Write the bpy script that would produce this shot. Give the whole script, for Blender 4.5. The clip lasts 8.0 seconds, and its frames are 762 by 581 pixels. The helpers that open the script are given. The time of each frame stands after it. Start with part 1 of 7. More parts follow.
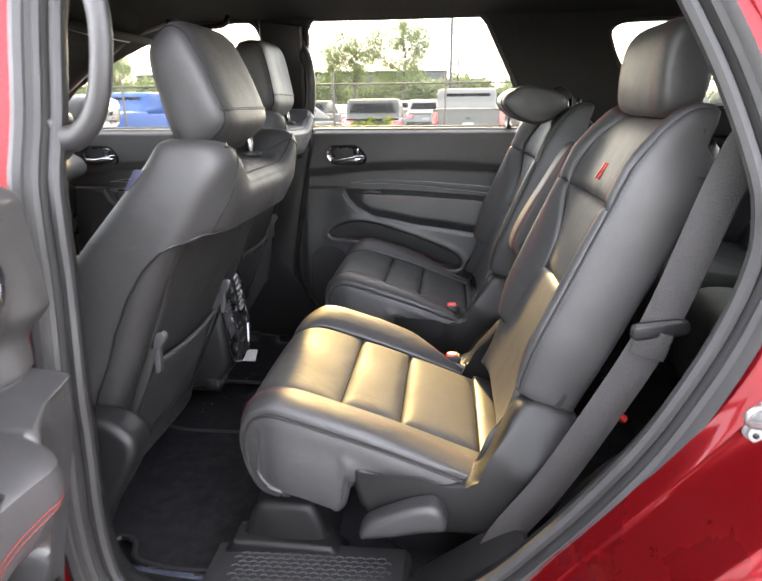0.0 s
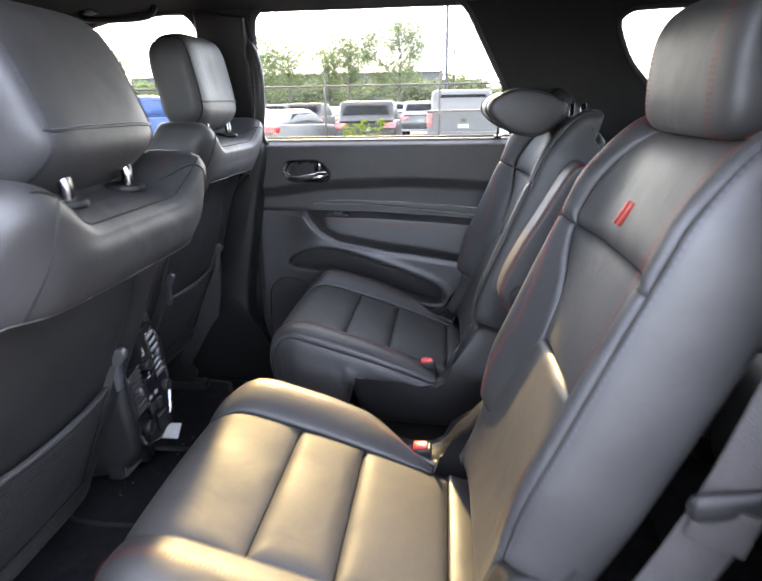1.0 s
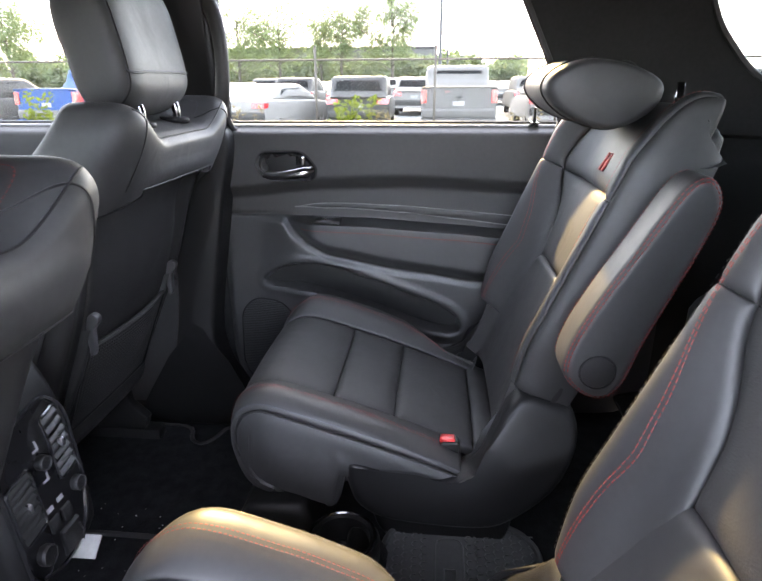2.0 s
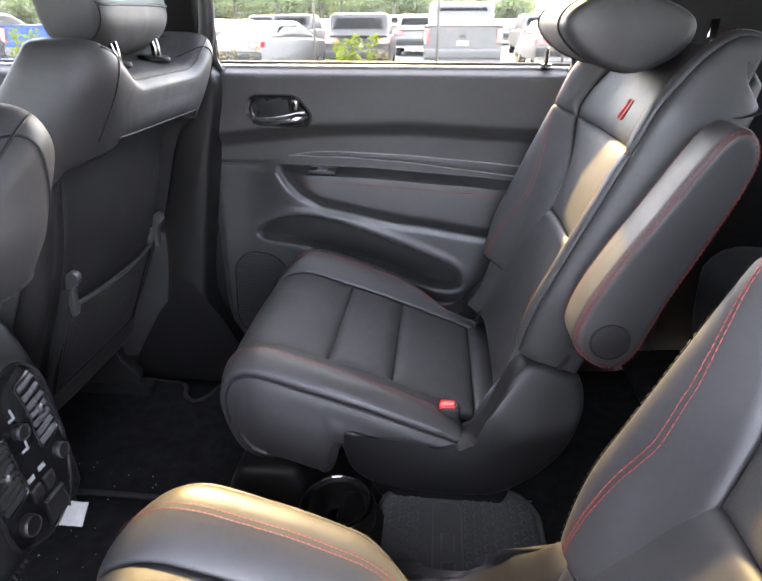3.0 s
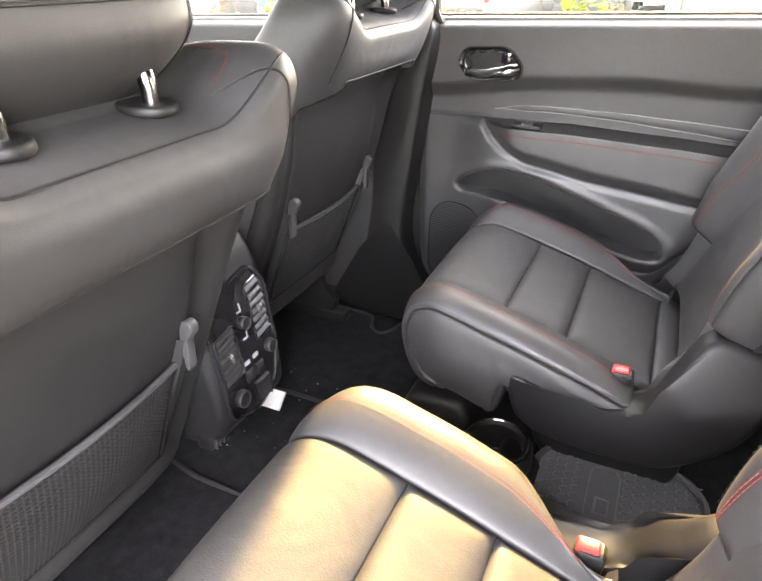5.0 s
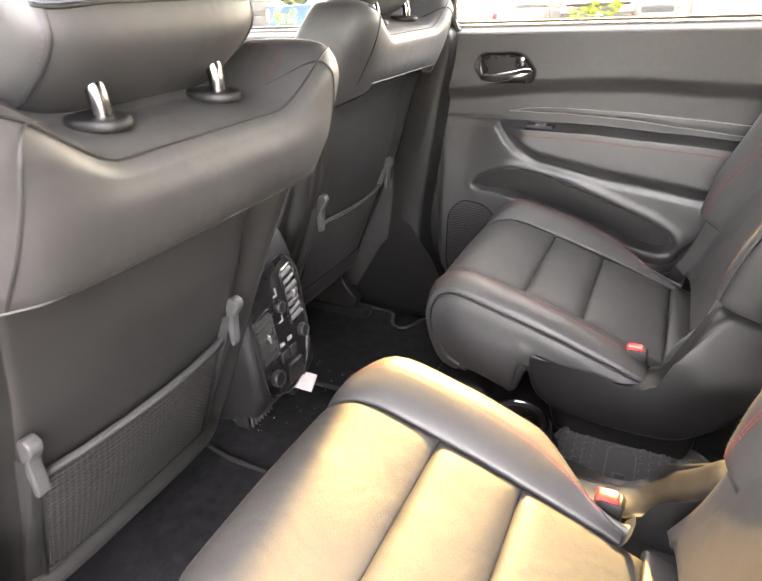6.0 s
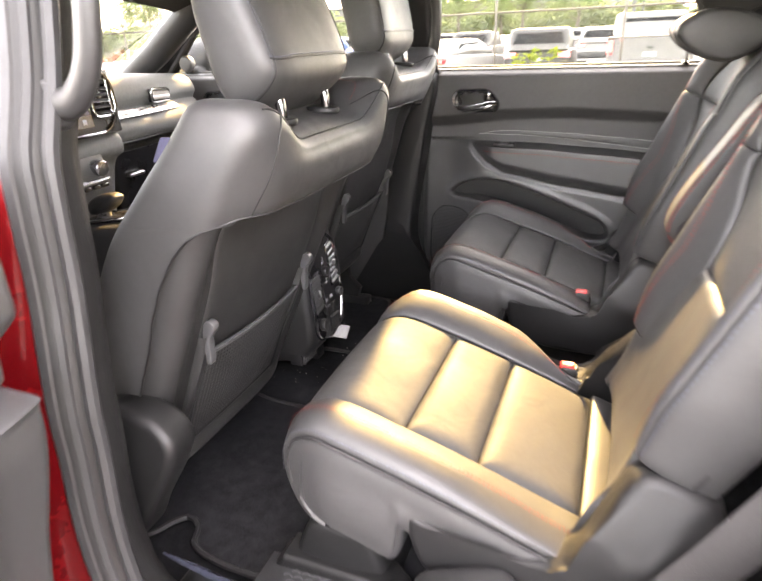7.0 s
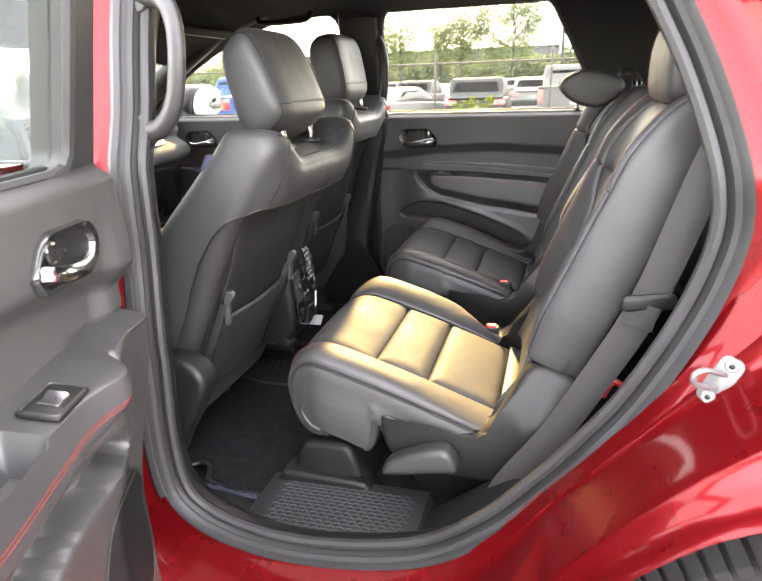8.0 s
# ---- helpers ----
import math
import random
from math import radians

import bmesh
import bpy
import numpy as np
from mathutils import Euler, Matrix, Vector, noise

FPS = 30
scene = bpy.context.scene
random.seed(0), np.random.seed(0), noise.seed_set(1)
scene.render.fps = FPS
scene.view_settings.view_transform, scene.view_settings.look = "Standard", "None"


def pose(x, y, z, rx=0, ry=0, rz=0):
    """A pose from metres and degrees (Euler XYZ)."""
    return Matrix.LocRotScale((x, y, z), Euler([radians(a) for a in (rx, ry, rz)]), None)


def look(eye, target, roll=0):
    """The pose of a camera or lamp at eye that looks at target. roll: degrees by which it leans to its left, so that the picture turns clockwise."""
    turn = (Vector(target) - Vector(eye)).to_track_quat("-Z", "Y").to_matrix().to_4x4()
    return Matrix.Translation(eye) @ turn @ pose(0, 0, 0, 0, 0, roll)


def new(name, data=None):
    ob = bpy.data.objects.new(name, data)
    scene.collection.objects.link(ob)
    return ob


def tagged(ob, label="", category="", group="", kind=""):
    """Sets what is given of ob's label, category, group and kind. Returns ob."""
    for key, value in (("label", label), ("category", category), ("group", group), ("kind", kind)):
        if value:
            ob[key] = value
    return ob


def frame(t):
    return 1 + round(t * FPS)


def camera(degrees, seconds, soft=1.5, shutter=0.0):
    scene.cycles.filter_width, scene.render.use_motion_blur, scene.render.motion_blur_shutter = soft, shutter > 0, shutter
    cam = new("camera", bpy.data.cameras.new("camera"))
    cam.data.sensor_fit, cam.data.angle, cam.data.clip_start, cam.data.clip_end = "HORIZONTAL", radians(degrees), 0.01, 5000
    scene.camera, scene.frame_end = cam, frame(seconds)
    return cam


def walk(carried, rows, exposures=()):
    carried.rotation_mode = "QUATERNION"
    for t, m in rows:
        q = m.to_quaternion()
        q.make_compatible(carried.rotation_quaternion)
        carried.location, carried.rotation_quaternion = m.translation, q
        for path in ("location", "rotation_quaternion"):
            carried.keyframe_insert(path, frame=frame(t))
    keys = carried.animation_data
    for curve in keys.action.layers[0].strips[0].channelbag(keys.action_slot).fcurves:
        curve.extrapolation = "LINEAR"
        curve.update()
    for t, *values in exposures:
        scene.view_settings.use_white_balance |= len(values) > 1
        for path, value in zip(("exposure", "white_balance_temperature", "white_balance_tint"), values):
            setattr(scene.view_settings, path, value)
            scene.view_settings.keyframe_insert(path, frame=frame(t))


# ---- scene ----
cam = camera(67.1, 8.0, soft=1.6, shutter=0.4)
PATH = [
    (0, (0.178, 0.004, 1.363), (-0.042, 1.893, 0.742), -0.6),
    (0.5, (0.207, 0.143, 1.362), (-0.011, 2.033, 0.744), -0.8),
    (1, (0.233, 0.359, 1.376), (0.019, 2.25, 0.759), -1.0),
    (1.5, (0.173, 0.607, 1.376), (-0.023, 2.494, 0.742), -0.7),
    (3, (0.165, 0.818, 1.372), (-0.008, 2.615, 0.513), -0.0),
    (3.5, (0.172, 0.824, 1.36), (-0.051, 2.578, 0.425), -0.1),
    (4, (0.174, 0.815, 1.359), (-0.132, 2.538, 0.39), 0.2),
    (4.5, (0.181, 0.785, 1.361), (-0.386, 2.443, 0.396), -0.9),
    (5, (0.188, 0.762, 1.365), (-0.593, 2.332, 0.403), -1.9),
    (6.5, (0.206, 0.519, 1.346), (-0.615, 2.122, 0.476), -2.7),
    (7, (0.237, 0.261, 1.373), (-0.468, 1.952, 0.57), -2.4),
    (7.5, (0.313, 0.042, 1.373), (-0.297, 1.803, 0.648), -2.2),
    (8, (0.326, -0.105, 1.383), (-0.229, 1.695, 0.707), -1.9),
]
EXPOSURES = [(0.0, 4.8, 7450, 18), (1.0, 4.85, 6550, 20), (1.5, 4.95, 6650, 19), (3.0, 5.35, 6850, 22), (3.5, 5.85, 7150, 20), (5.0, 6.3, 7950, 21), (6.5, 6.12, 8550, 21), (7.0, 5.63, 8250, 22), (7.5, 5.35, 7950, 21), (8.0, 5.05, 7850, 17)]
walk(cam, [(t, look(eye, target, roll)) for t, eye, target, roll in PATH], EXPOSURES)

# ---- light: hazy morning sun from beyond the far side of the car ----
SUN_AZ, SUN_EL = radians(10.0), radians(29.5)
SUN_DIR = Vector((-math.sin(SUN_AZ) * math.cos(SUN_EL), math.cos(SUN_AZ) * math.cos(SUN_EL), math.sin(SUN_EL)))
world = bpy.data.worlds.new("world")
scene.world = world
world.use_nodes = True
wn, wl = world.node_tree.nodes, world.node_tree.links
sky = wn.new("ShaderNodeTexSky")
sky.sky_type = "NISHITA"
sky.sun_disc = False
sky.sun_elevation = SUN_EL
sky.sun_rotation = -SUN_AZ
sky.air_density, sky.dust_density, sky.ozone_density = 1.0, 1.1, 1.0
haze = wn.new("ShaderNodeMixRGB")      # thin even haze over the whole sky
haze.inputs[0].default_value = 0.5
haze.inputs[2].default_value = (4.5, 4.6, 4.75, 1)
wl.new(sky.outputs[0], haze.inputs[1])
wl.new(haze.outputs[0], wn["Background"].inputs[0])
wn["Background"].inputs[1].default_value = 0.15
sun_data = bpy.data.lights.new("sun", "SUN")
sun_data.energy, sun_data.angle, sun_data.color = 0.62, radians(1.8), (1.0, 0.76, 0.31)
sun = new("sun", sun_data)
sun.matrix_world = look((-4, 20, 14), Vector((-4, 20, 14)) - SUN_DIR)

# ---- materials ----


def mat(name, color, rough=0.5, metal=0.0, grain=0.0, grain_scale=400.0, vary=0.12, vary_scale=9.0, coat=0.0, spec=0.5, cells=False, rough_vary=0.08, crease=0.0):
    m = bpy.data.materials.new(name)
    m.use_nodes = True
    n, l = m.node_tree.nodes, m.node_tree.links
    b = n["Principled BSDF"]
    co = n.new("ShaderNodeTexCoord")
    big = n.new("ShaderNodeTexNoise")
    big.inputs["Scale"].default_value = vary_scale
    big.inputs["Detail"].default_value = 5
    small = n.new("ShaderNodeTexNoise")
    small.inputs["Scale"].default_value = vary_scale * 14
    small.inputs["Detail"].default_value = 3
    l.new(co.outputs["Object"], big.inputs["Vector"])
    l.new(co.outputs["Object"], small.inputs["Vector"])
    add = n.new("ShaderNodeMath")
    add.operation = "ADD"
    l.new(big.outputs["Fac"], add.inputs[0])
    l.new(small.outputs["Fac"], add.inputs[1])
    ramp = n.new("ShaderNodeMapRange")
    ramp.inputs["From Min"].default_value, ramp.inputs["From Max"].default_value = 0.7, 1.3
    ramp.inputs["To Min"].default_value, ramp.inputs["To Max"].default_value = 1 - vary, 1 + vary
    l.new(add.outputs[0], ramp.inputs["Value"])
    mul = n.new("ShaderNodeVectorMath")
    mul.operation = "SCALE"
    mul.inputs[0].default_value = color
    l.new(ramp.outputs[0], mul.inputs["Scale"])
    l.new(mul.outputs[0], b.inputs["Base Color"])
    rr = n.new("ShaderNodeMapRange")
    rr.inputs["From Min"].default_value, rr.inputs["From Max"].default_value = 0.3, 0.7
    rr.inputs["To Min"].default_value, rr.inputs["To Max"].default_value = max(0.02, rough - rough_vary), min(1, rough + rough_vary)
    l.new(big.outputs["Fac"], rr.inputs["Value"])
    l.new(rr.outputs[0], b.inputs["Roughness"])
    b.inputs["Metallic"].default_value = metal
    b.inputs["Specular IOR Level"].default_value = spec
    b.inputs["Coat Weight"].default_value = coat
    b.inputs["Coat Roughness"].default_value = 0.06
    if grain:
        t = n.new("ShaderNodeTexVoronoi" if cells else "ShaderNodeTexNoise")
        t.inputs["Scale"].default_value = grain_scale
        l.new(co.outputs["Object"], t.inputs["Vector"])
        bump = n.new("ShaderNodeBump")
        bump.inputs["Strength"].default_value = grain
        bump.inputs["Distance"].default_value = 0.001
        l.new(t.outputs[0], bump.inputs["Height"])
        l.new(bump.outputs[0], b.inputs["Normal"])
        if crease:
            # soft folds and dents of stretched hide
            f = n.new("ShaderNodeTexNoise")
            f.inputs["Scale"].default_value = 13.0
            f.inputs["Detail"].default_value = 2.0
            f.inputs["Distortion"].default_value = 0.8
            l.new(co.outputs["Object"], f.inputs["Vector"])
            dent = n.new("ShaderNodeBump")
            dent.inputs["Strength"].default_value = crease
            dent.inputs["Distance"].default_value = 0.02
            l.new(f.outputs[0], dent.inputs["Height"])
            l.new(dent.outputs[0], bump.inputs["Normal"])
    return m


def glass_mat(name, tint, rough=0.0):
    m = bpy.data.materials.new(name)
    m.use_nodes = True
    n, l = m.node_tree.nodes, m.node_tree.links
    out = n["Material Output"]
    n.remove(n["Principled BSDF"])
    tr, gl, fr, mx = n.new("ShaderNodeBsdfTransparent"), n.new("ShaderNodeBsdfGlossy"), n.new("ShaderNodeLayerWeight"), n.new("ShaderNodeMixShader")
    pw, sc = n.new("ShaderNodeMath"), n.new("ShaderNodeMath")
    pw.operation, sc.operation = "POWER", "MULTIPLY_ADD"
    pw.inputs[1].default_value = 5.0
    sc.inputs[1].default_value, sc.inputs[2].default_value = 0.9, 0.035
    tr.inputs[0].default_value = (*tint, 1)
    gl.inputs["Roughness"].default_value = rough
    fr.inputs["Blend"].default_value = 0.5
    l.new(fr.outputs["Facing"], pw.inputs[0])
    l.new(pw.outputs[0], sc.inputs[0])
    l.new(sc.outputs[0], mx.inputs[0])
    l.new(tr.outputs[0], mx.inputs[1])
    l.new(gl.outputs[0], mx.inputs[2])
    l.new(mx.outputs[0], out.inputs[0])
    return m


LEATHER = mat("black_leather", (0.024, 0.0238, 0.0240), 0.54, spec=0.62, crease=0.10, grain=0.10, grain_scale=1100, cells=True)
PERF = mat("perforated_leather", (0.028, 0.0277, 0.0275), 0.66, spec=0.48, crease=0.14, grain=0.16, grain_scale=520, cells=True)
VINYL = mat("black_vinyl", (0.014, 0.0138, 0.0142), 0.44, spec=0.45, grain=0.3, grain_scale=900, cells=True)
PLASTIC = mat("black_plastic", (0.0085, 0.0085, 0.0088), 0.42, spec=0.32, grain=0.35, grain_scale=1300)
GREY_PLASTIC = mat("charcoal_plastic", (0.021, 0.021, 0.0215), 0.38, spec=0.45, grain=0.35, grain_scale=1300)
GLOSS = mat("piano_black", (0.012, 0.012, 0.013), 0.08, coat=1.0, vary=0.05)
CARPET = mat("black_carpet", (0.016, 0.0162, 0.0176), 0.95, grain=1.0, grain_scale=700, vary=0.45, vary_scale=40, spec=0.03)
LINER = mat("dark_headliner", (0.03, 0.03, 0.03), 0.95, grain=0.6, grain_scale=900, spec=0.1)
MESHNET = mat("pocket_net", (0.008, 0.008, 0.0083), 0.7, grain=1.0, grain_scale=350, cells=True)
RUBBER = mat("black_rubber", (0.024, 0.024, 0.025), 0.55, grain=0.4, grain_scale=500)
SEAL = mat("door_seal_rubber", (0.019, 0.019, 0.0198), 0.5, spec=0.4, grain=0.3, grain_scale=500)
WEBBING = mat("belt_webbing", (0.018, 0.0165, 0.0165), 0.7, grain=0.8, grain_scale=500, vary=0.15)
CHROME = mat("chrome", (0.42, 0.42, 0.43), 0.12, metal=1.0, vary=0.03)
# Chrome of the front posts; their dark reflections are put into the base colour.
POST = mat("chrome_dark_reflection", (0.20, 0.20, 0.205), 0.16, metal=1.0, vary=0.03)
SATIN = mat("satin_silver", (0.36, 0.36, 0.37), 0.3, metal=1.0, vary=0.05)
ZINC = mat("zinc_steel", (0.19, 0.19, 0.19), 0.42, metal=0.7, vary=0.1)
RED_PAINT = mat("red_car_paint", (0.115, 0.0026, 0.0042), 0.28, metal=0.55, spec=0.15, coat=0.28, vary=0.05, rough_vary=0.03)
RED_THREAD = mat("red_thread", (0.16, 0.018, 0.014), 0.6)
GREY_THREAD = mat("grey_thread", (0.050, 0.053, 0.070), 0.6)
SHELL = mat("seat_shell_plastic", (0.016, 0.0158, 0.0158), 0.46, spec=0.55, grain=0.3, grain_scale=1000, cells=True)
PANEL_BLACK = mat("panel_black", (0.006, 0.006, 0.0065), 0.28, spec=0.35, vary=0.05)
# Slats of the brighter console vent, with the light on them in the colour.
LIT_SLAT = mat("lit_vent_slat", (0.045, 0.045, 0.046), 0.3)
HOOK = mat("hook_plastic", (0.045, 0.045, 0.046), 0.38, spec=0.5)
RED_PLASTIC = mat("red_plastic", (0.6, 0.03, 0.03), 0.35)
RED_EMBLEM = mat("red_embroidery", (0.40, 0.030, 0.022), 0.6, grain=0.6, grain_scale=900)
PAPER = mat("white_label", (0.30, 0.30, 0.29), 0.5)
GLASS = glass_mat("window_glass", (0.66, 0.68, 0.67))
PRIVACY = glass_mat("privacy_glass", (0.45, 0.48, 0.46))
TRIM_LINE = mat("satin_trim_line", (0.22, 0.215, 0.21), 0.35)
TRIM_BLACK = mat("trim_black", (0.009, 0.009, 0.0093), 0.45, grain=0.35, grain_scale=1300, spec=0.35)
SCREEN = mat("dark_screen", (0.02, 0.025, 0.035), 0.1, coat=1.0)
ICON = mat("grey_print", (0.22, 0.22, 0.23), 0.5)
EDGING = mat("mat_binding", (0.011, 0.011, 0.012), 0.6, grain=0.5, grain_scale=800)
DASH_TOP = mat("dash_vinyl", (0.10, 0.10, 0.097), 0.65, spec=0.25, grain=0.4, grain_scale=900, cells=True)

# ---- mesh helpers ----
from mathutils.geometry import tessellate_polygon
BASE = {}


def thing(name, at, label, category, group="", kind=""):
    ob = new(name)
    ob.location = at
    BASE[ob.name] = Vector(at)
    return tagged(ob, label, category, group, kind)


def part(name, geo, material, parent=None, label="", smooth=True):
    """One mesh object from (points, faces) in the place's own coordinates, under its thing."""
    pts, faces = geo
    base = BASE[parent.name] if parent else Vector((0, 0, 0))
    me = bpy.data.meshes.new(name)
    me.from_pydata([(p[0] - base.x, p[1] - base.y, p[2] - base.z) for p in pts], [], faces)
    me.validate()
    bm = bmesh.new()
    bm.from_mesh(me)
    bmesh.ops.remove_doubles(bm, verts=bm.verts, dist=1e-6)
    bmesh.ops.recalc_face_normals(bm, faces=bm.faces)
    for e in bm.edges:
        if len(e.link_faces) == 2 and e.calc_face_angle(0) > 0.75:
            e.smooth = False
    bm.to_mesh(me)
    bm.free()
    me.materials.append(material)
    if smooth:
        me.polygons.foreach_set("use_smooth", [True] * len(me.polygons))
    ob = new(name, me)
    if parent:
        ob.parent = parent
        BASE[ob.name] = base
    if label:
        tagged(ob, label)
    return ob


def lerp(a, b, t):
    return a + (b - a) * t


def smooth(e0, e1, v):
    t = min(1.0, max(0.0, (v - e0) / (e1 - e0)))
    return t * t * (3 - 2 * t)


def tab(table, x):
    if x <= table[0][0]:
        return table[0][1]
    for (a, p), (b, q) in zip(table, table[1:]):
        if x <= b:
            return lerp(p, q, smooth(a, b, x) * 0.35 + 0.65 * (x - a) / (b - a))
    return table[-1][1]


def spline(pts, n, closed=False):
    """n points along a Catmull-Rom curve, even in parameter."""
    pts = [Vector(p) for p in pts]
    m = len(pts)
    out = []
    spans = m if closed else m - 1
    for i in range(n):
        u = i / (n if closed else n - 1) * spans
        k = min(int(u), spans - 1)
        f = u - k
        if closed:
            p0, p1, p2, p3 = pts[(k - 1) % m], pts[k % m], pts[(k + 1) % m], pts[(k + 2) % m]
        else:
            p1, p2 = pts[k], pts[k + 1]
            p0 = pts[k - 1] if k else p1 * 2 - p2
            p3 = pts[k + 2] if k + 2 < m else p2 * 2 - p1
        out.append(0.5 * ((2 * p1) + (p2 - p0) * f + (2 * p0 - 5 * p1 + 4 * p2 - p3) * f * f + (3 * p1 - p0 - 3 * p2 + p3) * f ** 3))
    return out


def even(pts, n, closed=False):
    """The same line with n points at even distances."""
    q = list(pts) + ([pts[0]] if closed else [])
    d = [0.0]
    for a, b in zip(q, q[1:]):
        d.append(d[-1] + (Vector(b) - Vector(a)).length)
    out, k = [], 0
    for i in range(n):
        s = d[-1] * i / (n if closed else n - 1)
        while k < len(d) - 2 and d[k + 1] < s:
            k += 1
        f = (s - d[k]) / max(1e-9, d[k + 1] - d[k])
        out.append(Vector(q[k]).lerp(Vector(q[k + 1]), f))
    return out


def curve_at(pts, u):
    """A point on a Catmull-Rom curve, u from 0 to 1."""
    m = len(pts) - 1
    u = min(max(u, 0.0), 1.0) * m
    k = min(int(u), m - 1)
    f = u - k
    p1, p2 = Vector(pts[k]), Vector(pts[k + 1])
    p0 = Vector(pts[k - 1]) if k else p1 * 2 - p2
    p3 = Vector(pts[k + 2]) if k + 2 <= m else p2 * 2 - p1
    return 0.5 * ((2 * p1) + (p2 - p0) * f + (2 * p0 - 5 * p1 + 4 * p2 - p3) * f * f + (3 * p1 - p0 - 3 * p2 + p3) * f ** 3)


def join(*geos):
    pts, faces = [], []
    for p, f in geos:
        k = len(pts)
        pts += list(p)
        faces += [[i + k for i in g] for g in f]
    return pts, faces


def rings(rows, closed=True, cap=True):
    n = len(rows[0])
    pts = [p for r in rows for p in r]
    faces = []
    for i in range(len(rows) - 1):
        for j in range(n if closed else n - 1):
            a, b = i * n + j, i * n + (j + 1) % n
            faces.append([a, b, b + n, a + n])
    if cap and closed:
        faces.append(list(range(n)))
        faces.append(list(range((len(rows) - 1) * n, len(rows) * n)))
    return pts, faces


def slab(profile, y0, y1, r=0.01, n=48, steps=4, rounded=True, taper=0.0):
    """A closed outline in x and z, carried from y0 to y1, with its rims rounded by r."""
    out = even(spline([(x, z) for x, z in profile], 8 * len(profile), True), n, True) if rounded else [Vector(p) for p in profile]
    n = len(out)
    area = sum(out[i].x * out[(i + 1) % n].y - out[(i + 1) % n].x * out[i].y for i in range(n))
    nrm = []
    for i in range(n):
        t = out[(i + 1) % n] - out[i - 1]
        t.normalize()
        nrm.append(Vector((-t.y, t.x)) * (1 if area > 0 else -1))
    rows = []
    sgn = 1 if y1 > y0 else -1
    mid = Vector((sum(p.x for p in out) / n, sum(p.y for p in out) / n))

    def ring(inset, y, scale=1.0):
        row = []
        for p, q in zip(out, nrm):
            v = mid - p
            way = q if r < 0.0125 else (v.normalized() * 0.55 + q * 0.45)
            w = p + way * min(inset, v.length * 0.6)
            w = mid + (w - mid) * scale
            row.append((w.x, y, w.y))
        return row
    dome = r * 0.35 if r >= 0.0125 and rounded else 0.0
    flat_end = dome == 0.0
    if not flat_end:
        rows.append(ring(r, y0 - sgn * dome * 0.75, 0.45))
    for k in range(steps + 1):
        a = k / steps * math.pi / 2
        rows.append(ring(r * (1 - math.sin(a)), y0 + sgn * r * (1 - math.cos(a))))
    for k in range(steps + 1):
        a = (1 - k / steps) * math.pi / 2
        rows.append(ring(r * (1 - math.sin(a)) + taper, y1 - sgn * r * (1 - math.cos(a))))
    if flat_end:
        geo = rings(rows, True, False)
        m = len(rows) * n
        caps = tessellate_polygon([[Vector((p[0], p[2], 0)) for p in rows[0]]])
        cap1 = tessellate_polygon([[Vector((p[0], p[2], 0)) for p in rows[-1]]])
        return geo[0], geo[1] + [list(t) for t in caps] + [[m - n + i for i in t] for t in cap1]
    rows.append(ring(r + taper, y1 + sgn * dome * 0.75, 0.45))
    return rings(rows)


def pillow(profile, y0, y1, power=5.0, n=72, steps=14):
    """A padded shape: an outline in x and z that shrinks to its middle towards both ends."""
    out = even(spline([(x, z) for x, z in profile], 8 * len(profile), True), n, True)
    mid = Vector((sum(p.x for p in out) / n, sum(p.y for p in out) / n))
    rows = []
    for k in range(steps * 2 + 1):
        v = math.sin(math.pi / 2 * (k / steps - 1))
        s = max(0.04, (1 - min(1.0, abs(v)) ** power)) ** (1 / power) if abs(v) < 0.9999 else 0.25
        y = (y0 + y1) / 2 + (y1 - y0) / 2 * v
        rows.append([(mid.x + (p.x - mid.x) * s, y, mid.y + (p.y - mid.y) * s) for p in out])
    return rings(rows)


def mapped(geo, fn):
    return [fn(Vector(p)) for p in geo[0]], geo[1]


def box(x0, x1, y0, y1, z0, z1, r=0.004):
    r = min(r, abs(x1 - x0) / 3, abs(y1 - y0) / 3, abs(z1 - z0) / 3)
    c = [(x0 + r, z0), (x1 - r, z0), (x1, z0 + r), (x1, z1 - r), (x1 - r, z1), (x0 + r, z1), (x0, z1 - r), (x0, z0 + r)]
    return slab(c, y0, y1, r, steps=2, rounded=False)


def tube(pts, r, sides=8, closed=False, flat=1.0, up=None):
    pts = [Vector(p) for p in pts]
    m = len(pts)
    rows, ref = [], Vector(up) if up else None
    for i, p in enumerate(pts):
        if closed:
            t = pts[(i + 1) % m] - pts[i - 1]
        else:
            t = pts[min(i + 1, m - 1)] - pts[max(i - 1, 0)]
        t.normalize()
        if ref is None:
            ref = t.orthogonal()
        ref_n = ref - t * ref.dot(t)
        if ref_n.length < 1e-6:
            ref_n = t.orthogonal()
        ref_n.normalize()
        if up is None:
            ref = ref_n
        b = t.cross(ref_n)
        rr = r(i / max(1, m - 1)) if callable(r) else r
        rows.append([tuple(p + (ref_n * math.cos(a) * flat + b * math.sin(a)) * rr) for a in [2 * math.pi * k / sides for k in range(sides)]])
    if closed:
        rows.append(rows[0])
        return rings(rows, True, False)
    return rings(rows)


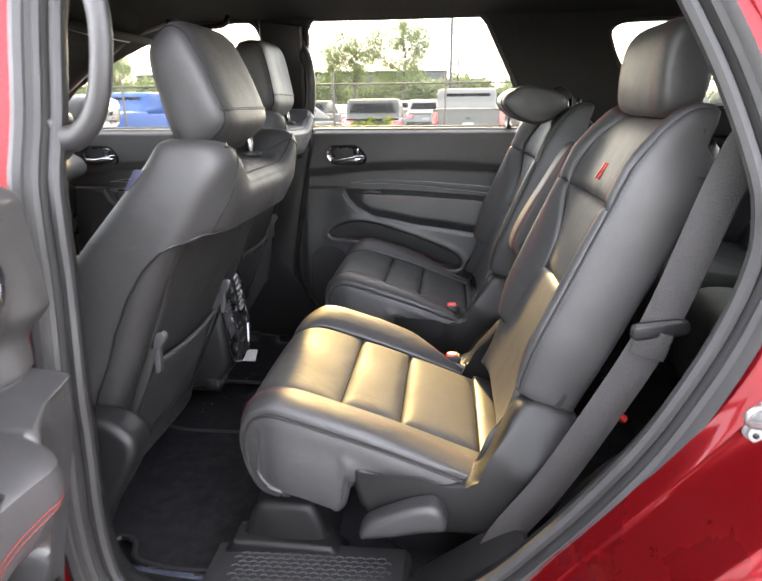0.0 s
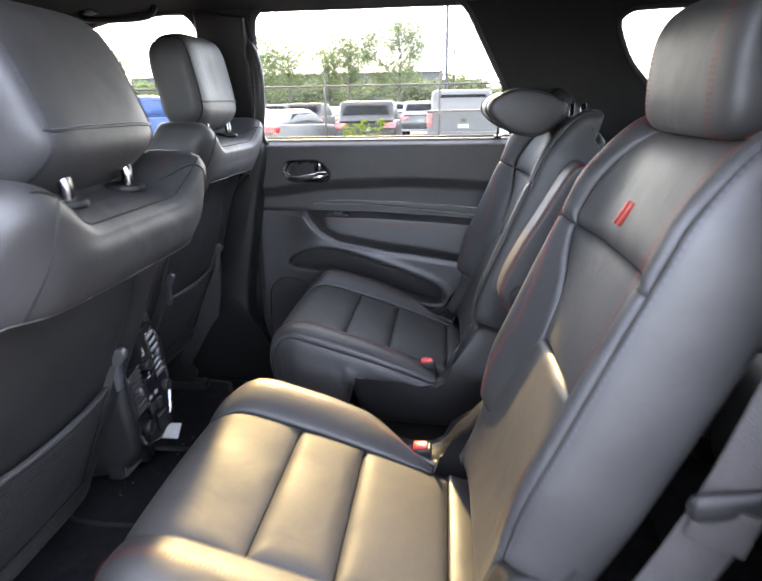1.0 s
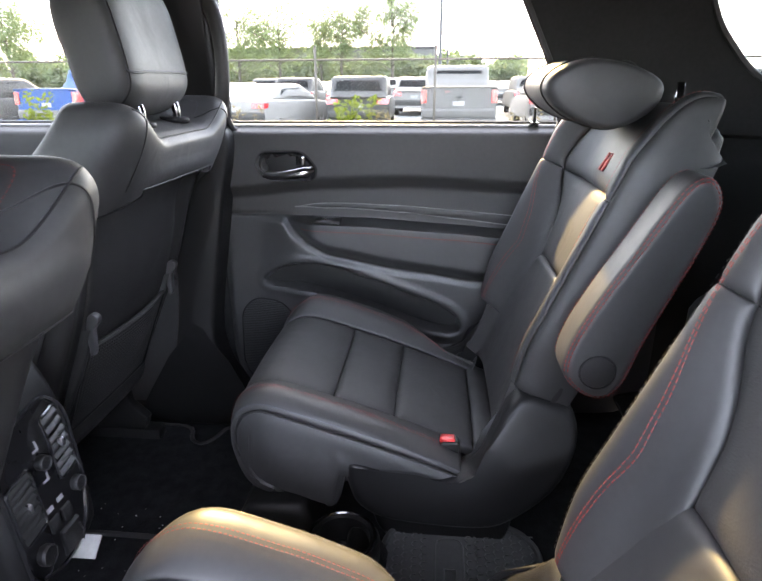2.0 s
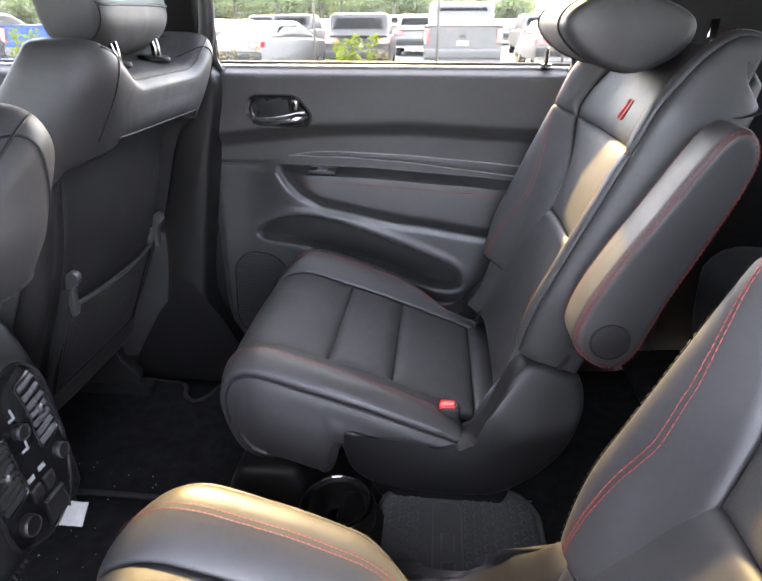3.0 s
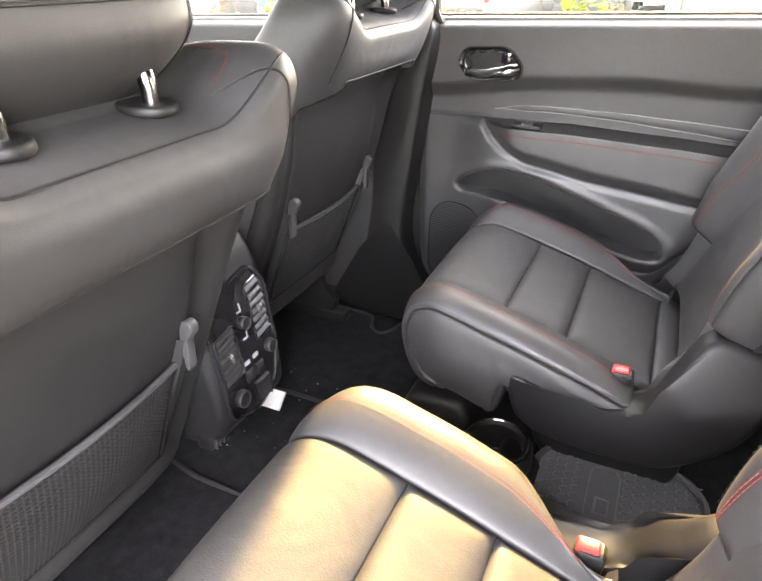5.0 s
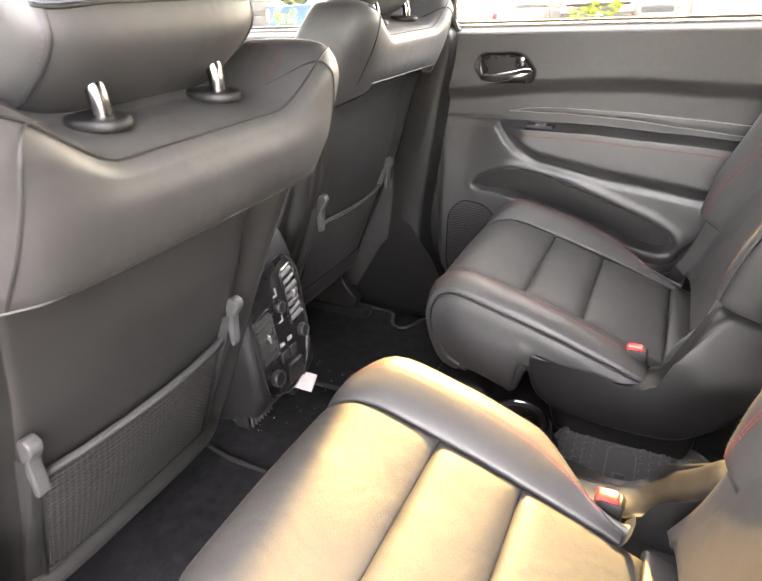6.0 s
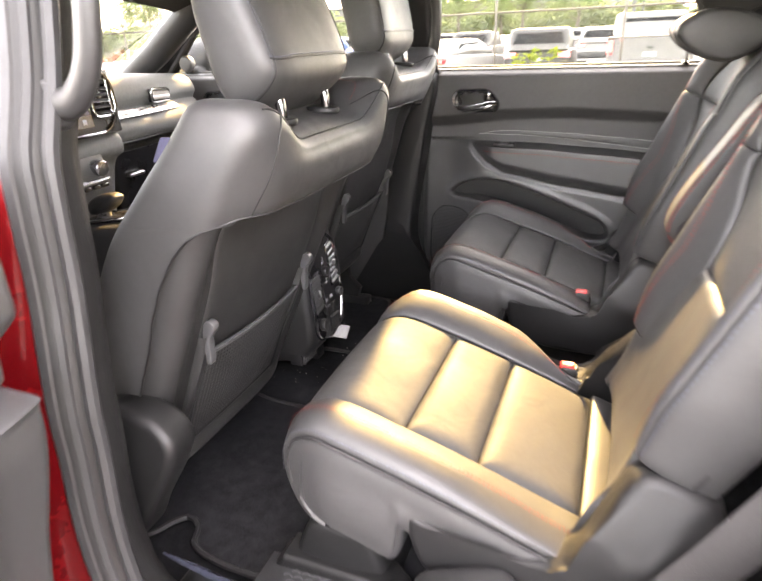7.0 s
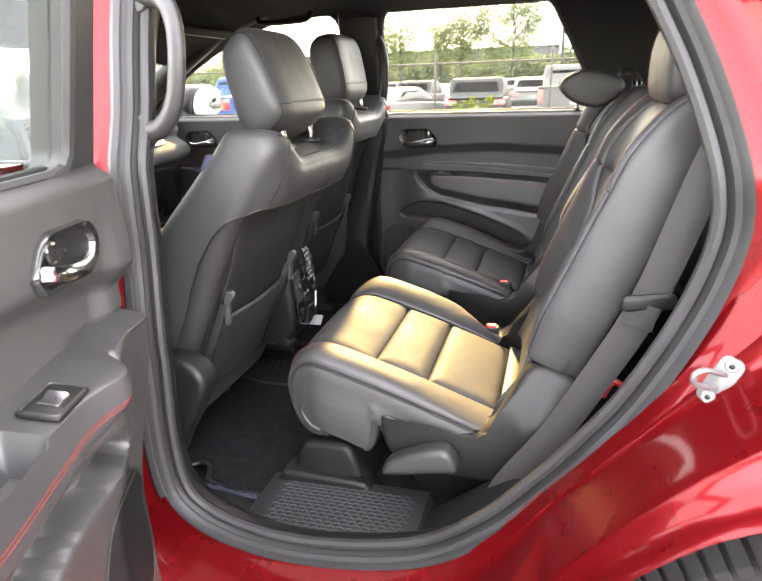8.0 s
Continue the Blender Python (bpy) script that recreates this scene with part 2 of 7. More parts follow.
def ribbon(pts, normal, width, thick):
    """A flat strap along pts, its broad side towards normal."""
    pts = [Vector(p) for p in pts]
    rows = []
    for i, p in enumerate(pts):
        t = (pts[min(i + 1, len(pts) - 1)] - pts[max(i - 1, 0)]).normalized()
        nn = Vector(normal(i / (len(pts) - 1)) if callable(normal) else normal)
        nn = (nn - t * nn.dot(t)).normalized()
        s = t.cross(nn)
        w, h = width / 2, thick / 2
        rows.append([tuple(p + s * a + nn * b) for a, b in ((-w, -h * 0.3), (-w + h, -h), (w - h, -h), (w, -h * 0.3), (w, h * 0.3), (w - h, h), (-w + h, h), (-w, h * 0.3))])
    return rings(rows)


def panel(S, a0, a1, b0, b1, na=20, nb=20, edge=0.012, groove=0.008, puff=0.0, tuck=0.012, out=1, fade=None):
    """An upholstery panel on the surface S(a, b): rounded down into its seams and puffed a little.
    fade(side, u) scales the seam on side 'a0', 'a1', 'b0' or 'b1' at u along it."""
    eps = 1e-3
    fade = fade or (lambda side, u: 1.0)

    def pos(a, b):
        return Vector(S(a, b))

    def nor(a, b):
        da = pos(a + eps, b) - pos(a - eps, b)
        db = pos(a, b + eps) - pos(a, b - eps)
        return da.cross(db).normalized() * out
    ca = [lerp(a0, a1, 0.5 - 0.5 * math.cos(math.pi * i / na)) for i in range(na + 1)]
    cb = [lerp(b0, b1, 0.5 - 0.5 * math.cos(math.pi * i / nb)) for i in range(nb + 1)]
    la = (pos(a0, (b0 + b1) / 2) - pos(a1, (b0 + b1) / 2)).length
    lb = (pos((a0 + a1) / 2, b0) - pos((a0 + a1) / 2, b1)).length

    def dip(d):
        t = min(1.0, d / edge)
        return groove * (1 - math.sqrt(max(0, 1 - (1 - t) ** 2)))
    rows = []
    for i in [-1] + list(range(na + 1)) + [na + 1]:
        row = []
        for j in [-1] + list(range(nb + 1)) + [nb + 1]:
            ii, jj = min(max(i, 0), na), min(max(j, 0), nb)
            a, b = ca[ii], cb[jj]
            p, q = (a - a0) / (a1 - a0), (b - b0) / (b1 - b0)
            down = max(dip(p * la) * fade("a0", q), dip((1 - p) * la) * fade("a1", q), dip(q * lb) * fade("b0", p), dip((1 - q) * lb) * fade("b1", p))
            h = puff * max(0.0, math.sin(math.pi * p)) ** 0.7 * max(0.0, math.sin(math.pi * q)) ** 0.7 - down
            if ii != i or jj != j:
                h -= tuck
            row.append(tuple(pos(a, b) + nor(a, b) * h))
        rows.append(row)
    return rings(rows, False, False)


def flip(geo):
    return geo[0], [list(reversed(f)) for f in geo[1]]


def stitches(line, normals, length=0.004, gap=0.002, w=0.0007, h=0.0005):
    """Short raised threads along a line."""
    d = [0.0]
    for a, b in zip(line, line[1:]):
        d.append(d[-1] + (Vector(b) - Vector(a)).length)
    geos, s, k = [], 0.0, 0

    def at(s):
        k = max(i for i in range(len(d)) if d[i] <= s + 1e-9)
        k = min(k, len(d) - 2)
        f = (s - d[k]) / max(1e-9, d[k + 1] - d[k])
        return Vector(line[k]).lerp(Vector(line[k + 1]), f), Vector(normals[k])
    pts, faces = [], []
    while s + length < d[-1]:
        (p, n1), (q, _) = at(s), at(s + length)
        t = (q - p).normalized()
        n1 = (n1 - t * n1.dot(t)).normalized()
        b = t.cross(n1)
        k = len(pts)
        for c, e in ((p, 0.2), (p.lerp(q, 0.25), 1), (p.lerp(q, 0.75), 1), (q, 0.2)):
            pts += [tuple(c - b * w), tuple(c + n1 * h * e), tuple(c + b * w)]
        for i in range(3):
            o = k + i * 3
            faces += [[o, o + 1, o + 4, o + 3], [o + 1, o + 2, o + 5, o + 4]]
        s += length + gap
    return pts, faces


def plate(outer, holes, y0, y1, at=lambda x, z: 0.0):
    """A wall in x and z with openings, y0 to y1 thick; at(x, z) shifts it in y."""
    loops = [outer] + list(holes)
    flat = [p for lp in loops for p in lp]
    tris = tessellate_polygon([[Vector((x, z, 0)) for x, z in lp] for lp in loops])
    n = len(flat)
    pts = [(x, y0 + at(x, z), z) for x, z in flat] + [(x, y1 + at(x, z), z) for x, z in flat]
    faces = [list(t) for t in tris] + [[i + n for i in reversed(t)] for t in tris]
    k = 0
    for lp in loops:
        m = len(lp)
        for i in range(m):
            a, b = k + i, k + (i + 1) % m
            faces.append([a, b, b + n, a + n])
        k += m
    return pts, faces


def round_poly(pts, r, n=4):
    """Corners of a polygon cut round by r."""
    out = []
    m = len(pts)
    for i in range(m):
        p, a, b = Vector(pts[i]), Vector(pts[i - 1]), Vector(pts[(i + 1) % m])
        ra = min(r, (a - p).length * 0.45, (b - p).length * 0.45)
        s, e = p + (a - p).normalized() * ra, p + (b - p).normalized() * ra
        for k in range(n + 1):
            t = k / n
            out.append(tuple(s * (1 - t) ** 2 + p * 2 * t * (1 - t) + e * t * t))
    return out


YC = 1.405          # middle plane of the car
GROUND = 0.13

# ---- ground outside ----


def ground_z(y):
    return lerp(GROUND, -0.18, smooth(3.0, 12.0, y))


ASPHALT = mat("asphalt", (0.15, 0.147, 0.14), 0.9, grain=1.0, grain_scale=60, vary=0.25, vary_scale=1.2)
gx = [-900, -200, -60, -20, -8, -4, 0, 4, 8, 20, 60, 200, 900]
gy = [-900, -100, -20, -4, 0, 3, 4, 5, 6, 7, 8, 9, 10, 11, 12, 14, 20, 40, 100, 300, 1500]
rows = [[(x, y, ground_z(y)) for y in gy] for x in gx]
tagged(part("ground", rings(rows, False, False), ASPHALT), "grey asphalt of a large car park", "ground", kind="structure")

# ---- floor and shell of the cabin ----
fl = [(-1.45, 0.36), (-0.95, 0.40), (-0.75, 0.47), (-0.16, 0.48), (-0.08, 0.545), (0.62, 0.55), (0.72, 0.62), (1.75, 0.66)]
rows = [[(x, y, z + 0.02 * smooth(0.16, 0.05, abs(y - YC))) for y in [0.70 + 1.41 * k / 28 for k in range(29)]] for x, z in [tuple(p) for p in spline(fl, 60)]]
top = rings(rows, False, False)
tagged(part("floor", join(top, mapped(top, lambda p: p - Vector((0, 0, 0.05)))), CARPET), "black carpeted cabin floor", "floor", kind="structure")


def lean(x, z):
    return -0.28 * max(0.0, z - 1.27) + 0.045 * smooth(1.276, 1.262, z)


# openings in the upper side walls
WIN_REAR = round_poly([(-0.315, 1.258), (-0.29, 1.60), (-0.24, 1.645), (0.25, 1.635), (0.285, 1.61), (0.40, 1.40), (0.435, 1.295), (0.44, 1.258)], 0.02)
WIN_FRONT = round_poly([(-1.38, 1.250), (-1.17, 1.42), (-0.90, 1.555), (-0.70, 1.61), (-0.47, 1.625), (-0.44, 1.58), (-0.46, 1.250)], 0.03)
WIN_QUART = round_poly([(0.66, 1.57), (0.69, 1.595), (0.80, 1.60), (1.18, 1.58), (1.32, 1.40), (1.30, 1.34), (0.90, 1.34), (0.80, 1.38), (0.70, 1.48)], 0.05)
SIDE = [(-1.5, 1.22), (-1.5, 1.30), (-1.15, 1.49), (-0.88, 1.63), (-0.6, 1.68), (1.4, 1.68), (1.75, 1.45), (1.75, 1.22)]
far_upper = part("wall_far", plate(SIDE, [WIN_REAR, WIN_FRONT, WIN_QUART], 2.09, 2.125, lean), LINER)
tagged(far_upper, "dark pillar and roof-side trim with window openings", "wall", kind="structure")
tagged(part("wall_far_lower", plate([(-1.5, 0.36), (1.75, 0.36), (1.75, 1.265), (-1.5, 1.265)], [], 2.15, 2.165), PLASTIC), "dark inner side of the body behind the door trims", "wall", kind="structure")
far_skin = part("wall_far_skin", plate([(-1.5, 0.35), (1.75, 0.35), (1.75, 1.27), (-1.5, 1.27)], [], 2.17, 2.22), RED_PAINT)
tagged(far_skin, "red painted outer side of the car body", "wall", kind="structure")
for nm, poly in (("window_1", WIN_REAR), ("window_2", WIN_FRONT), ("window_3", WIN_QUART)):
    w = thing(nm, (sum(p[0] for p in poly) / len(poly), 2.06, 1.27), "clear side window glass in a black rubber frame", "window", kind="structure")
    pane = part("pane", plate(poly, [], 2.108, 2.112, lean), PRIVACY if poly is WIN_QUART else GLASS, w, smooth=False)
    pane.visible_shadow = poly is WIN_QUART
    part("window_seal", tube([(x, 2.094 + lean(x, z), z) for x, z in even(poly, 90, True)], 0.008, 6, True), RUBBER, w)

# rear end of the cabin
tagged(part("wall_rear", plate([(0.66, 0.4), (2.15, 0.4), (2.15, 1.7), (0.66, 1.7)], [round_poly([(0.82, 1.30), (2.0, 1.30), (1.95, 1.58), (0.87, 1.58)], 0.05)], 1.75, 1.79), PLASTIC), "black tailgate trim with rear window", "wall", kind="structure")
rear = bpy.data.objects["wall_rear"]
for v in rear.data.vertices:
    v.co = Vector((v.co.y, v.co.x, v.co.z))

# headliner
rows = []
for k in range(25):
    y = lerp(0.80, 2.02, k / 24)
    rows.append([(x, y, 1.665 - 0.05 * abs((y - YC) / 0.62) ** 3 - 0.16 * smooth(-0.6, -1.2, x)) for x in [lerp(-1.15, 1.75, j / 30) for j in range(31)]])
inner = rings(rows, False, False)
tagged(part("ceiling", join(inner, mapped(inner, lambda p: p + Vector((0, 0, 0.05)))), LINER), "dark charcoal headliner", "ceiling", kind="structure")

# ---- near side: door opening, pillars, sill and painted body ----
R_LINE = [(-0.315, 1.60), (-0.340, 1.51), (-0.346, 1.34), (-0.345, 1.15), (-0.340, 0.92), (-0.340, 0.73), (-0.312, 0.635), (-0.21, 0.585), (-0.06, 0.578), (0.13, 0.62),
          (0.25, 0.70), (0.33, 0.79), (0.39, 0.87), (0.45, 0.965), (0.505, 1.09), (0.53, 1.19), (0.525, 1.26), (0.50, 1.34), (0.46, 1.43), (0.40, 1.53), (0.31, 1.61), (0.15, 1.64), (-0.16, 1.64)]
RIM = even(spline(R_LINE, 400, True), 160, True)
CEN = Vector((0.08, 1.12))


def rim_out(k, d):
    """Point k of the rim, moved outward by d."""
    t = (RIM[(k + 1) % 160] - RIM[k - 1]).normalized()
    q = Vector((t.y, -t.x))
    if q.dot(RIM[k] - CEN) < 0:
        q = -q
    return RIM[k] + q * d


def near_y(z):
    return 0.28 * max(0.0, z - 1.27)


def pillar_y(x, z):
    """How far the middle pillar leans into the cabin."""
    return near_y(z) + tab([(0.70, 0.0), (0.80, 0.002), (0.95, 0.012), (1.15, 0.040), (1.35, 0.058), (1.55, 0.046)], z) * smooth(0.0, -0.25, x)


def rim_rows(steps):
    return [[(p.x, y + pillar_y(p.x, p.y), p.y) for p in (rim_out(k, d) for k in range(160))] for d, y in steps]


tagged(part("trim_seal", join(tube([(p.x, 0.662 + pillar_y(p.x, p.y), p.y) for p in (rim_out(k, -0.012) for k in range(160))], 0.0095, 8, True),
                              tube([(p.x, 0.648 + pillar_y(p.x, p.y), p.y) for p in (rim_out(k, 0.008) for k in range(160))], 0.0095, 8, True)), SEAL),
       "grey-black rubber seal round the rear door opening", "door seal", kind="structure")
front_edge = [rim_out(k, 0.023) for k in range(160) if RIM[k].x < -0.2 and 0.66 < RIM[k].y < 1.62]
front_edge.sort(key=lambda p: p.y)
tagged(part("trim_seal_front", tube([(p.x, 0.640 + pillar_y(p.x, p.y), p.y) for p in front_edge], 0.013, 8), SEAL), "second rubber seal along the middle pillar", "door seal", kind="structure")
tagged(part("trim_opening", rings(rim_rows([(0.017, 0.632), (0.008, 0.636), (-0.006, 0.655), (-0.006, 0.662), (-0.007, 0.675), (-0.002, 0.698), (0.010, 0.718), (0.03, 0.728), (0.10, 0.734)]), True, False), TRIM_BLACK),
       "black plastic trim lining the door opening", "trim", kind="structure")

# painted jamb and quarter panel, from the rim outwards
Q_LINE = [(-0.33, 1.72), (-0.42, 1.55), (-0.46, 1.34), (-0.50, 1.15), (-0.52, 0.92), (-0.55, 0.60), (-0.52, 0.40), (-0.28, 0.30), (0.0, 0.30), (0.22, 0.42),
          (0.352, 0.675), (0.396, 0.808), (0.461, 0.890), (0.546, 0.955), (0.71, 1.008), (0.95, 1.10), (1.10, 1.25), (1.10, 1.40), (1.0, 1.52), (0.8, 1.62), (0.6, 1.70), (0.15, 1.75), (-0.2, 1.75)]
QUT = spline(Q_LINE, 1600, True)
RAW = spline(R_LINE, 1600, True)


def q_of(k):
    i = min(range(0, 1600, 2), key=lambda j: (RAW[j] - RIM[k]).length_squared)
    return QUT[i]


QK = [q_of(k) for k in range(160)]
steps = [(0.0, 0.655), (0.02, 0.648), (0.05, 0.640), (0.07, 0.638), (0.09, 0.636), (0.115, 0.634), (0.14, 0.632), (0.17, 0.629), (0.20, 0.626), (0.23, 0.622), (0.26, 0.618), (0.29, 0.612), (0.32, 0.606), (0.345, 0.598), (0.37, 0.588), (0.41, 0.562), (0.44, 0.530), (0.455, 0.505), (0.468, 0.492), (0.485, 0.486), (0.52, 0.483), (0.60, 0.478), (0.70, 0.470), (0.78, 0.462), (0.84, 0.458), (0.875, 0.447), (0.90, 0.436), (0.96, 0.430), (1.0, 0.436), (1.0, 0.50)]
rows = []
for t, y in steps:
    row = []
    for k in range(160):
        p = RIM[k].lerp(QK[k], t)
        rear_f = smooth(0.15, 0.5, p.x)
        fold = 0.008 * math.exp(-((t - 0.09) / 0.03) ** 2) * rear_f - 0.015 * math.exp(-((t - 0.22) / 0.05) ** 2) * rear_f + 0.006 * math.exp(-((t - 0.34) / 0.035) ** 2) * rear_f + 0.006 * math.exp(-((t - 0.74) / 0.05) ** 2) * rear_f
        # at window height the skin stays close to the glass
        y1 = lerp(y, 0.655 - 0.02 * t, smooth(1.20, 1.29, p.y) * smooth(0.2, -0.1, p.x))
        row.append((p.x, y1 + pillar_y(p.x, p.y) + fold, p.y))
    rows.append(row)
tagged(part("wall_near", rings(rows, True, False), RED_PAINT), "deep red metallic body panel round the open rear door", "car body", kind="structure")

# inner wall behind the opening, with the quarter window, and the closed front door side
NQ = [(x, z) for x, z in WIN_QUART]
tagged(part("wall_near_rear", plate([(0.50, 0.50), (1.75, 0.50), (1.75, 1.66), (0.36, 1.66), (0.55, 1.36), (0.60, 1.20), (0.54, 1.02)], [NQ], 0.725, 0.70, lambda x, z: near_y(z)), PLASTIC),
       "black plastic quarter trim beside the third row", "wall", kind="structure")
NF = round_poly([(-1.36, 1.26), (-1.17, 1.42), (-0.90, 1.555), (-0.70, 1.61), (-0.50, 1.625), (-0.47, 1.58), (-0.49, 1.265)], 0.04)
tagged(part("wall_near_front", plate([(-1.5, 0.40), (-0.42, 0.40), (-0.42, 0.9), (-0.40, 1.27), (-0.355, 1.66), (-0.7, 1.66), (-0.9, 1.60), (-1.2, 1.45), (-1.5, 1.28)], [NF], 0.755, 0.725, lambda x, z: pillar_y(x, z)), PLASTIC),
       "black front door trim and middle pillar", "wall", kind="structure")
for nm, poly in (("window_4", NQ), ("window_5", NF)):
    w = thing(nm, (sum(p[0] for p in poly) / len(poly), 0.72, 1.27), "clear side window glass beside the camera", "window", kind="structure")
    pane = part("pane", plate(poly, [], 0.703, 0.707, lambda x, z: near_y(z)), PRIVACY if poly is NQ else GLASS, w, smooth=False)
    pane.visible_shadow = poly is NQ

# sill plates and tread
tagged(part("trim_sill", slab([(-0.36, 0.548), (-0.26, 0.55), (-0.225, 0.55), (0.02, 0.553), (0.12, 0.562), (0.145, 0.60), (0.30, 0.72), (0.30, 0.66), (0.16, 0.54), (-0.2, 0.50), (-0.36, 0.50)], 0.665, 0.80, 0.008, 120), TRIM_BLACK),
       "scuffed black plastic sill trim", "sill", kind="structure")

# outer roof and the rest of the near flank
rows = []
for k in range(21):
    y = lerp(0.74, 2.07, k / 20)
    rows.append([(x, y, 1.760 - 0.06 * abs((y - YC) / 0.70) ** 3.5 - 0.06 * smooth(-0.55, -1.15, x) - 0.05 * smooth(1.2, 1.85, x)) for x in [lerp(-0.80, 1.85, j / 24) for j in range(25)]])
top = rings(rows, False, False)
tagged(part("roof", join(top, mapped(top, lambda p: p - Vector((0, 0, 0.012)))), RED_PAINT), "red painted car roof", "roof", kind="structure")
tagged(part("wall_near_flank", join(slab([(-1.62, 0.36), (-0.58, 0.36), (-0.55, 0.8), (-0.50, 1.25), (-1.62, 1.23)], 0.465, 0.50, 0.012, rounded=False), slab([(1.12, 0.92), (1.85, 0.60), (1.88, 1.25), (1.12, 1.26)], 0.465, 0.50, 0.012, rounded=False)), RED_PAINT), "red painted flank of the car", "car body", kind="structure")
tagged(part("trim_header", slab([(-0.98, 1.54), (-0.80, 1.60), (-0.72, 1.665), (-0.74, 1.70), (-0.86, 1.68), (-1.0, 1.58)], 0.84, 1.98, 0.01), LINER), "dark headliner edge above the windscreen", "trim", kind="structure")

# ---- seats of the second row ----


def prof(table, a):
    a = abs(a)
    for (a0, *p), (a1, *q) in zip(table, table[1:]):
        if a <= a1:
            t = (a - a0) / (a1 - a0)
            return [lerp(u, v, t) for u, v in zip(p, q)]
    return list(table[-1][1:])


def smoothed(table, n=60):
    """The same table with rounded corners."""
    m = len(table)
    pts = [(p[1], p[2]) for p in table]
    out = []
    for i in range(n + 1):
        a = table[-1][0] * i / n
        k = max(j for j in range(m - 1) if table[j][0] <= a + 1e-9)
        f = (a - table[k][0]) / (table[k + 1][0] - table[k][0])
        v = curve_at(pts, (k + f) / (m - 1))
        out.append((a, v.x, v.y))
    return out


CUSHION_ACROSS = smoothed([(0, 0, 0.0), (0.35, 0.088, 0.0), (0.55, 0.136, 0.0005), (0.61, 0.149, 0.004), (0.68, 0.165, 0.014), (0.76, 0.184, 0.026), (0.83, 0.200, 0.030), (0.90, 0.216, 0.023), (0.96, 0.230, 0.008), (1.0, 0.238, -0.010), (1.06, 0.243, -0.032)])
CUSHION_INBOARD = smoothed([(0, 0, 0.0), (0.35, 0.088, 0.0), (0.55, 0.136, 0.0005), (0.61, 0.149, 0.0035), (0.66, 0.160, 0.0095), (0.71, 0.172, 0.0155), (0.78, 0.190, 0.0215), (0.86, 0.210, 0.0245), (0.93, 0.229, 0.019), (1.0, 0.246, 0.002), (1.06, 0.252, -0.020)])
CUSHION_ALONG = [(-0.100, 0.712), (-0.138, 0.722), (-0.160, 0.755), (-0.171, 0.800), (-0.168, 0.842), (-0.146, 0.872), (-0.095, 0.883), (0.0, 0.857), (0.108, 0.822), (0.25, 0.770), (0.30, 0.752)]
CUSHION_RISE = [(-0.18, 0.10), (-0.15, 0.50), (-0.10, 1.05), (-0.05, 1.08), (0.02, 1.10), (0.08, 0.98), (0.14, 0.76), (0.20, 0.50), (0.28, 0.35)]
SKIRT_LOW = [(-0.17, 0.765), (-0.13, 0.748), (-0.06, 0.722), (0.0, 0.702), (0.016, 0.702)]
BACK_ACROSS = smoothed([(0, 0, 0.0), (0.30, 0.075, 0.001), (0.45, 0.108, 0.005), (0.55, 0.128, 0.012), (0.66, 0.150, 0.026), (0.76, 0.169, 0.038), (0.83, 0.182, 0.041), (0.90, 0.194, 0.035), (1.0, 0.203, 0.014), (1.2, 0.207, -0.026), (1.45, 0.204, -0.072)])
BACK_ALONG = [(0.262, 0.77), (0.305, 0.87), (0.346, 0.97), (0.378, 1.047), (0.410, 1.125), (0.441, 1.20), (0.470, 1.27), (0.492, 1.314), (0.518, 1.335), (0.548, 1.330)]
INSERT_EDGE = [(0.78, 0.66), (0.92, 0.60), (1.0, 0.49), (1.05, 0.42), (1.10, 0.47), (1.19, 0.65), (1.22, 0.68), (1.29, 0.64), (1.345, 0.55)]


def b_of(line, z, upto):
    """The parameter at which a rising line reaches the height z."""
    lo, hi = 0.0, upto
    for _ in range(40):
        mid = (lo + hi) / 2
        if curve_at(line, mid).y < z:
            lo = mid
        else:
            hi = mid
    return lo


def x_of(line, x, lo):
    hi = 1.0
    for _ in range(40):
        mid = (lo + hi) / 2
        if curve_at(line, mid).x < x:
            lo = mid
        else:
            hi = mid
    return lo


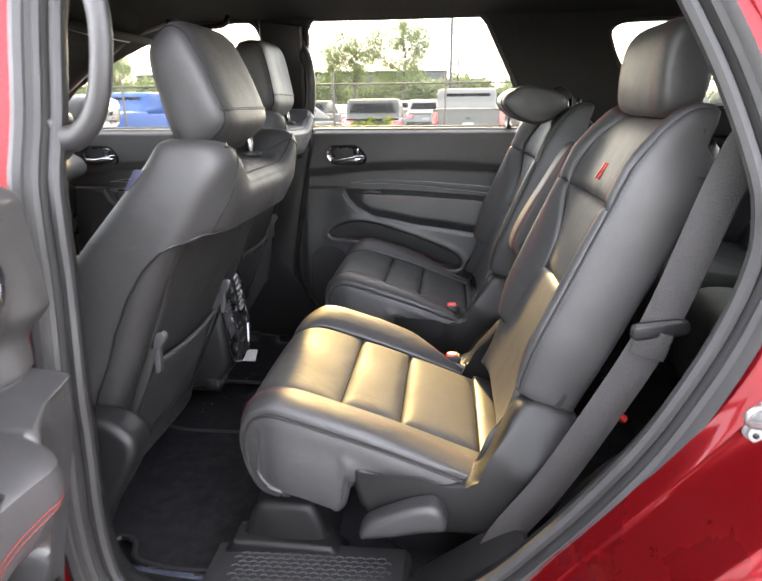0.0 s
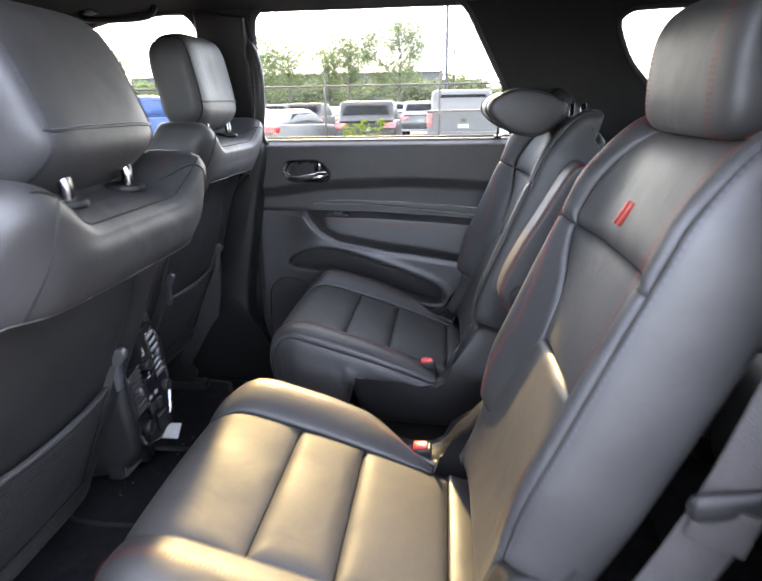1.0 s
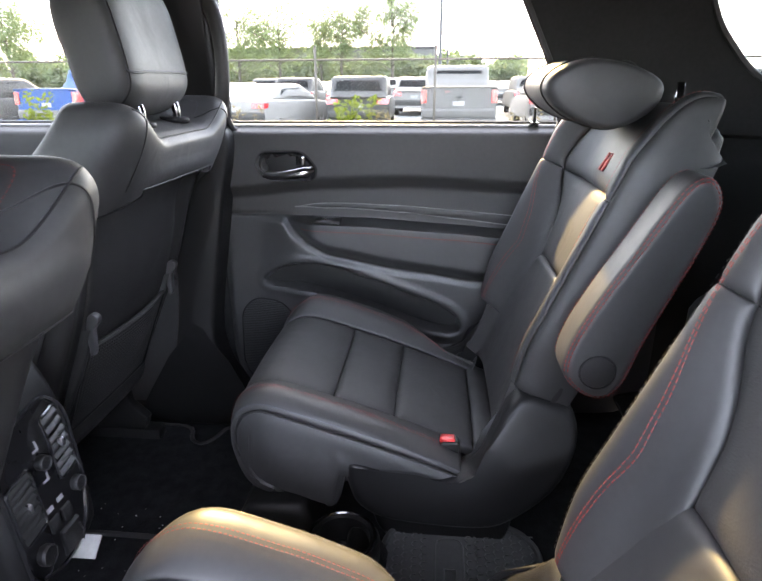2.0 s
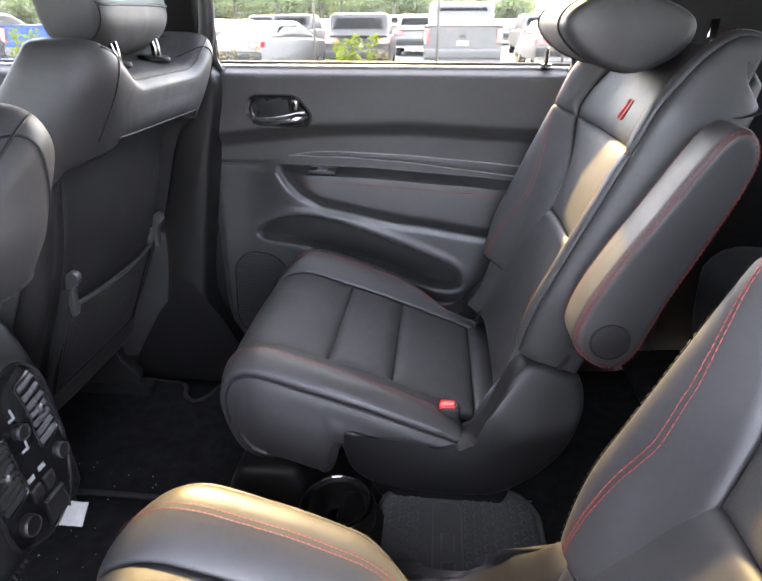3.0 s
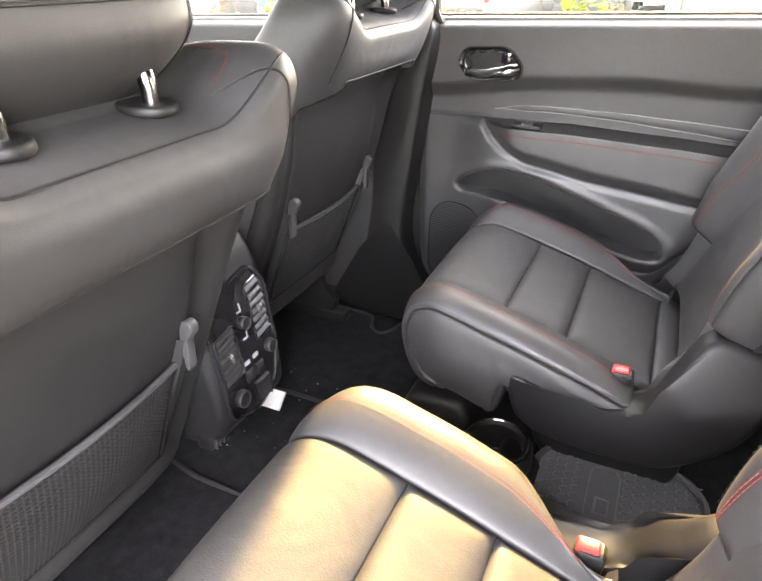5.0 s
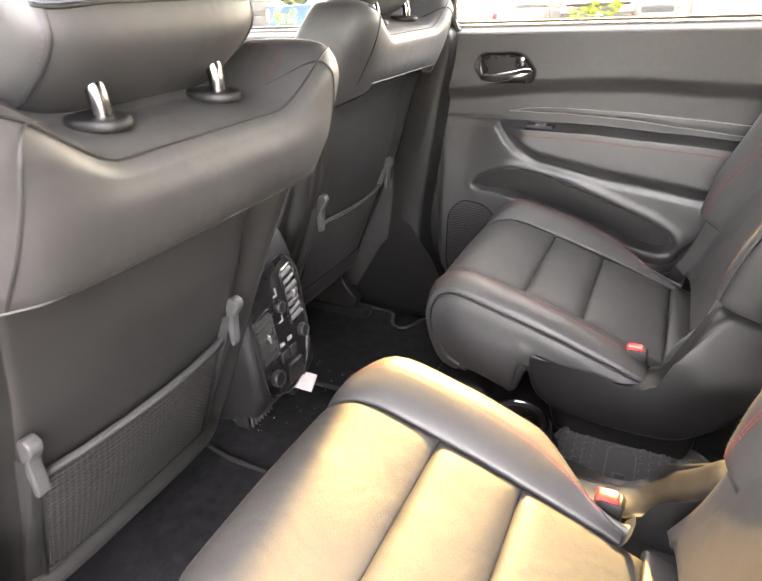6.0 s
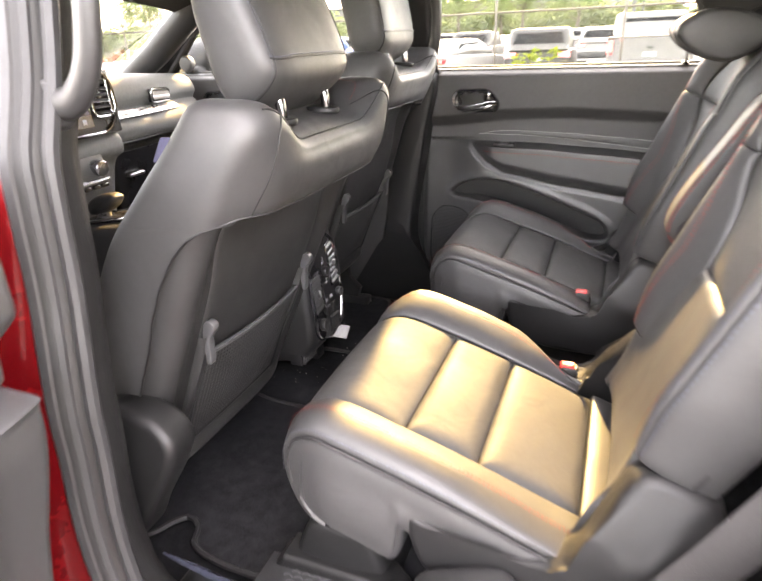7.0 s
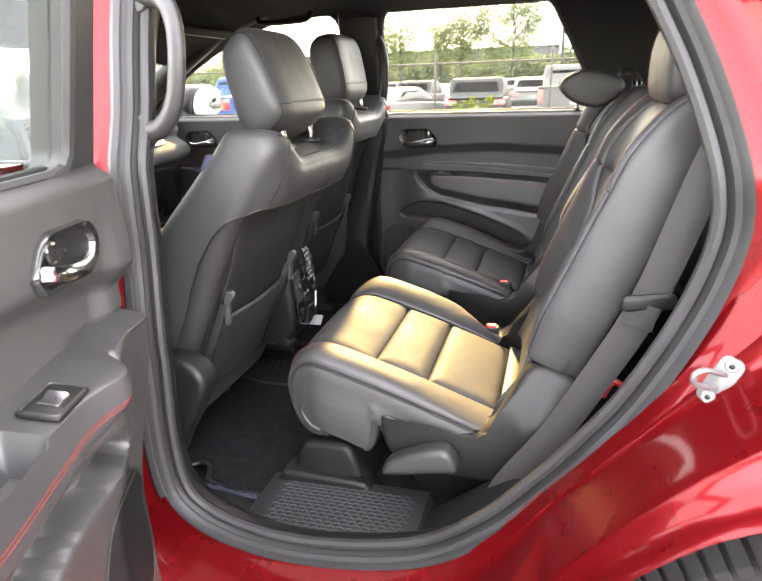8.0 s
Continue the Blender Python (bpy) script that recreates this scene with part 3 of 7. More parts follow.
def seat_row2(yc, s, folded):
    """A captain's chair; s is +1 where its inboard side has the larger y."""
    text = "black leather captain's chair with red stitching, headrest folded forward, armrest raised" if folded else "black leather captain's chair with red stitching, sunlit cushion and upright headrest"
    seat = thing("captain_chair", (0.1, yc, 0.55), text, "car seat", "second-row seats")

    def Sc(a, b):
        p = curve_at(CUSHION_ALONG, b)
        e = 1e-3
        t = (curve_at(CUSHION_ALONG, min(1, b + e)) - curve_at(CUSHION_ALONG, max(0, b - e))).normalized()
        lat, h = prof(CUSHION_INBOARD if a * s > 0 else CUSHION_ACROSS, a)
        # one bolster is flatter than the other
        h *= tab(CUSHION_RISE, p.x) * (1 if a * s > 0 else 0.45) if h > 0 else 1
        nose = smooth(-0.06, -0.17, p.x) * (1 if a * s > 0 else 0.5)
        wid = 1 - (0.07 * nose - (0.03 * smooth(0.14, 0.0, p.x) if a * s > 0 else 0)) * smooth(0.45, 1.0, abs(a))
        wid -= 0.34 * smooth(0.09, 0.215, p.x) * smooth(0.60, 1.0, abs(a)) if a * s > 0 else 0
        return (p.x - t.y * h + 0.022 * nose * smooth(0.62, 1.06, abs(a)), yc + s * math.copysign(lat, a) * wid, p.y + t.x * h)

    def Sb(a, b):
        p = curve_at(BACK_ALONG, b)
        # the middle insert narrows to its foot, the lower panel widens again
        m = tab(INSERT_EDGE, p.y)
        g = abs(a)
        g = g / 0.49 * m if g < 0.49 else lerp(m, 0.90, (g - 0.49) / 0.38) if g < 0.87 else lerp(0.90, 1.45, (g - 0.87) / 0.58)
        a = math.copysign(g, a)
        e = 1e-3
        t = (curve_at(BACK_ALONG, min(1, b + e)) - curve_at(BACK_ALONG, max(0, b - e))).normalized()
        lat, h = prof(BACK_ACROSS, a)
        wid = 1 - 0.07 * smooth(1.24, 1.34, p.y) - 0.05 * smooth(1.02, 0.88, p.y)
        f = lerp(1, 0.55, smooth(1.25, 1.335, p.y)) * lerp(0.35, 1, smooth(0.83, 1.0, p.y))
        h = h * (f if h > 0 else 1)
        if folded and a * s > 0:
            h += 0.028 * smooth(0.60, 0.84, g) * smooth(1.45, 0.95, g)
            wid += 0.07 * smooth(0.60, 1.0, g)
        return (p.x - t.y * h, yc + s * math.copysign(lat, a) * wid, p.y + t.x * h)

    def pan(name, S, *args, m=LEATHER, lab="", under=seat, **kw):
        g = panel(S, *args, out=-s, **kw)
        return part(name, g if s > 0 else flip(g), m, under, lab)

    def line_on(S, fixed_a=None, fixed_b=None, r0=0, r1=1, n=60, off=0.0012):
        pts, nor = [], []
        for i in range(n):
            u = lerp(r0, r1, i / (n - 1))
            a, b = (fixed_a, u) if fixed_a is not None else (u, fixed_b)
            e = 1e-3
            da = Vector(S(a + e, b)) - Vector(S(a - e, b))
            db = Vector(S(a, b + e)) - Vector(S(a, b - e))
            q = (da.cross(db) * -s).normalized()
            nor.append(q)
            pts.append(Vector(S(a, b)) + q * off)
        return pts, nor

    s1, s2, s3 = x_of(CUSHION_ALONG, 0.0, 0.45), x_of(CUSHION_ALONG, 0.108, 0.45), x_of(CUSHION_ALONG, 0.25, 0.45)
    # cushion
    cush = part("cushion", slab([(-0.130, 0.845), (-0.140, 0.79), (-0.112, 0.738), (-0.06, 0.722), (-0.01, 0.712), (0.008, 0.72), (0.02, 0.77), (0.10, 0.73), (0.26, 0.70), (0.31, 0.735), (0.24, 0.740), (0.11, 0.79), (0.0, 0.825), (-0.085, 0.850)], yc - 0.222, yc + 0.222, 0.02, 90), LEATHER, seat)
    front, bfront = 0.30, 0.36
    pan("cushion_insert", Sc, -0.59, 0.59, front, s1, m=PERF, under=cush, puff=0.004, groove=0.010, edge=0.024, fade=lambda e, u: 0.25 if e == "b0" else 1)
    pan("cushion_insert", Sc, -0.59, 0.59, s1, s2, m=PERF, under=cush, puff=0.006, groove=0.012, edge=0.026)
    pan("cushion_insert", Sc, -0.59, 0.59, s2, s3, m=PERF, under=cush, puff=0.006, groove=0.012, edge=0.026)
    pan("cushion_front", Sc, -0.62, 0.62, 0.0, front, under=cush, groove=0.002, edge=0.006)
    pan("cushion_rear_strip", Sc, -0.70, 0.66, s3, 1.0, under=cush, puff=0.004, groove=0.006, edge=0.012)
    for q in (-1, 1):
        end = s3 + 0.012 if q < 0 else x_of(CUSHION_ALONG, 0.222, 0.45)
        a0, a1 = (0.59, 1.0) if q > 0 else (-1.0, -0.59)
        pan("cushion_bolster", Sc, a0, a1, 0.0, end, under=cush, groove=0.005, edge=0.012, nb=54, puff=0.001)
        rows = []
        for i in range(141):
            b = lerp(0.0, end, i / 140)
            e0, e1 = Vector(Sc(q * 1.0, b)), Vector(Sc(q * 1.06, b))
            zb = tab(SKIRT_LOW, e1.x) if e1.x < 0.012 else lerp(0.702, e1.z - 0.050, smooth(0.012, 0.020, e1.x))
            zb = lerp(zb, e1.z - 0.026, smooth(0.10, 0.24, e1.x))
            low = Vector((e1.x, e1.y, min(e1.z - 0.001, zb)))
            out = Vector((0, s * q, 0))
            bulge = 0.010 * smooth(0.10, -0.02, e1.x)
            rows.append([tuple(e0), tuple(e0.lerp(e1, 0.5) + out * 0.002), tuple(e1)] + [tuple(e1.lerp(low, f) + out * bulge * math.sin(math.pi * f * 0.85)) for f in (0.2, 0.4, 0.6, 0.8, 0.93)] + [tuple(low - out * 0.006), tuple(low - out * 0.03)])
        part("cushion_side", rings(rows, False, False), LEATHER, cush)
        pts, nor = line_on(Sc, fixed_a=q * 1.0, r0=0.26, r1=end, off=0.0005)
        part("piping", tube(pts, 0.0028, 6), VINYL, cush, "dark welt along the cushion edge")
        for d in (-0.012, 0.012):
            pts, nor = line_on(Sc, fixed_a=q * (0.80 + d), r0=bfront, r1=end - 0.02, n=110, off=0.0028)
            part("stitching", stitches(pts, nor), RED_THREAD, cush, "red double stitching")
        pts, nor = line_on(Sc, fixed_a=q * 0.972, r0=0.30, r1=end - 0.02, n=110, off=0.0006)
        part("stitching", stitches(pts, nor), GREY_THREAD, cush)

    # backrest
    v1, v2, v3, v4 = b_of(BACK_ALONG, 0.80, 0.8), b_of(BACK_ALONG, 1.05, 0.8), b_of(BACK_ALONG, 1.20, 0.8), b_of(BACK_ALONG, 0.905, 0.8)
    back = part("backrest", slab([(0.30, 0.80), (0.36, 0.93), (0.45, 1.15), (0.50, 1.27), (0.520, 1.310), (0.545, 1.312), (0.553, 1.285), (0.518, 1.20), (0.477, 1.10), (0.435, 1.0), (0.385, 0.89), (0.34, 0.80)], yc - 0.194, yc + 0.194, 0.03, 70), VINYL, seat)
    k2 = (v2 - v4) / (v3 - v4)
    pan("back_lower", Sb, -0.49, 0.49, v1, v2, under=back, puff=0.004, groove=0.009, edge=0.018, nb=30, fade=lambda e, u: 0.0 if e in ("a0", "a1") else 1.0)
    pan("back_insert", Sb, -0.49, 0.49, v2, v3, m=PERF, under=back, puff=0.006, groove=0.010, edge=0.020)
    pan("back_headpiece", Sb, -0.49, 0.49, v3, 0.97, under=back, puff=0.007, groove=0.009, edge=0.018)
    for q in (-1, 1):
        inner = "a0" if q > 0 else "a1"
        for lo, hi in ((v4, v3), (v3, 0.97)):
            a0, a1 = sorted((q * 0.49, q * 0.87))
            pan("back_bolster", Sb, a0, a1, lo, hi, under=back, puff=0.002, groove=0.007, edge=0.014, nb=34, fade=(lambda e, u: smooth(k2 - 0.06, k2 + 0.02, u) if e == inner else 0.6) if lo == v4 else None)
        a0, a1 = sorted((q * 0.87, q * 1.45))
        pan("back_side", Sb, a0, a1, v4, 0.97, under=back, puff=0.003, groove=0.004, edge=0.012, nb=48)
        a0, a1 = sorted((q * 0.49, q * 0.66))
        pan("back_lower_bolster", Sb, a0, a1, v1, v4, under=back, groove=0.003, edge=0.010, fade=lambda e, u: 0.0 if e in (inner, "b1") else 1.0)
        for d in (-0.009, 0.009):
            pts, nor = line_on(Sb, fixed_a=q * (0.70 + d), r0=v4 + 0.01, r1=0.95, n=110, off=0.0030)
            part("stitching", stitches(pts, nor, 0.005, 0.002, 0.0007, 0.0005), RED_THREAD, back, "red double stitching")
        for d in (-0.030, 0.034) if q < 0 else (-0.030,):
            pts, nor = line_on(Sb, fixed_a=q * (0.87 + d), r0=v4 + 0.01, r1=0.93, n=110, off=0.0012)
            part("stitching", stitches(pts, nor, 0.005, 0.003, 0.0008, 0.0003), GREY_THREAD, back)
    # embroidered emblem: two slanted bars
    for k in (0, 1):
        pts = []
        for u, v in ((0, 0), (0.0085, 0), (0.0175, 0.030), (0.009, 0.030)):
            b = b_of(BACK_ALONG, 1.226 + v, 0.9)
            a = (s * (0.021 - u - 0.0130 * k) + (0.03 if s > 0 else 0.0)) / 0.30
            pts.append(Vector(Sb(a, b)) + Vector((-0.0052, 0, 0.0022)))
        part("emblem", (pts + [p + Vector((0.002, 0, 0)) for p in pts], [[0, 1, 2, 3], [7, 6, 5, 4], [0, 4, 5, 1], [1, 5, 6, 2], [2, 6, 7, 3], [3, 7, 4, 0]]), RED_EMBLEM, back, "red slanted embroidered bar")

    # plastic side shields
    shield = [(0.035, 0.795), (0.12, 0.772), (0.20, 0.772), (0.245, 0.795), (0.265, 0.86), (0.280, 0.915), (0.305, 0.938), (0.345, 0.932), (0.385, 0.91), (0.395, 0.84), (0.37, 0.76), (0.31, 0.695), (0.25, 0.672), (0.12, 0.678), (0.06, 0.70), (0.038, 0.74)]
    for q in (-1, 1):
        g = slab(shield, yc + q * 0.196, yc + q * 0.250, 0.018, 100, 6)
        part("side_shield", mapped(g, lambda p: p + Vector((0.012, -q * 0.042, -0.036)) * smooth(0.79, 0.93, p.z)), PLASTIC, seat, "smooth black plastic side shield")
    # leather skirt end at the front of the shields and legs below
    for q in (-1, 1):
        part("skirt_end", slab([(-0.005, 0.705), (0.018, 0.708), (0.030, 0.76), (0.02, 0.79), (-0.01, 0.78)], yc + q * 0.20, yc + q * 0.245, 0.008), GREY_PLASTIC, seat)
        part("leg", slab([(0.10, 0.55), (0.30, 0.55), (0.30, 0.69), (0.12, 0.70), (0.06, 0.68)], yc + q * 0.10, yc + q * 0.15, 0.01), PLASTIC, seat)
    if not folded:
        part("recline_lever", slab([(0.052, 0.690), (0.060, 0.716), (0.098, 0.738), (0.140, 0.756), (0.170, 0.760), (0.188, 0.742), (0.189, 0.716), (0.150, 0.708), (0.100, 0.696)], yc - 0.296, yc - 0.252, 0.012), GREY_PLASTIC, seat, "grey plastic recline lever")
    # buckle, inboard
    bx, by, bz = 0.200, yc + s * 0.185, 0.778
    buckle = part("buckle", mapped(box(-0.017, 0.017, -0.012, 0.012, -0.05, 0.03, 0.005), lambda p: Vector((bx + p.x + 0.1 * p.z, by + p.y, bz + p.z))), PLASTIC, seat, "belt buckle")
    part("release_button", mapped(box(-0.013, 0.013, -0.009, 0.009, 0.024, 0.034, 0.003), lambda p: Vector((bx + p.x + 0.1 * p.z - 0.004, by + p.y, bz + p.z))), RED_PLASTIC, buckle, "red press button")
    # headrest
    if folded:
        hp = [(0.320, 1.360), (0.332, 1.386), (0.375, 1.403), (0.430, 1.398), (0.478, 1.378), (0.490, 1.356), (0.474, 1.328), (0.432, 1.306), (0.390, 1.309), (0.345, 1.330)]
    else:
        hp = [(0.484, 1.350), (0.480, 1.41), (0.488, 1.456), (0.508, 1.478), (0.534, 1.474), (0.553, 1.440), (0.557, 1.385), (0.543, 1.346), (0.51, 1.336)]
    head = part("headrest", pillow(hp, yc - 0.124, yc + 0.124, 12.0 if folded else 6.0), LEATHER, seat)
    for q in (-1, 1):
        loop = even(spline([(x, z) for x, z in hp], 200, True), 120, True)
        mid = Vector((sum(p.x for p in loop) / 120, sum(p.y for p in loop) / 120))
        pts = [(p.x + (p.x - mid.x) * 0.004, yc + q * 0.088, p.y + (p.y - mid.y) * 0.004) for p in loop]
        if folded:
            part("seam", tube(pts, 0.0018, 5, True), VINYL, head)
        else:
            for o in (-0.004, 0.004):
                part("stitching", stitches([Vector(p) + Vector((0, o, 0)) + (Vector((p[0] - mid.x, 0, p[2] - mid.y))).normalized() * 0.0012 for p in pts + pts[:1]], [(p[0] - mid.x, 0, p[2] - mid.y) for p in pts + pts[:1]]), RED_THREAD, head)
    for q in (-1, 1):
        part("post", tube([(0.53, yc + q * 0.06, 1.29), (0.53, yc + q * 0.06, 1.37)], 0.006), CHROME, seat)
    # armrest on the far chair, folded up beside its backrest
    if folded:
        ap = [(0.326, 1.005), (0.334, 1.050), (0.362, 1.110), (0.402, 1.182), (0.434, 1.240), (0.453, 1.263), (0.472, 1.266), (0.487, 1.247), (0.487, 1.215), (0.463, 1.145), (0.428, 1.055), (0.405, 0.985), (0.378, 0.964), (0.346, 0.976)]
        ap = [(x + 0.019, z) for x, z in ap]
        arm = part("armrest", slab(ap, yc + s * 0.240, yc + s * 0.308, 0.012, 110, 6), LEATHER, seat, "padded leather armrest with red stitching")
        loop = even(spline([(x, z) for x, z in ap], 200, True), 160, True)
        c = Vector((0.424, 1.115))
        for side, deg in ((1, 28), (1, 52), (-1, 40), (-1, 62)):
            ca, sa = math.cos(radians(deg)), math.sin(radians(deg))
            pts, nor = [], []
            for i, p in enumerate(loop):
                t = (loop[(i + 1) % 160] - loop[i - 1]).normalized()
                n2 = Vector((-t.y, t.x))
                n2 = n2 if n2.dot(c - p) > 0 else -n2
                w = p + n2 * (0.012 * (1 - sa) - 0.0006)
                off = 0.308 - 0.012 * (1 - ca) + 0.0006 if side > 0 else 0.240 + 0.012 * (1 - ca) - 0.0006
                pts.append((w.x, yc + s * off, w.y))
                nor.append((-n2.x * sa, s * side * ca, -n2.y * sa))
            part("stitching", stitches(pts, nor, 0.0045, 0.002, 0.0009, 0.0008), RED_THREAD, arm)
        disc = [(0.389 + 0.0235 * math.cos(a), 1.007 + 0.0235 * math.sin(a)) for a in [math.pi * 2 * k / 28 for k in range(28)]]
        part("pivot_arm", tube([(0.404, yc + s * 0.19, 1.005), (0.394, yc + s * 0.262, 1.007)], 0.022, 12), PLASTIC, arm)
        part("pivot_cap", slab(disc, yc + s * 0.302, yc + s * 0.3105, 0.003, rounded=False), VINYL, arm)
        part("pivot_ring", tube([(x, yc + s * 0.309, z) for x, z in disc], 0.0018, 6, True), TRIM_BLACK, arm)
    return seat


seat_row2(1.047, 1, False)
seat_row2(1.768, -1, True)

# ---- front seats ----


def front_seat(yc, dx, dz, near):
    seat = thing("front_seat", (-0.5 + dx, yc, 0.5), "black leather front seat with a net pocket on its back", "car seat", "front seats")
    s = 1 if near else -1     # +1: inboard towards larger y
    tx = dx - (0.0 if near else 0.032)     # of what stands on top of the backrest
    spine = [  # rear, front, height, half width
        (-0.455, -0.59, 0.640, 0.205), (-0.425, -0.600, 0.675, 0.225), (-0.372, -0.592, 0.80, 0.243), (-0.305, -0.538, 0.95, 0.250), (-0.235, -0.455, 1.10, 0.252),
        (-0.178, -0.373, 1.196, 0.250), (-0.143, -0.320, 1.255, 0.242), (-0.137, -0.296, 1.286, 0.232), (-0.150, -0.282, 1.307, 0.214), (-0.178, -0.266, 1.317, 0.165)]
    if not near:
        # the far one stands more upright
        spine = [(r - 0.036 * smooth(0.88, 1.20, z), f - 0.036 * smooth(0.88, 1.20, z), z, w * 0.955) for r, f, z, w in spine]
    cr, cf = [(p[0], p[2]) for p in spine], [(p[1], p[3]) for p in spine]

    def b_at(z):
        lo, hi = 0.0, 0.999
        for _ in range(30):
            mid = (lo + hi) / 2
            lo, hi = (mid, hi) if curve_at(cr, mid).y < z else (lo, mid)
        return lo

    def at(b, th, inset=0.0, shell=False):
        """A point of the padded backrest: b runs up, th round it (90 degrees is the rear)."""
        r, f = curve_at(cr, b), curve_at(cf, b)
        ex = 2 / (lerp(4.4, 3.9, smooth(1.12, 1.26, r.y)) if not shell else 4.2)
        c, sn = math.cos(th), math.sin(th)
        u, v = math.copysign(abs(c) ** ex, c), math.copysign(abs(sn) ** ex, sn)
        mx, hx = (r.x + f.x) / 2, (r.x - f.x) / 2 - inset
        lat = (f.y - inset * 0.5) * u
        x, z = mx + hx * v, r.y
        if z > 1.2:
            # flat deck with the posts, between two block shoulders
            z -= 0.052 * smooth(1.205, 1.313, r.y) * smooth(0.195, 0.095, abs(lat)) * lerp(0.30, 1, smooth(-1.0, 0.3, v))
            x -= 0.010 * smooth(1.16, 1.26, r.y) * smooth(0.20, 0.05, abs(lat)) * max(0, v)
            x -= 0.014 * smooth(1.205, 1.308, r.y) * smooth(0.20, 0.10, abs(lat)) * max(0, v)
        if not shell and v > 0:
            x += (0.022 if near else 0.012) * smooth(1.10, 1.16, r.y) * smooth(1.275, 1.20, r.y) * smooth(0.232, 0.165, abs(lat)) * smooth(0.0, 0.6, v)
        if shell and v > 0:
            x -= 0.012 * smooth(1.02, 1.13, r.y) * smooth(0.215, 0.16, abs(lat)) * smooth(0.1, 0.6, v)
            x -= 0.028 * smooth(0.222, 0.172, abs(lat)) * smooth(0.1, 0.6, v) * smooth(0.655, 0.70, r.y)
        return Vector((x + dx, yc + lat, z + dz))

    def side_th(b):
        """Where the seam between leather side and hard shell runs, as an angle."""
        r, f = curve_at(cr, b), curve_at(cf, b)
        xs = tab([(0.62, -0.51), (0.78, -0.450), (0.85, -0.420), (1.0, -0.356), (1.06, -0.328), (1.11, -0.296), (1.14, -0.268), (1.158, -0.238), (1.168, -0.205)], r.y)
        mx, hx = (r.x + f.x) / 2, (r.x - f.x) / 2
        v = max(-0.9, min(0.97, (xs - mx) / hx))
        return math.asin(math.copysign(abs(v) ** 2.2, v))
    HOOD = 1.166 if near else 1.174
    bh = b_at(HOOD)
    turn = [2 * math.pi * k / 88 for k in range(88)]
    # leather front and sides below the hood
    rows = []
    for i in range(45):
        b = lerp(0.0, bh + 0.004, i / 44)
        t0 = side_th(b)
        ths = [lerp(t0, -math.pi - t0, k / 70) for k in range(71)]
        rows.append([at(b, t0, 0.018)] + [at(b, t) for t in ths] + [at(b, -math.pi - t0, 0.018)])
    body = part("backrest", rings(rows, False, False), LEATHER, seat)
    # hard shell behind
    rows = [[at(lerp(0.0, b_at(1.205), i / 45), t, 0.010, True) for t in turn] for i in range(46)]
    part("back_shell", rings(rows), SHELL, body, "black moulded back shell")
    # hood: the leather cap with its shoulders
    th_h = side_th(bh)

    def rear_of(t):
        """1 over the hard shell, 0 where the leather runs on down."""
        d = abs((t - math.pi / 2 + math.pi) % (2 * math.pi) - math.pi)
        return smooth(math.pi / 2 - th_h + 0.05, math.pi / 2 - th_h - 0.10, d)
    rows = [[at(bh + 0.016 - 0.024 * (1 - rear_of(t)), t, 0.050 * rear_of(t)) for t in turn], [at(bh + 0.006 - 0.016 * (1 - rear_of(t)), t, 0.024 * rear_of(t)) for t in turn], [at(bh + 0.002 - 0.012 * (1 - rear_of(t)), t, 0.010 * rear_of(t)) for t in turn], [at(bh - 0.004 * (1 - rear_of(t)), t, 0.003 * rear_of(t)) for t in turn]]
    for i in range(40):
        b = lerp(bh + 0.003, 1.0, (i / 39) ** 0.9)
        rows.append([at(b, t) for t in turn])
    edge, xm = rows[-1], -0.236 + tx
    for f in (0.8, 0.6, 0.4, 0.2, 0.0):
        rows.append([Vector((xm + (p.x - xm) * f, p.y, lerp(1.318 + dz - 0.047 * smooth(0.195, 0.095, abs(p.y - yc)), p.z, f))) for p in edge])
    hood = part("hood", rings(rows, True, False), LEATHER, body, "stitched leather cap of the backrest")

    def seam(pts, r=0.0016, m=VINYL, under=hood):
        part("seam", tube(pts, r, 6), m, under)
    rear_b = b_at(1.301)
    for q in (-1, 1):
        def ang(d):
            return math.pi / 2 - q * radians(d)
        # corner seam from the hood's edge up to the shoulder, then forward over its top
        line = [at(lerp(bh + 0.004, 0.985, (k / 30)), ang(37 - 6 * smooth(0.5, 1, k / 30))) for k in range(31)]
        seam([p + Vector((0.0004, 0, 0)) for p in line], 0.0013, TRIM_BLACK)
        line = [at(0.995, ang(lerp(38, 140, k / 24))) + Vector((0, 0, 0.0006)) for k in range(25)]
        part("stitching", stitches(line, [(0, 0, 1)] * 25, 0.004, 0.002, 0.0007, 0.0005), RED_THREAD if q == s else GREY_THREAD, hood)
        line = [at(lerp(0.0, bh, k / 40), side_th(lerp(0.0, bh, k / 40)) if q > 0 else -math.pi - side_th(lerp(0.0, bh, k / 40))) for k in range(41)]
        part("piping", tube(line, 0.002, 6), TRIM_BLACK, body)
    seam([at(rear_b, math.pi / 2 - radians(lerp(-52, 52, k / 40))) + Vector((0.0005, 0, 0.0005)) for k in range(41)], 0.0015, TRIM_BLACK)
    line = [at(rear_b + 0.004, math.pi / 2 - radians(lerp(-52, 52, k / 60))) + Vector((0.0004, 0, 0.0004)) for k in range(61)]
    part("stitching", stitches(line, [(0.5, 0, 0.8)] * 61, 0.004, 0.002, 0.0007, 0.0005), GREY_THREAD, hood)
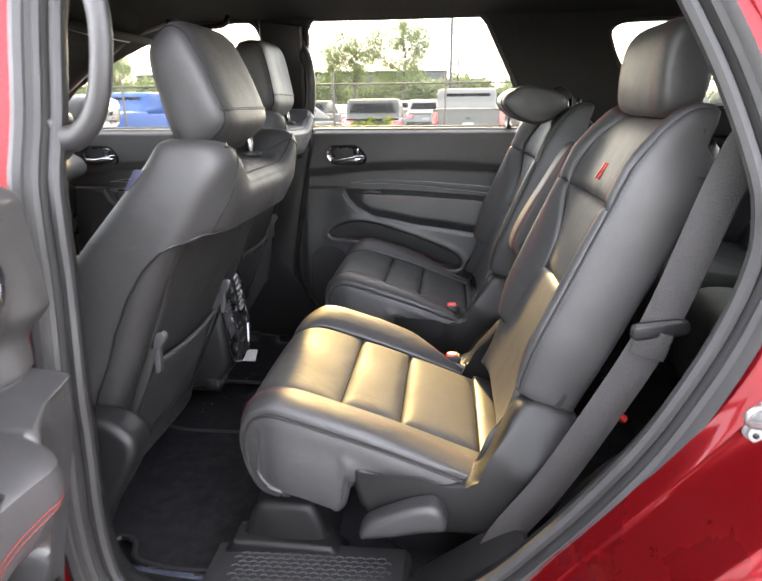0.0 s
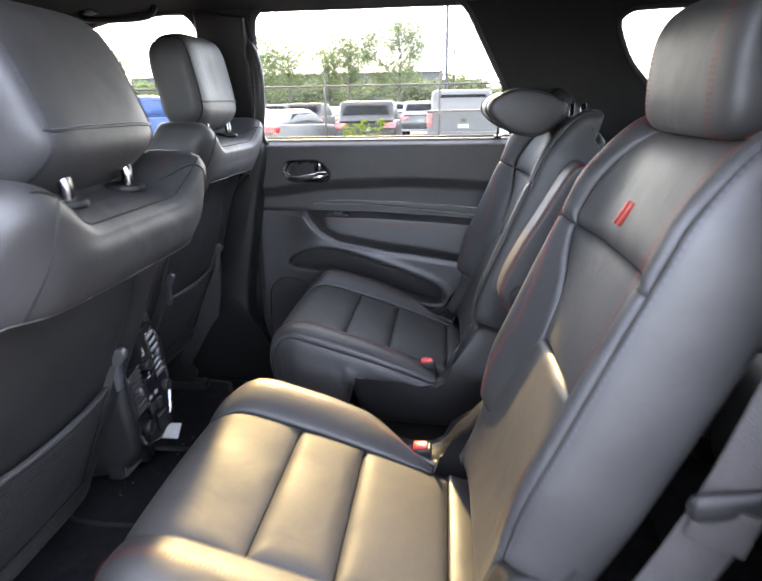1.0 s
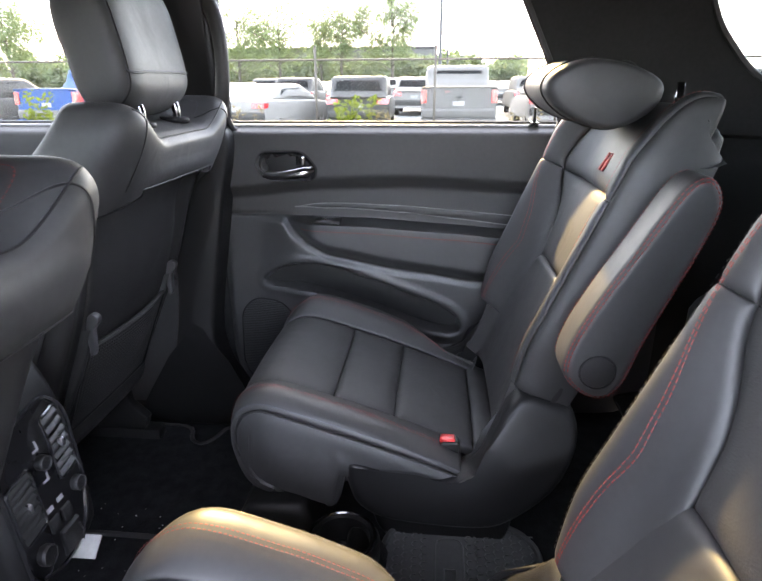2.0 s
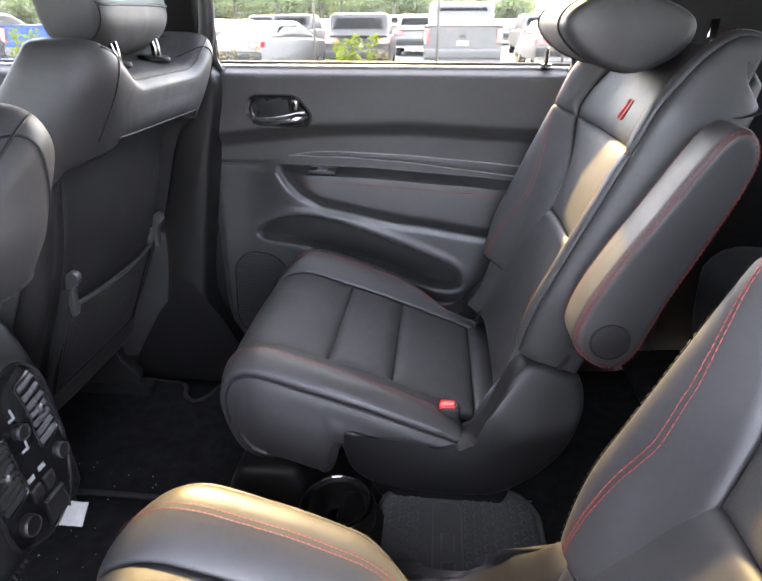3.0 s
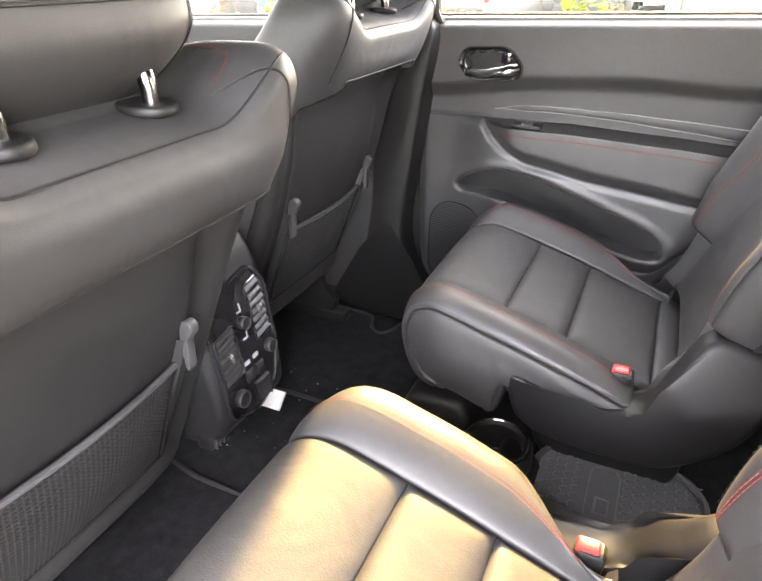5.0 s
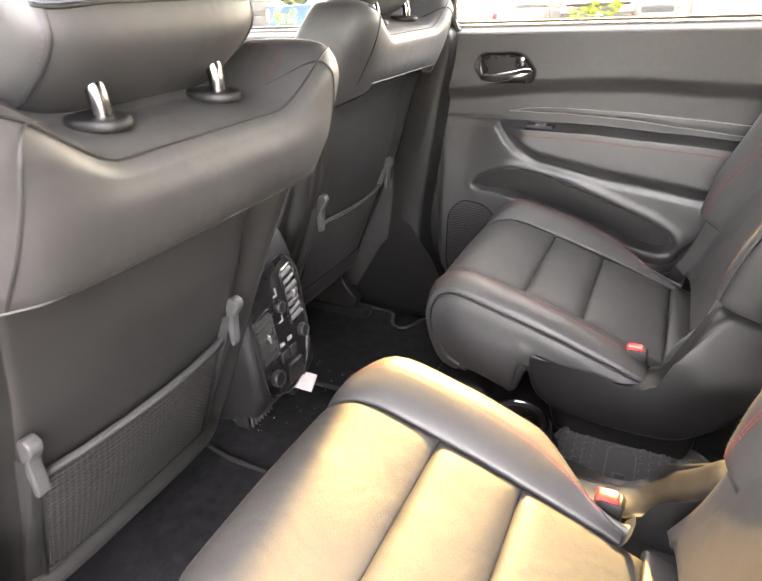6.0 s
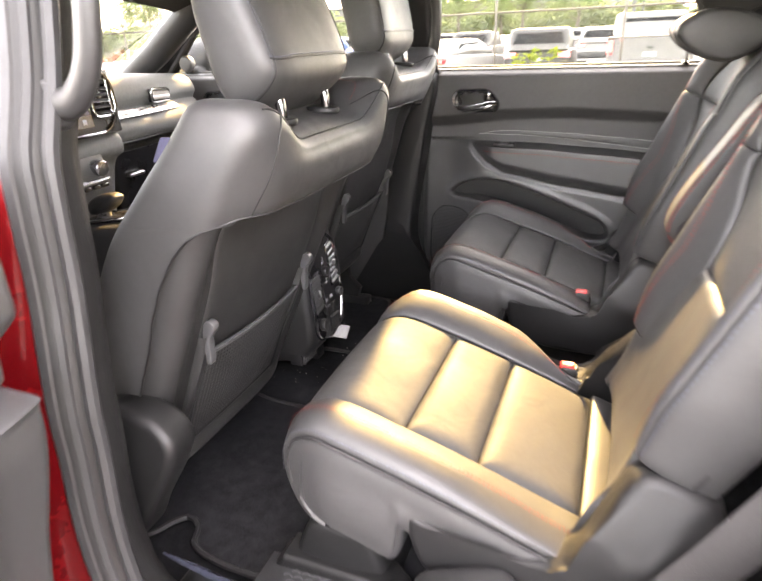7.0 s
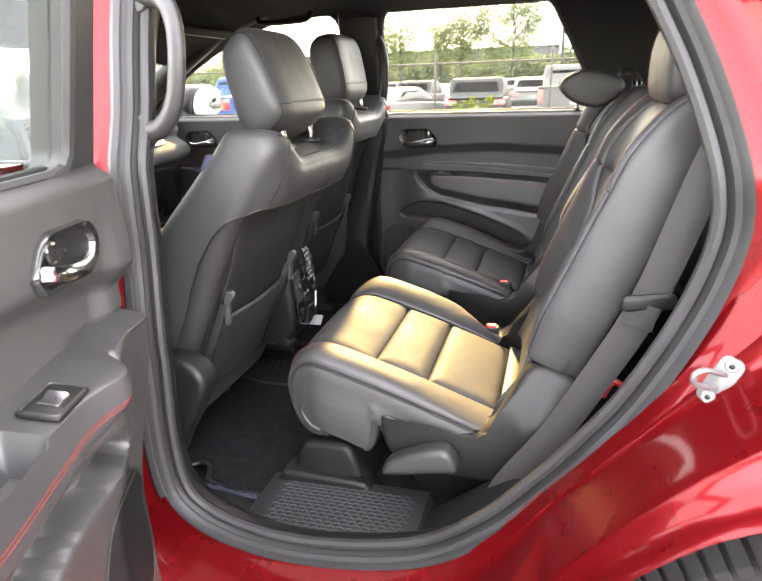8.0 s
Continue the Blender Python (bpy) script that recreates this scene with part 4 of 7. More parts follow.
    part("hood_edge", tube([at(bh + 0.001, lerp(th_h, math.pi - th_h, k / 60), 0.001) for k in range(61)], 0.0018, 6), TRIM_BLACK, hood, "welted lower edge")

    # recessed panel
    def Sp(a, b):
        z = lerp(0.675, 1.178, b)
        r = curve_at(cr, b_at(z))
        return (r.x - 0.0335 - 0.012 * smooth(1.02, 1.13, z) - 0.004 * (a * a) + dx, yc + a * lerp(0.160, 0.168, b), z + dz)
    part("back_panel", panel(Sp, -1, 1, 0, 1, edge=0.02, groove=0.005), SHELL, body, "matt black back panel")

    # pocket: net, hem, frame and two hooks
    def Sn(a, b):
        p = Vector(Sp(a * 0.90, 0.06 + (0.40 if near else 0.36) * b))
        return (p.x + 0.008 + (0.016 * math.sin(math.pi * min(1, b * 0.9)) + 0.002 * b) * (1 - a * a), p.y, p.z - 0.003 * b * (1 - a * a))
    pocket = part("pocket", panel(Sn, -1, 1, 0, 1, edge=0.006, groove=0.002, tuck=0.004), MESHNET, body, "black elastic net pocket")
    cords = []
    for k in range(1, 26):
        cords.append(tube([Vector(Sn(lerp(-0.97, 0.97, j / 12), k / 26)) + Vector((0.0012, 0, 0)) for j in range(13)], 0.0015, 4))
    for k in range(1, 40):
        cords.append(tube([Vector(Sn(lerp(-1, 1, k / 40), j / 8)) + Vector((0.0010, 0, 0)) for j in range(9)], 0.0013, 4))
    ob = part("net_weave", join(*cords), SHELL, pocket)
    ob["kind"] = "stuff"
    part("pocket_hem", tube([Vector(Sn(a, 1.0)) + Vector((0.001, 0, 0)) for a in [lerp(-1, 1, k / 30) for k in range(31)]], 0.0042, 6), HOOK, pocket, "stitched elastic hem")
    frame_line = [Vector(Sn(-1.03, 1.0 - k / 12)) for k in range(13)] + [Vector(Sn(lerp(-1.03, 1.03, k / 20), -0.02)) for k in range(21)] + [Vector(Sn(1.03, k / 12)) for k in range(13)]
    part("pocket_frame", tube(frame_line, 0.0045, 6), PLASTIC, pocket)
    for q in (-1, 1):
        h, h2 = Vector(Sp(q * 0.965, 0.545 if near else 0.505)), Vector(Sp(q * 0.965, 0.06))
        # a long tapered bar with a thumb-like hook at its head
        rows = []
        for k in range(25):
            u = k / 24
            p = h2.lerp(h, u)
            wd, th = lerp(0.015, 0.0105, smooth(0.0, 0.6, u)), lerp(0.006, 0.016, smooth(0.1, 0.75, u))
            rows.append([tuple(p + Vector((th * cx - 0.002, wd * cy, 0))) for cx, cy in ((0, -1), (0.6, -0.95), (0.95, -0.6), (1, 0), (0.95, 0.6), (0.6, 0.95), (0, 1))])
        bar = part("pocket_bar", rings(rows, False, False), SHELL, body, "moulded bar beside the pocket")
        finger = [(0.004, -0.048), (0.012, -0.048), (0.0145, -0.020), (0.017, -0.002), (0.023, 0.006), (0.029, 0.014), (0.029, 0.024), (0.021, 0.030), (0.012, 0.026), (0.007, 0.012), (0.004, -0.010)]
        part("bag_hook", mapped(slab(finger, -0.0075, 0.0075, 0.002, 60), lambda p: h + Vector((p.x - 0.002, p.y, p.z))), HOOK, bar, "slim black plastic bag hook")
    # headrest: pad, seams, lower lip, posts
    hp = [(-0.300, 1.40), (-0.312, 1.448), (-0.306, 1.486), (-0.276, 1.512), (-0.246, 1.506), (-0.218, 1.462), (-0.192, 1.398), (-0.180, 1.358), (-0.188, 1.336), (-0.218, 1.318), (-0.255, 1.310), (-0.284, 1.342)]
    if not near:
        hp = [(-0.305, 1.40), (-0.318, 1.45), (-0.316, 1.492), (-0.290, 1.516), (-0.245, 1.518), (-0.222, 1.500), (-0.206, 1.44), (-0.194, 1.37), (-0.196, 1.338), (-0.220, 1.318), (-0.262, 1.315), (-0.292, 1.345)]
    hp = [(x, 1.515 - (1.515 - z) * lerp(1.0, 1.085, smooth(-0.19, -0.25, x))) for x, z in hp]
    ox, oz = tx, dz - 0.018
    head = part("headrest", mapped(pillow(hp, -0.128, 0.128, 5.0), lambda p: Vector((p.x + ox, yc + p.y, p.z + oz))), LEATHER, seat)
    loop = even(spline([(x, z) for x, z in hp], 200, True), 120, True)
    mid = Vector((sum(p.x for p in loop) / 120, sum(p.y for p in loop) / 120))

    def on_head(p, v, off=0.0008):
        k = (1 - abs(v) ** 5) ** 0.2
        d = (p - mid).normalized()
        w = mid + (p - mid) * k + d * off
        return Vector((w.x + ox, yc + 0.128 * v, w.y + oz))
    for v in (-0.86, 0.86):
        part("seam", tube([on_head(p, v) for p in loop], 0.0012, 5, True), TRIM_BLACK, head)
        line = [on_head(p, v * 1.035, 0.0010) for p in loop]
        part("stitching", stitches(line, [(p.x - mid.x, 0, p.y - mid.y) for p in loop], 0.004, 0.002, 0.0007, 0.0005), GREY_THREAD, head)
    low = min(loop, key=lambda p: (p - Vector((-0.187, 1.372))).length)
    for o in (0.0, 0.005):
        pts = [on_head(low + Vector((-0.2, 0.55)) * (o + 0.045 * smooth(0.45, 1, abs(v)) * -0.25), v, 0.0012) for v in [lerp(-0.9, 0.9, k / 30) for k in range(31)]]
        part("seam", tube(pts, 0.0014 if o == 0 else 0.0008, 5), TRIM_BLACK if o == 0 else GREY_THREAD, head)
    for q in (-1, 1):
        y = yc + 0.002 + q * 0.069
        pts = spline([(-0.216 + tx, y, 1.240 + dz), (-0.212 + tx, y, 1.280 + dz), (-0.217 + tx, y, 1.306 + dz), (-0.230 + tx, y, 1.324 + dz), (-0.250 + tx, y, 1.332 + dz)], 20)
        part("post", tube(pts, 0.0078, 12), POST, seat, "chrome headrest post")
        ring = [(0.027 * math.cos(t), 0.027 * math.sin(t)) for t in [2 * math.pi * k / 24 for k in range(24)]]
        sl = slab(ring, 0.0, 0.010, 0.004, rounded=False)
        part("post_sleeve", mapped(sl, lambda p: Vector((-0.219 + tx + p.x * 1.1, y + p.z * 0.85, 1.2655 + dz + p.y - 0.06 * p.x))), PLASTIC, seat)
    # cushion, recliner cover and rails
    cu = [(-0.47, 0.66), (-0.50, 0.72), (-0.60, 0.75), (-0.80, 0.77), (-0.98, 0.79), (-1.02, 0.76), (-0.99, 0.68), (-0.85, 0.62), (-0.60, 0.60)]
    part("cushion", mapped(slab(cu, -0.22, 0.22, 0.04, 60, 6), lambda p: Vector((p.x + dx, yc + p.y, p.z + dz))), LEATHER, seat)
    if near:
        rc = [(-0.46, 0.865), (-0.40, 0.872), (-0.35, 0.855), (-0.328, 0.82), (-0.345, 0.77), (-0.40, 0.68), (-0.45, 0.60), (-0.55, 0.58), (-0.62, 0.66), (-0.58, 0.78)]
        part("recliner_cover", mapped(slab(rc, 0.225, 0.292, 0.018, 60, 5), lambda p: Vector((p.x + dx, yc - s * p.y, p.z + dz))), PLASTIC, seat, "rounded plastic recliner cover")
    for q in (-1, 1):
        end = -0.60 if near else -0.44     # the far one is set further back on its rails
        part("rail", box(-1.0 + dx, end + dx, yc + q * 0.19 - 0.02, yc + q * 0.19 + 0.02, 0.49, 0.53), TRIM_BLACK, seat)
        part("riser", slab([(end - 0.18 + dx, 0.525), (end - 0.04 + dx, 0.525), (end - 0.03 + dx, 0.56), (end - 0.07 + dx, 0.60), (end - 0.08 + dx, 0.68), (end - 0.16 + dx, 0.68)], yc + q * 0.19 - 0.015, yc + q * 0.19 + 0.015, 0.006, rounded=False), TRIM_BLACK, seat)
    if near:
        part("seat_tag", mapped(box(-0.009, 0.009, -0.002, 0.002, -0.016, 0.016, 0.001), lambda p: Vector((-0.296 + p.x + 0.62 * p.z, 0.842 + p.y, 1.254 + p.z))), mat("tag_cloth", (0.035, 0.034, 0.065), 0.7, grain=0.5, grain_scale=900), seat, "small violet-grey cloth tag")
    return seat


front_seat(1.066, 0.0, 0.0, True)
front_seat(1.790, -0.086, 0.036, False)

# ---- doors: one sculpted inner panel, used for three doors ----
POCKET = [tuple(p) for p in spline([(-0.265, 0.890), (-0.235, 0.918), (-0.17, 0.938), (-0.09, 0.932), (0.03, 0.895), (0.13, 0.858), (0.20, 0.828), (0.235, 0.795), (0.225, 0.765), (0.15, 0.772), (0.0, 0.826), (-0.15, 0.868), (-0.24, 0.876)], 60, True)]


def inside_depth(x, z):
    """Distance inside the map pocket's outline; negative outside."""
    ins, best = False, 9.0
    n = len(POCKET)
    for i in range(n):
        (ax, az), (bx, bz) = POCKET[i - 1], POCKET[i]
        if (az > z) != (bz > z) and x < (bx - ax) * (z - az) / (bz - az) + ax:
            ins = not ins
        dx, dz = bx - ax, bz - az
        t = min(1, max(0, ((x - ax) * dx + (z - az) * dz) / (dx * dx + dz * dz + 1e-12)))
        best = min(best, math.hypot(x - ax - dx * t, z - az - dz * t))
    return best if ins else -best


CREASE = [(-0.4, 1.125), (-0.3, 1.130), (-0.1, 1.152), (0.1, 1.158), (0.4, 1.145), (0.7, 1.14)]
LEDGE = [(-0.4, 1.058), (-0.18, 1.056), (0.0, 1.052), (0.2, 1.040), (0.36, 1.028), (0.7, 1.01)]
SWOOSH = [(-0.4, 1.06), (-0.21, 1.05), (-0.18, 1.010), (-0.15, 0.985), (-0.09, 0.955), (0.09, 0.922), (0.31, 0.893), (0.7, 0.85)]
STRIP = [(-0.175, 1.082), (-0.13, 1.0865), (-0.06, 1.088), (0.09, 1.083), (0.22, 1.074), (0.37, 1.062), (0.62, 1.045)]


DOOR_DARK = mat("door_plastic", (0.030, 0.0298, 0.0304), 0.43, spec=0.75, grain=0.3, grain_scale=1200)
DOOR_VINYL = mat("door_vinyl", (0.038, 0.0368, 0.0364), 0.48, spec=0.45, grain=0.35, grain_scale=900, cells=True)


HANDLE_BOWL = mat("handle_bowl", (0.014, 0.014, 0.0145), 0.25, spec=0.6, vary=0.05)


def door_h(x, z, deep=0.052, hinge=0.0):
    """How far the panel stands out; hinge: how far the part under the ledge does so at the hinge edge."""
    zc, zt, zb = tab(CREASE, x), tab(LEDGE, x), tab(SWOOSH, x)
    h = 0.030 * smooth(zc - 0.030, zc + 0.012, z) - 0.022 * smooth(1.252, 1.274, z) ** 2
    arm = deep * smooth(zt + 0.006, zt - 0.008, z) * smooth(zb - 0.012, zb + 0.045, z) * smooth(-0.215, -0.12, x)
    h += arm
    h += hinge * smooth(zt + 0.006, zt - 0.008, z) * smooth(0.72, 1.03, z) * smooth(-0.05, -0.20, x)
    h += 0.020 * smooth(zb + 0.012, zb - 0.012, z) * smooth(-0.30, -0.15, x)
    h -= 0.004 * math.exp(-((z - 1.062) / 0.004) ** 2) * smooth(-0.17, -0.21, x)
    if 0.74 < z < 0.96:
        d = inside_depth(x, z)
        h -= 0.047 * smooth(-0.003, 0.012, d)
        h += 0.003 * math.exp(-((d + 0.012) / 0.010) ** 2)
    h -= 0.02 * smooth(-0.350, -0.385, x)
    return h


def car_door(name, to, x1, label, with_frame):
    """to(x, h, z) puts a point of the panel in its place; h is how far it stands out into the cabin."""
    door = thing(name, to(-0.3, 0, 0.55), label, "car door", kind="structure")
    nx = 190

    def dh(x, z):
        return door_h(x, z, 0.076, 0.046) if with_frame else door_h(x, z)

    def cup(x, h, z):
        """Drop of the pull cup sunk into the top of the armrest."""
        return 0.05 * smooth(0.0, 0.008, x) * smooth(0.17, 0.16, x) * smooth(0.016, 0.030, h) * smooth(0.080, 0.068, h) * smooth(0.016, 0.010, abs(z - tab(LEDGE, x))) if with_frame else 0.0
    rows = []
    for i in range(nx + 1):
        x = lerp(-0.358 if with_frame else -0.385, x1, i / nx)
        zt, zb, zc = tab(LEDGE, x), tab(SWOOSH, x), tab(CREASE, x)
        marks = [0.52, 0.73, min(zb - 0.014, zt - 0.075), min(zb + 0.047, zt - 0.025), zt - 0.0085, zt + 0.0065, zc - 0.032, zc + 0.014, 1.251, 1.275]
        zs = [0.52]
        for (m0, m1), n in zip(zip(marks, marks[1:]), (14, 44, 18, 8, 18, 8, 10, 6, 8)):
            zs += [lerp(m0, m1, (j + 1) / n) for j in range(n)]
        if with_frame:
            rows.append([to(x + (tab([(0.5, -0.292), (0.9, -0.296), (1.05, -0.320), (1.13, -0.338), (1.2, -0.348), (1.28, -0.354)], z) + 0.358) * smooth(-0.12, -0.358, x), dh(x, z) + 0.012 * smooth(1.15, 1.0, z) + 0.016 * smooth(1.27, 1.12, z) * smooth(1.04, 1.07, z) * smooth(-0.275, -0.325, x), z - cup(x, dh(x, z), z)) for z in zs])
        else:
            rows.append([to(x + (0.03 * smooth(0.70, 0.52, z) if x < -0.3 else 0), dh(x, z), z) for z in zs])
    cut = 14 + 44 + 18 + 8 + 18
    part("upper_panel", rings([r[cut:] for r in rows], False, False), DOOR_VINYL, door, "charcoal vinyl upper door panel")
    part("armrest", rings([r[14 + 44:cut + 1] for r in rows], False, False), DOOR_DARK, door, "padded black armrest")
    part("lower_panel", rings([r[:14 + 44 + 1] for r in rows], False, False), DOOR_DARK, door, "moulded black lower door panel with map pocket")
    xb = -0.30 if with_frame else -0.385
    back = [(xb, 0.52), (x1, 0.52), (x1, 1.27), (xb, 1.27)]
    pts = [to(x, -0.03, z) for x, z in back] + [to(x, -0.045, z) for x, z in back]
    part("door_core", (pts, [[0, 1, 2, 3], [7, 6, 5, 4], [0, 4, 5, 1], [1, 5, 6, 2], [2, 6, 7, 3], [3, 7, 4, 0]]), PLASTIC, door, smooth=False)
    # dark trim strip above the armrest, between two bright lines that meet in a point
    xs = [lerp(-0.178, min(x1, 0.60), k / 80) for k in range(81)]

    def strip_z(x, f):
        g = smooth(-0.178, -0.10, x)
        return tab(STRIP, x) + lerp(0.005 * g, -0.007 * g - 0.012 * smooth(-0.1, 0.4, x), f)
    rows = [[Vector(to(x, dh(x, strip_z(x, f)) + d, strip_z(x, f))) for f, d in ((0.0, -0.001), (0.04, 0.003), (0.5, 0.0045), (0.96, 0.003), (1.0, -0.001))] for x in xs]
    strip = part("trim_strip", rings(rows, False, False), GREY_PLASTIC, door, "satin dark trim strip")
    for f in (0.0, 1.0):
        part("bright_line", tube([Vector(to(x, dh(x, strip_z(x, f)) + 0.0026, strip_z(x, f))) for x in xs], 0.0014, 6), TRIM_LINE, strip, "thin pale line")
    # handle: oval surround, bowl, chrome lever and lock tab
    bez = round_poly([(-0.262, 1.192), (-0.245, 1.218), (-0.145, 1.220), (-0.112, 1.178), (-0.122, 1.152), (-0.225, 1.150), (-0.250, 1.165)], 0.03, 5)
    loop = even(bez, 60, True)
    rows = []
    for sc, h in ((1.06, 0.026), (1.06, 0.034), (1.0, 0.0395), (0.84, 0.038), (0.78, 0.031), (0.74, 0.0305)):
        rows.append([Vector(to(-0.187 + (p.x + 0.187) * (1 + (sc - 1) * 0.7), h, 1.185 + (p.y - 1.185) * sc)) for p in loop])
    bezel = part("handle_bezel", rings(rows, True, False), GLOSS, door, "gloss black oval handle surround")
    rows = [[Vector(to(-0.187 + (p.x + 0.187) * k, 0.0308 + e, 1.185 + (p.y - 1.185) * k)) for p in loop] for k, e in ((0.93, 0.0), (0.6, 0.0002), (0.2, 0.0006), (0.02, 0.0008))]
    part("handle_bowl", rings(rows, True, True), HANDLE_BOWL, bezel, "dark bowl behind the lever")
    lev = spline([(-0.242, 0.034, 1.166), (-0.205, 0.044, 1.164), (-0.165, 0.050, 1.170), (-0.138, 0.047, 1.176), (-0.124, 0.036, 1.180)], 24)
    part("handle_lever", ribbon([Vector(to(*p)) for p in lev], Vector(to(0, 1, 0.35)) - Vector(to(0, 0, 0)), 0.019, 0.009), CHROME, bezel, "chrome pull lever")
    part("lock_tab", mapped(box(-0.011, 0.011, 0.033, 0.042, -0.013, 0.013, 0.003), lambda p: Vector(to(-0.150 + p.x, p.y, 1.198 + p.z))), GLOSS, bezel, "gloss black lock tab")
    # window switch lying on the armrest
    def sw(p):
        k = 1.3 if with_frame else 1.0
        x = (-0.056 if with_frame else -0.092) + p.x * 1.05
        return Vector(to(x, (0.062 if with_frame else 0.034) + p.y * k, tab(LEDGE, x) + 0.0025 + p.z - (0.22 if with_frame else 0.10) * p.y))
    base = part("switch_plate", mapped(box(-0.031, 0.031, -0.018, 0.018, -0.004, 0.002, 0.0015), sw), PLASTIC, door, "black window switch plate")
    part("switch_rim", tube([sw(Vector((x, y, 0.0022))) for x, y in even(round_poly([(-0.029, -0.016), (0.029, -0.016), (0.029, 0.016), (-0.029, 0.016)], 0.006), 50, True)], 0.0018, 6, True), GREY_PLASTIC, base)
    part("window_switch", mapped(slab([(-0.012, 0.0), (0.012, 0.0), (0.011, 0.004), (0.0, 0.0025), (-0.010, 0.006), (-0.012, 0.004)], -0.009, 0.009, 0.002, rounded=False), sw), SATIN, base, "silver window switch")
    # red thread along the armrest
    for o in (-0.0028, 0.0028) if with_frame else (0.0,):
        line, nor = [], []
        for k in range(90):
            x = lerp(-0.16, min(0.45, x1), k / 89)
            z = tab(LEDGE, x) + o - (0.040 + 0.02 * smooth(-0.14, 0.10, x) if with_frame else 0.022)
            swell = 0.012 if with_frame else 0.0
            line.append(Vector(to(x, dh(x, z) + swell + 0.0008, z)))
            nor.append(Vector(to(x, 1, z)) - Vector(to(x, 0, z)))
        part("stitching", stitches(line, nor, 0.006, 0.001, 0.0009, 0.0006), RED_THREAD, door, "red stitching")
    # speaker grille low at the hinge side
    gr = round_poly([(-0.345, 0.64), (-0.338, 0.80), (-0.30, 0.838), (-0.215, 0.832), (-0.16, 0.72), (-0.15, 0.60), (-0.31, 0.585)], 0.04, 5)
    if with_frame:
        gr = [(x + 0.06, z - 0.01) for x, z in gr]
    gh = 0.012 if with_frame else 0.0
    part("speaker_rim", tube([Vector(to(x, dh(x, z) + gh + 0.0005, z)) for x, z in even(gr, 80, True)], 0.0022, 6, True), PLASTIC, door)
    geo = []
    for k in range(46):
        z = lerp(0.60, 0.828, k / 45)
        xs = [x for x, zz in even(gr, 200, True) if abs(zz - z) < 0.006]
        if len(xs) > 1:
            a, b = min(xs) + 0.004, max(xs) - 0.004
            if b - a > 0.01:
                geo.append(tube([Vector(to(lerp(a, b, t), dh(lerp(a, b, t), z) + gh + 0.001, z)) for t in (0, 0.33, 0.67, 1)], 0.0011, 4))
    ob = part("speaker_grille", join(*geo), PLASTIC, door, "ribbed speaker grille")
    ob["kind"] = "stuff"
    rows = [[to(x, h, z) for h, z in ((0.009, 1.2735), (0.004, 1.2775), (-0.012, 1.2785), (-0.026, 1.276), (-0.030, 1.268))] for x in [lerp(-0.352, min(x1, 0.47), k / 30) for k in range(31)]]
    part("sill_ledge", rings(rows, False, False), GREY_PLASTIC, door, "top ledge of the door panel")
    # bright weatherstrip along the sill of the window
    part("belt_strip", tube([Vector(to(x, -0.026, 1.278)) for x in [lerp(-0.33, min(x1, 0.46), k / 30) for k in range(31)]], 0.007, 8), SEAL, door)
    if with_frame:
        def tow(p):
            return Vector(to(p.x, -p.y, p.z))
        hole = round_poly([(-0.285, 1.275), (-0.250, 1.60), (0.25, 1.635), (0.40, 1.40), (0.435, 1.275)], 0.03)
        outer = round_poly([(-0.358, 1.262), (-0.328, 1.45), (-0.30, 1.665), (0.30, 1.70), (0.50, 1.45), (0.55, 1.262)], 0.02)
        part("window_frame", mapped(plate(outer, [hole], 0.0, 0.05, lambda x, z: -0.28 * max(0, z - 1.27)), tow), GREY_PLASTIC, door, "charcoal window frame")
        part("glass_run", tube([tow(Vector((x, 0.0 - 0.28 * max(0, z - 1.27), z))) for x, z in even(hole, 90, True)], 0.008, 6, True), RUBBER, door)
        pane = part("pane", mapped(plate(hole, [], 0.022, 0.026, lambda x, z: -0.28 * max(0, z - 1.27)), tow), glass_mat("tinted_glass", (0.85, 0.88, 0.86)), door, smooth=False)
        pane.visible_shadow = False
        skin = [(-0.31, 0.42), (x1, 0.42), (x1 + 0.05, 1.28), (-0.35, 1.28)]
        pts = [to(x, -0.10, z) for x, z in skin] + [to(x, -0.13, z) for x, z in skin]
        part("outer_skin", (pts, [[0, 1, 2, 3], [7, 6, 5, 4], [0, 4, 5, 1], [1, 5, 6, 2], [2, 6, 7, 3], [3, 7, 4, 0]]), RED_PAINT, door, "red painted outer skin", smooth=False)
        edge = [(-0.300, 0.50), (-0.300, 0.9), (-0.345, 1.25)]
        part("edge_flange", tube([Vector(to(x, -0.045, z)) for x, z in edge], 0.016, 8), GREY_PLASTIC, door)
    else:
        part("lock_pin", join(tube([Vector(to(0.385, 0.004, 1.275)), Vector(to(0.385, 0.004, 1.315))], 0.004, 8), tube([Vector(to(0.385, 0.004, 1.279)), Vector(to(0.385, 0.004, 1.284))], 0.012, 10)), GLOSS, door, "black door lock pin")
    return door


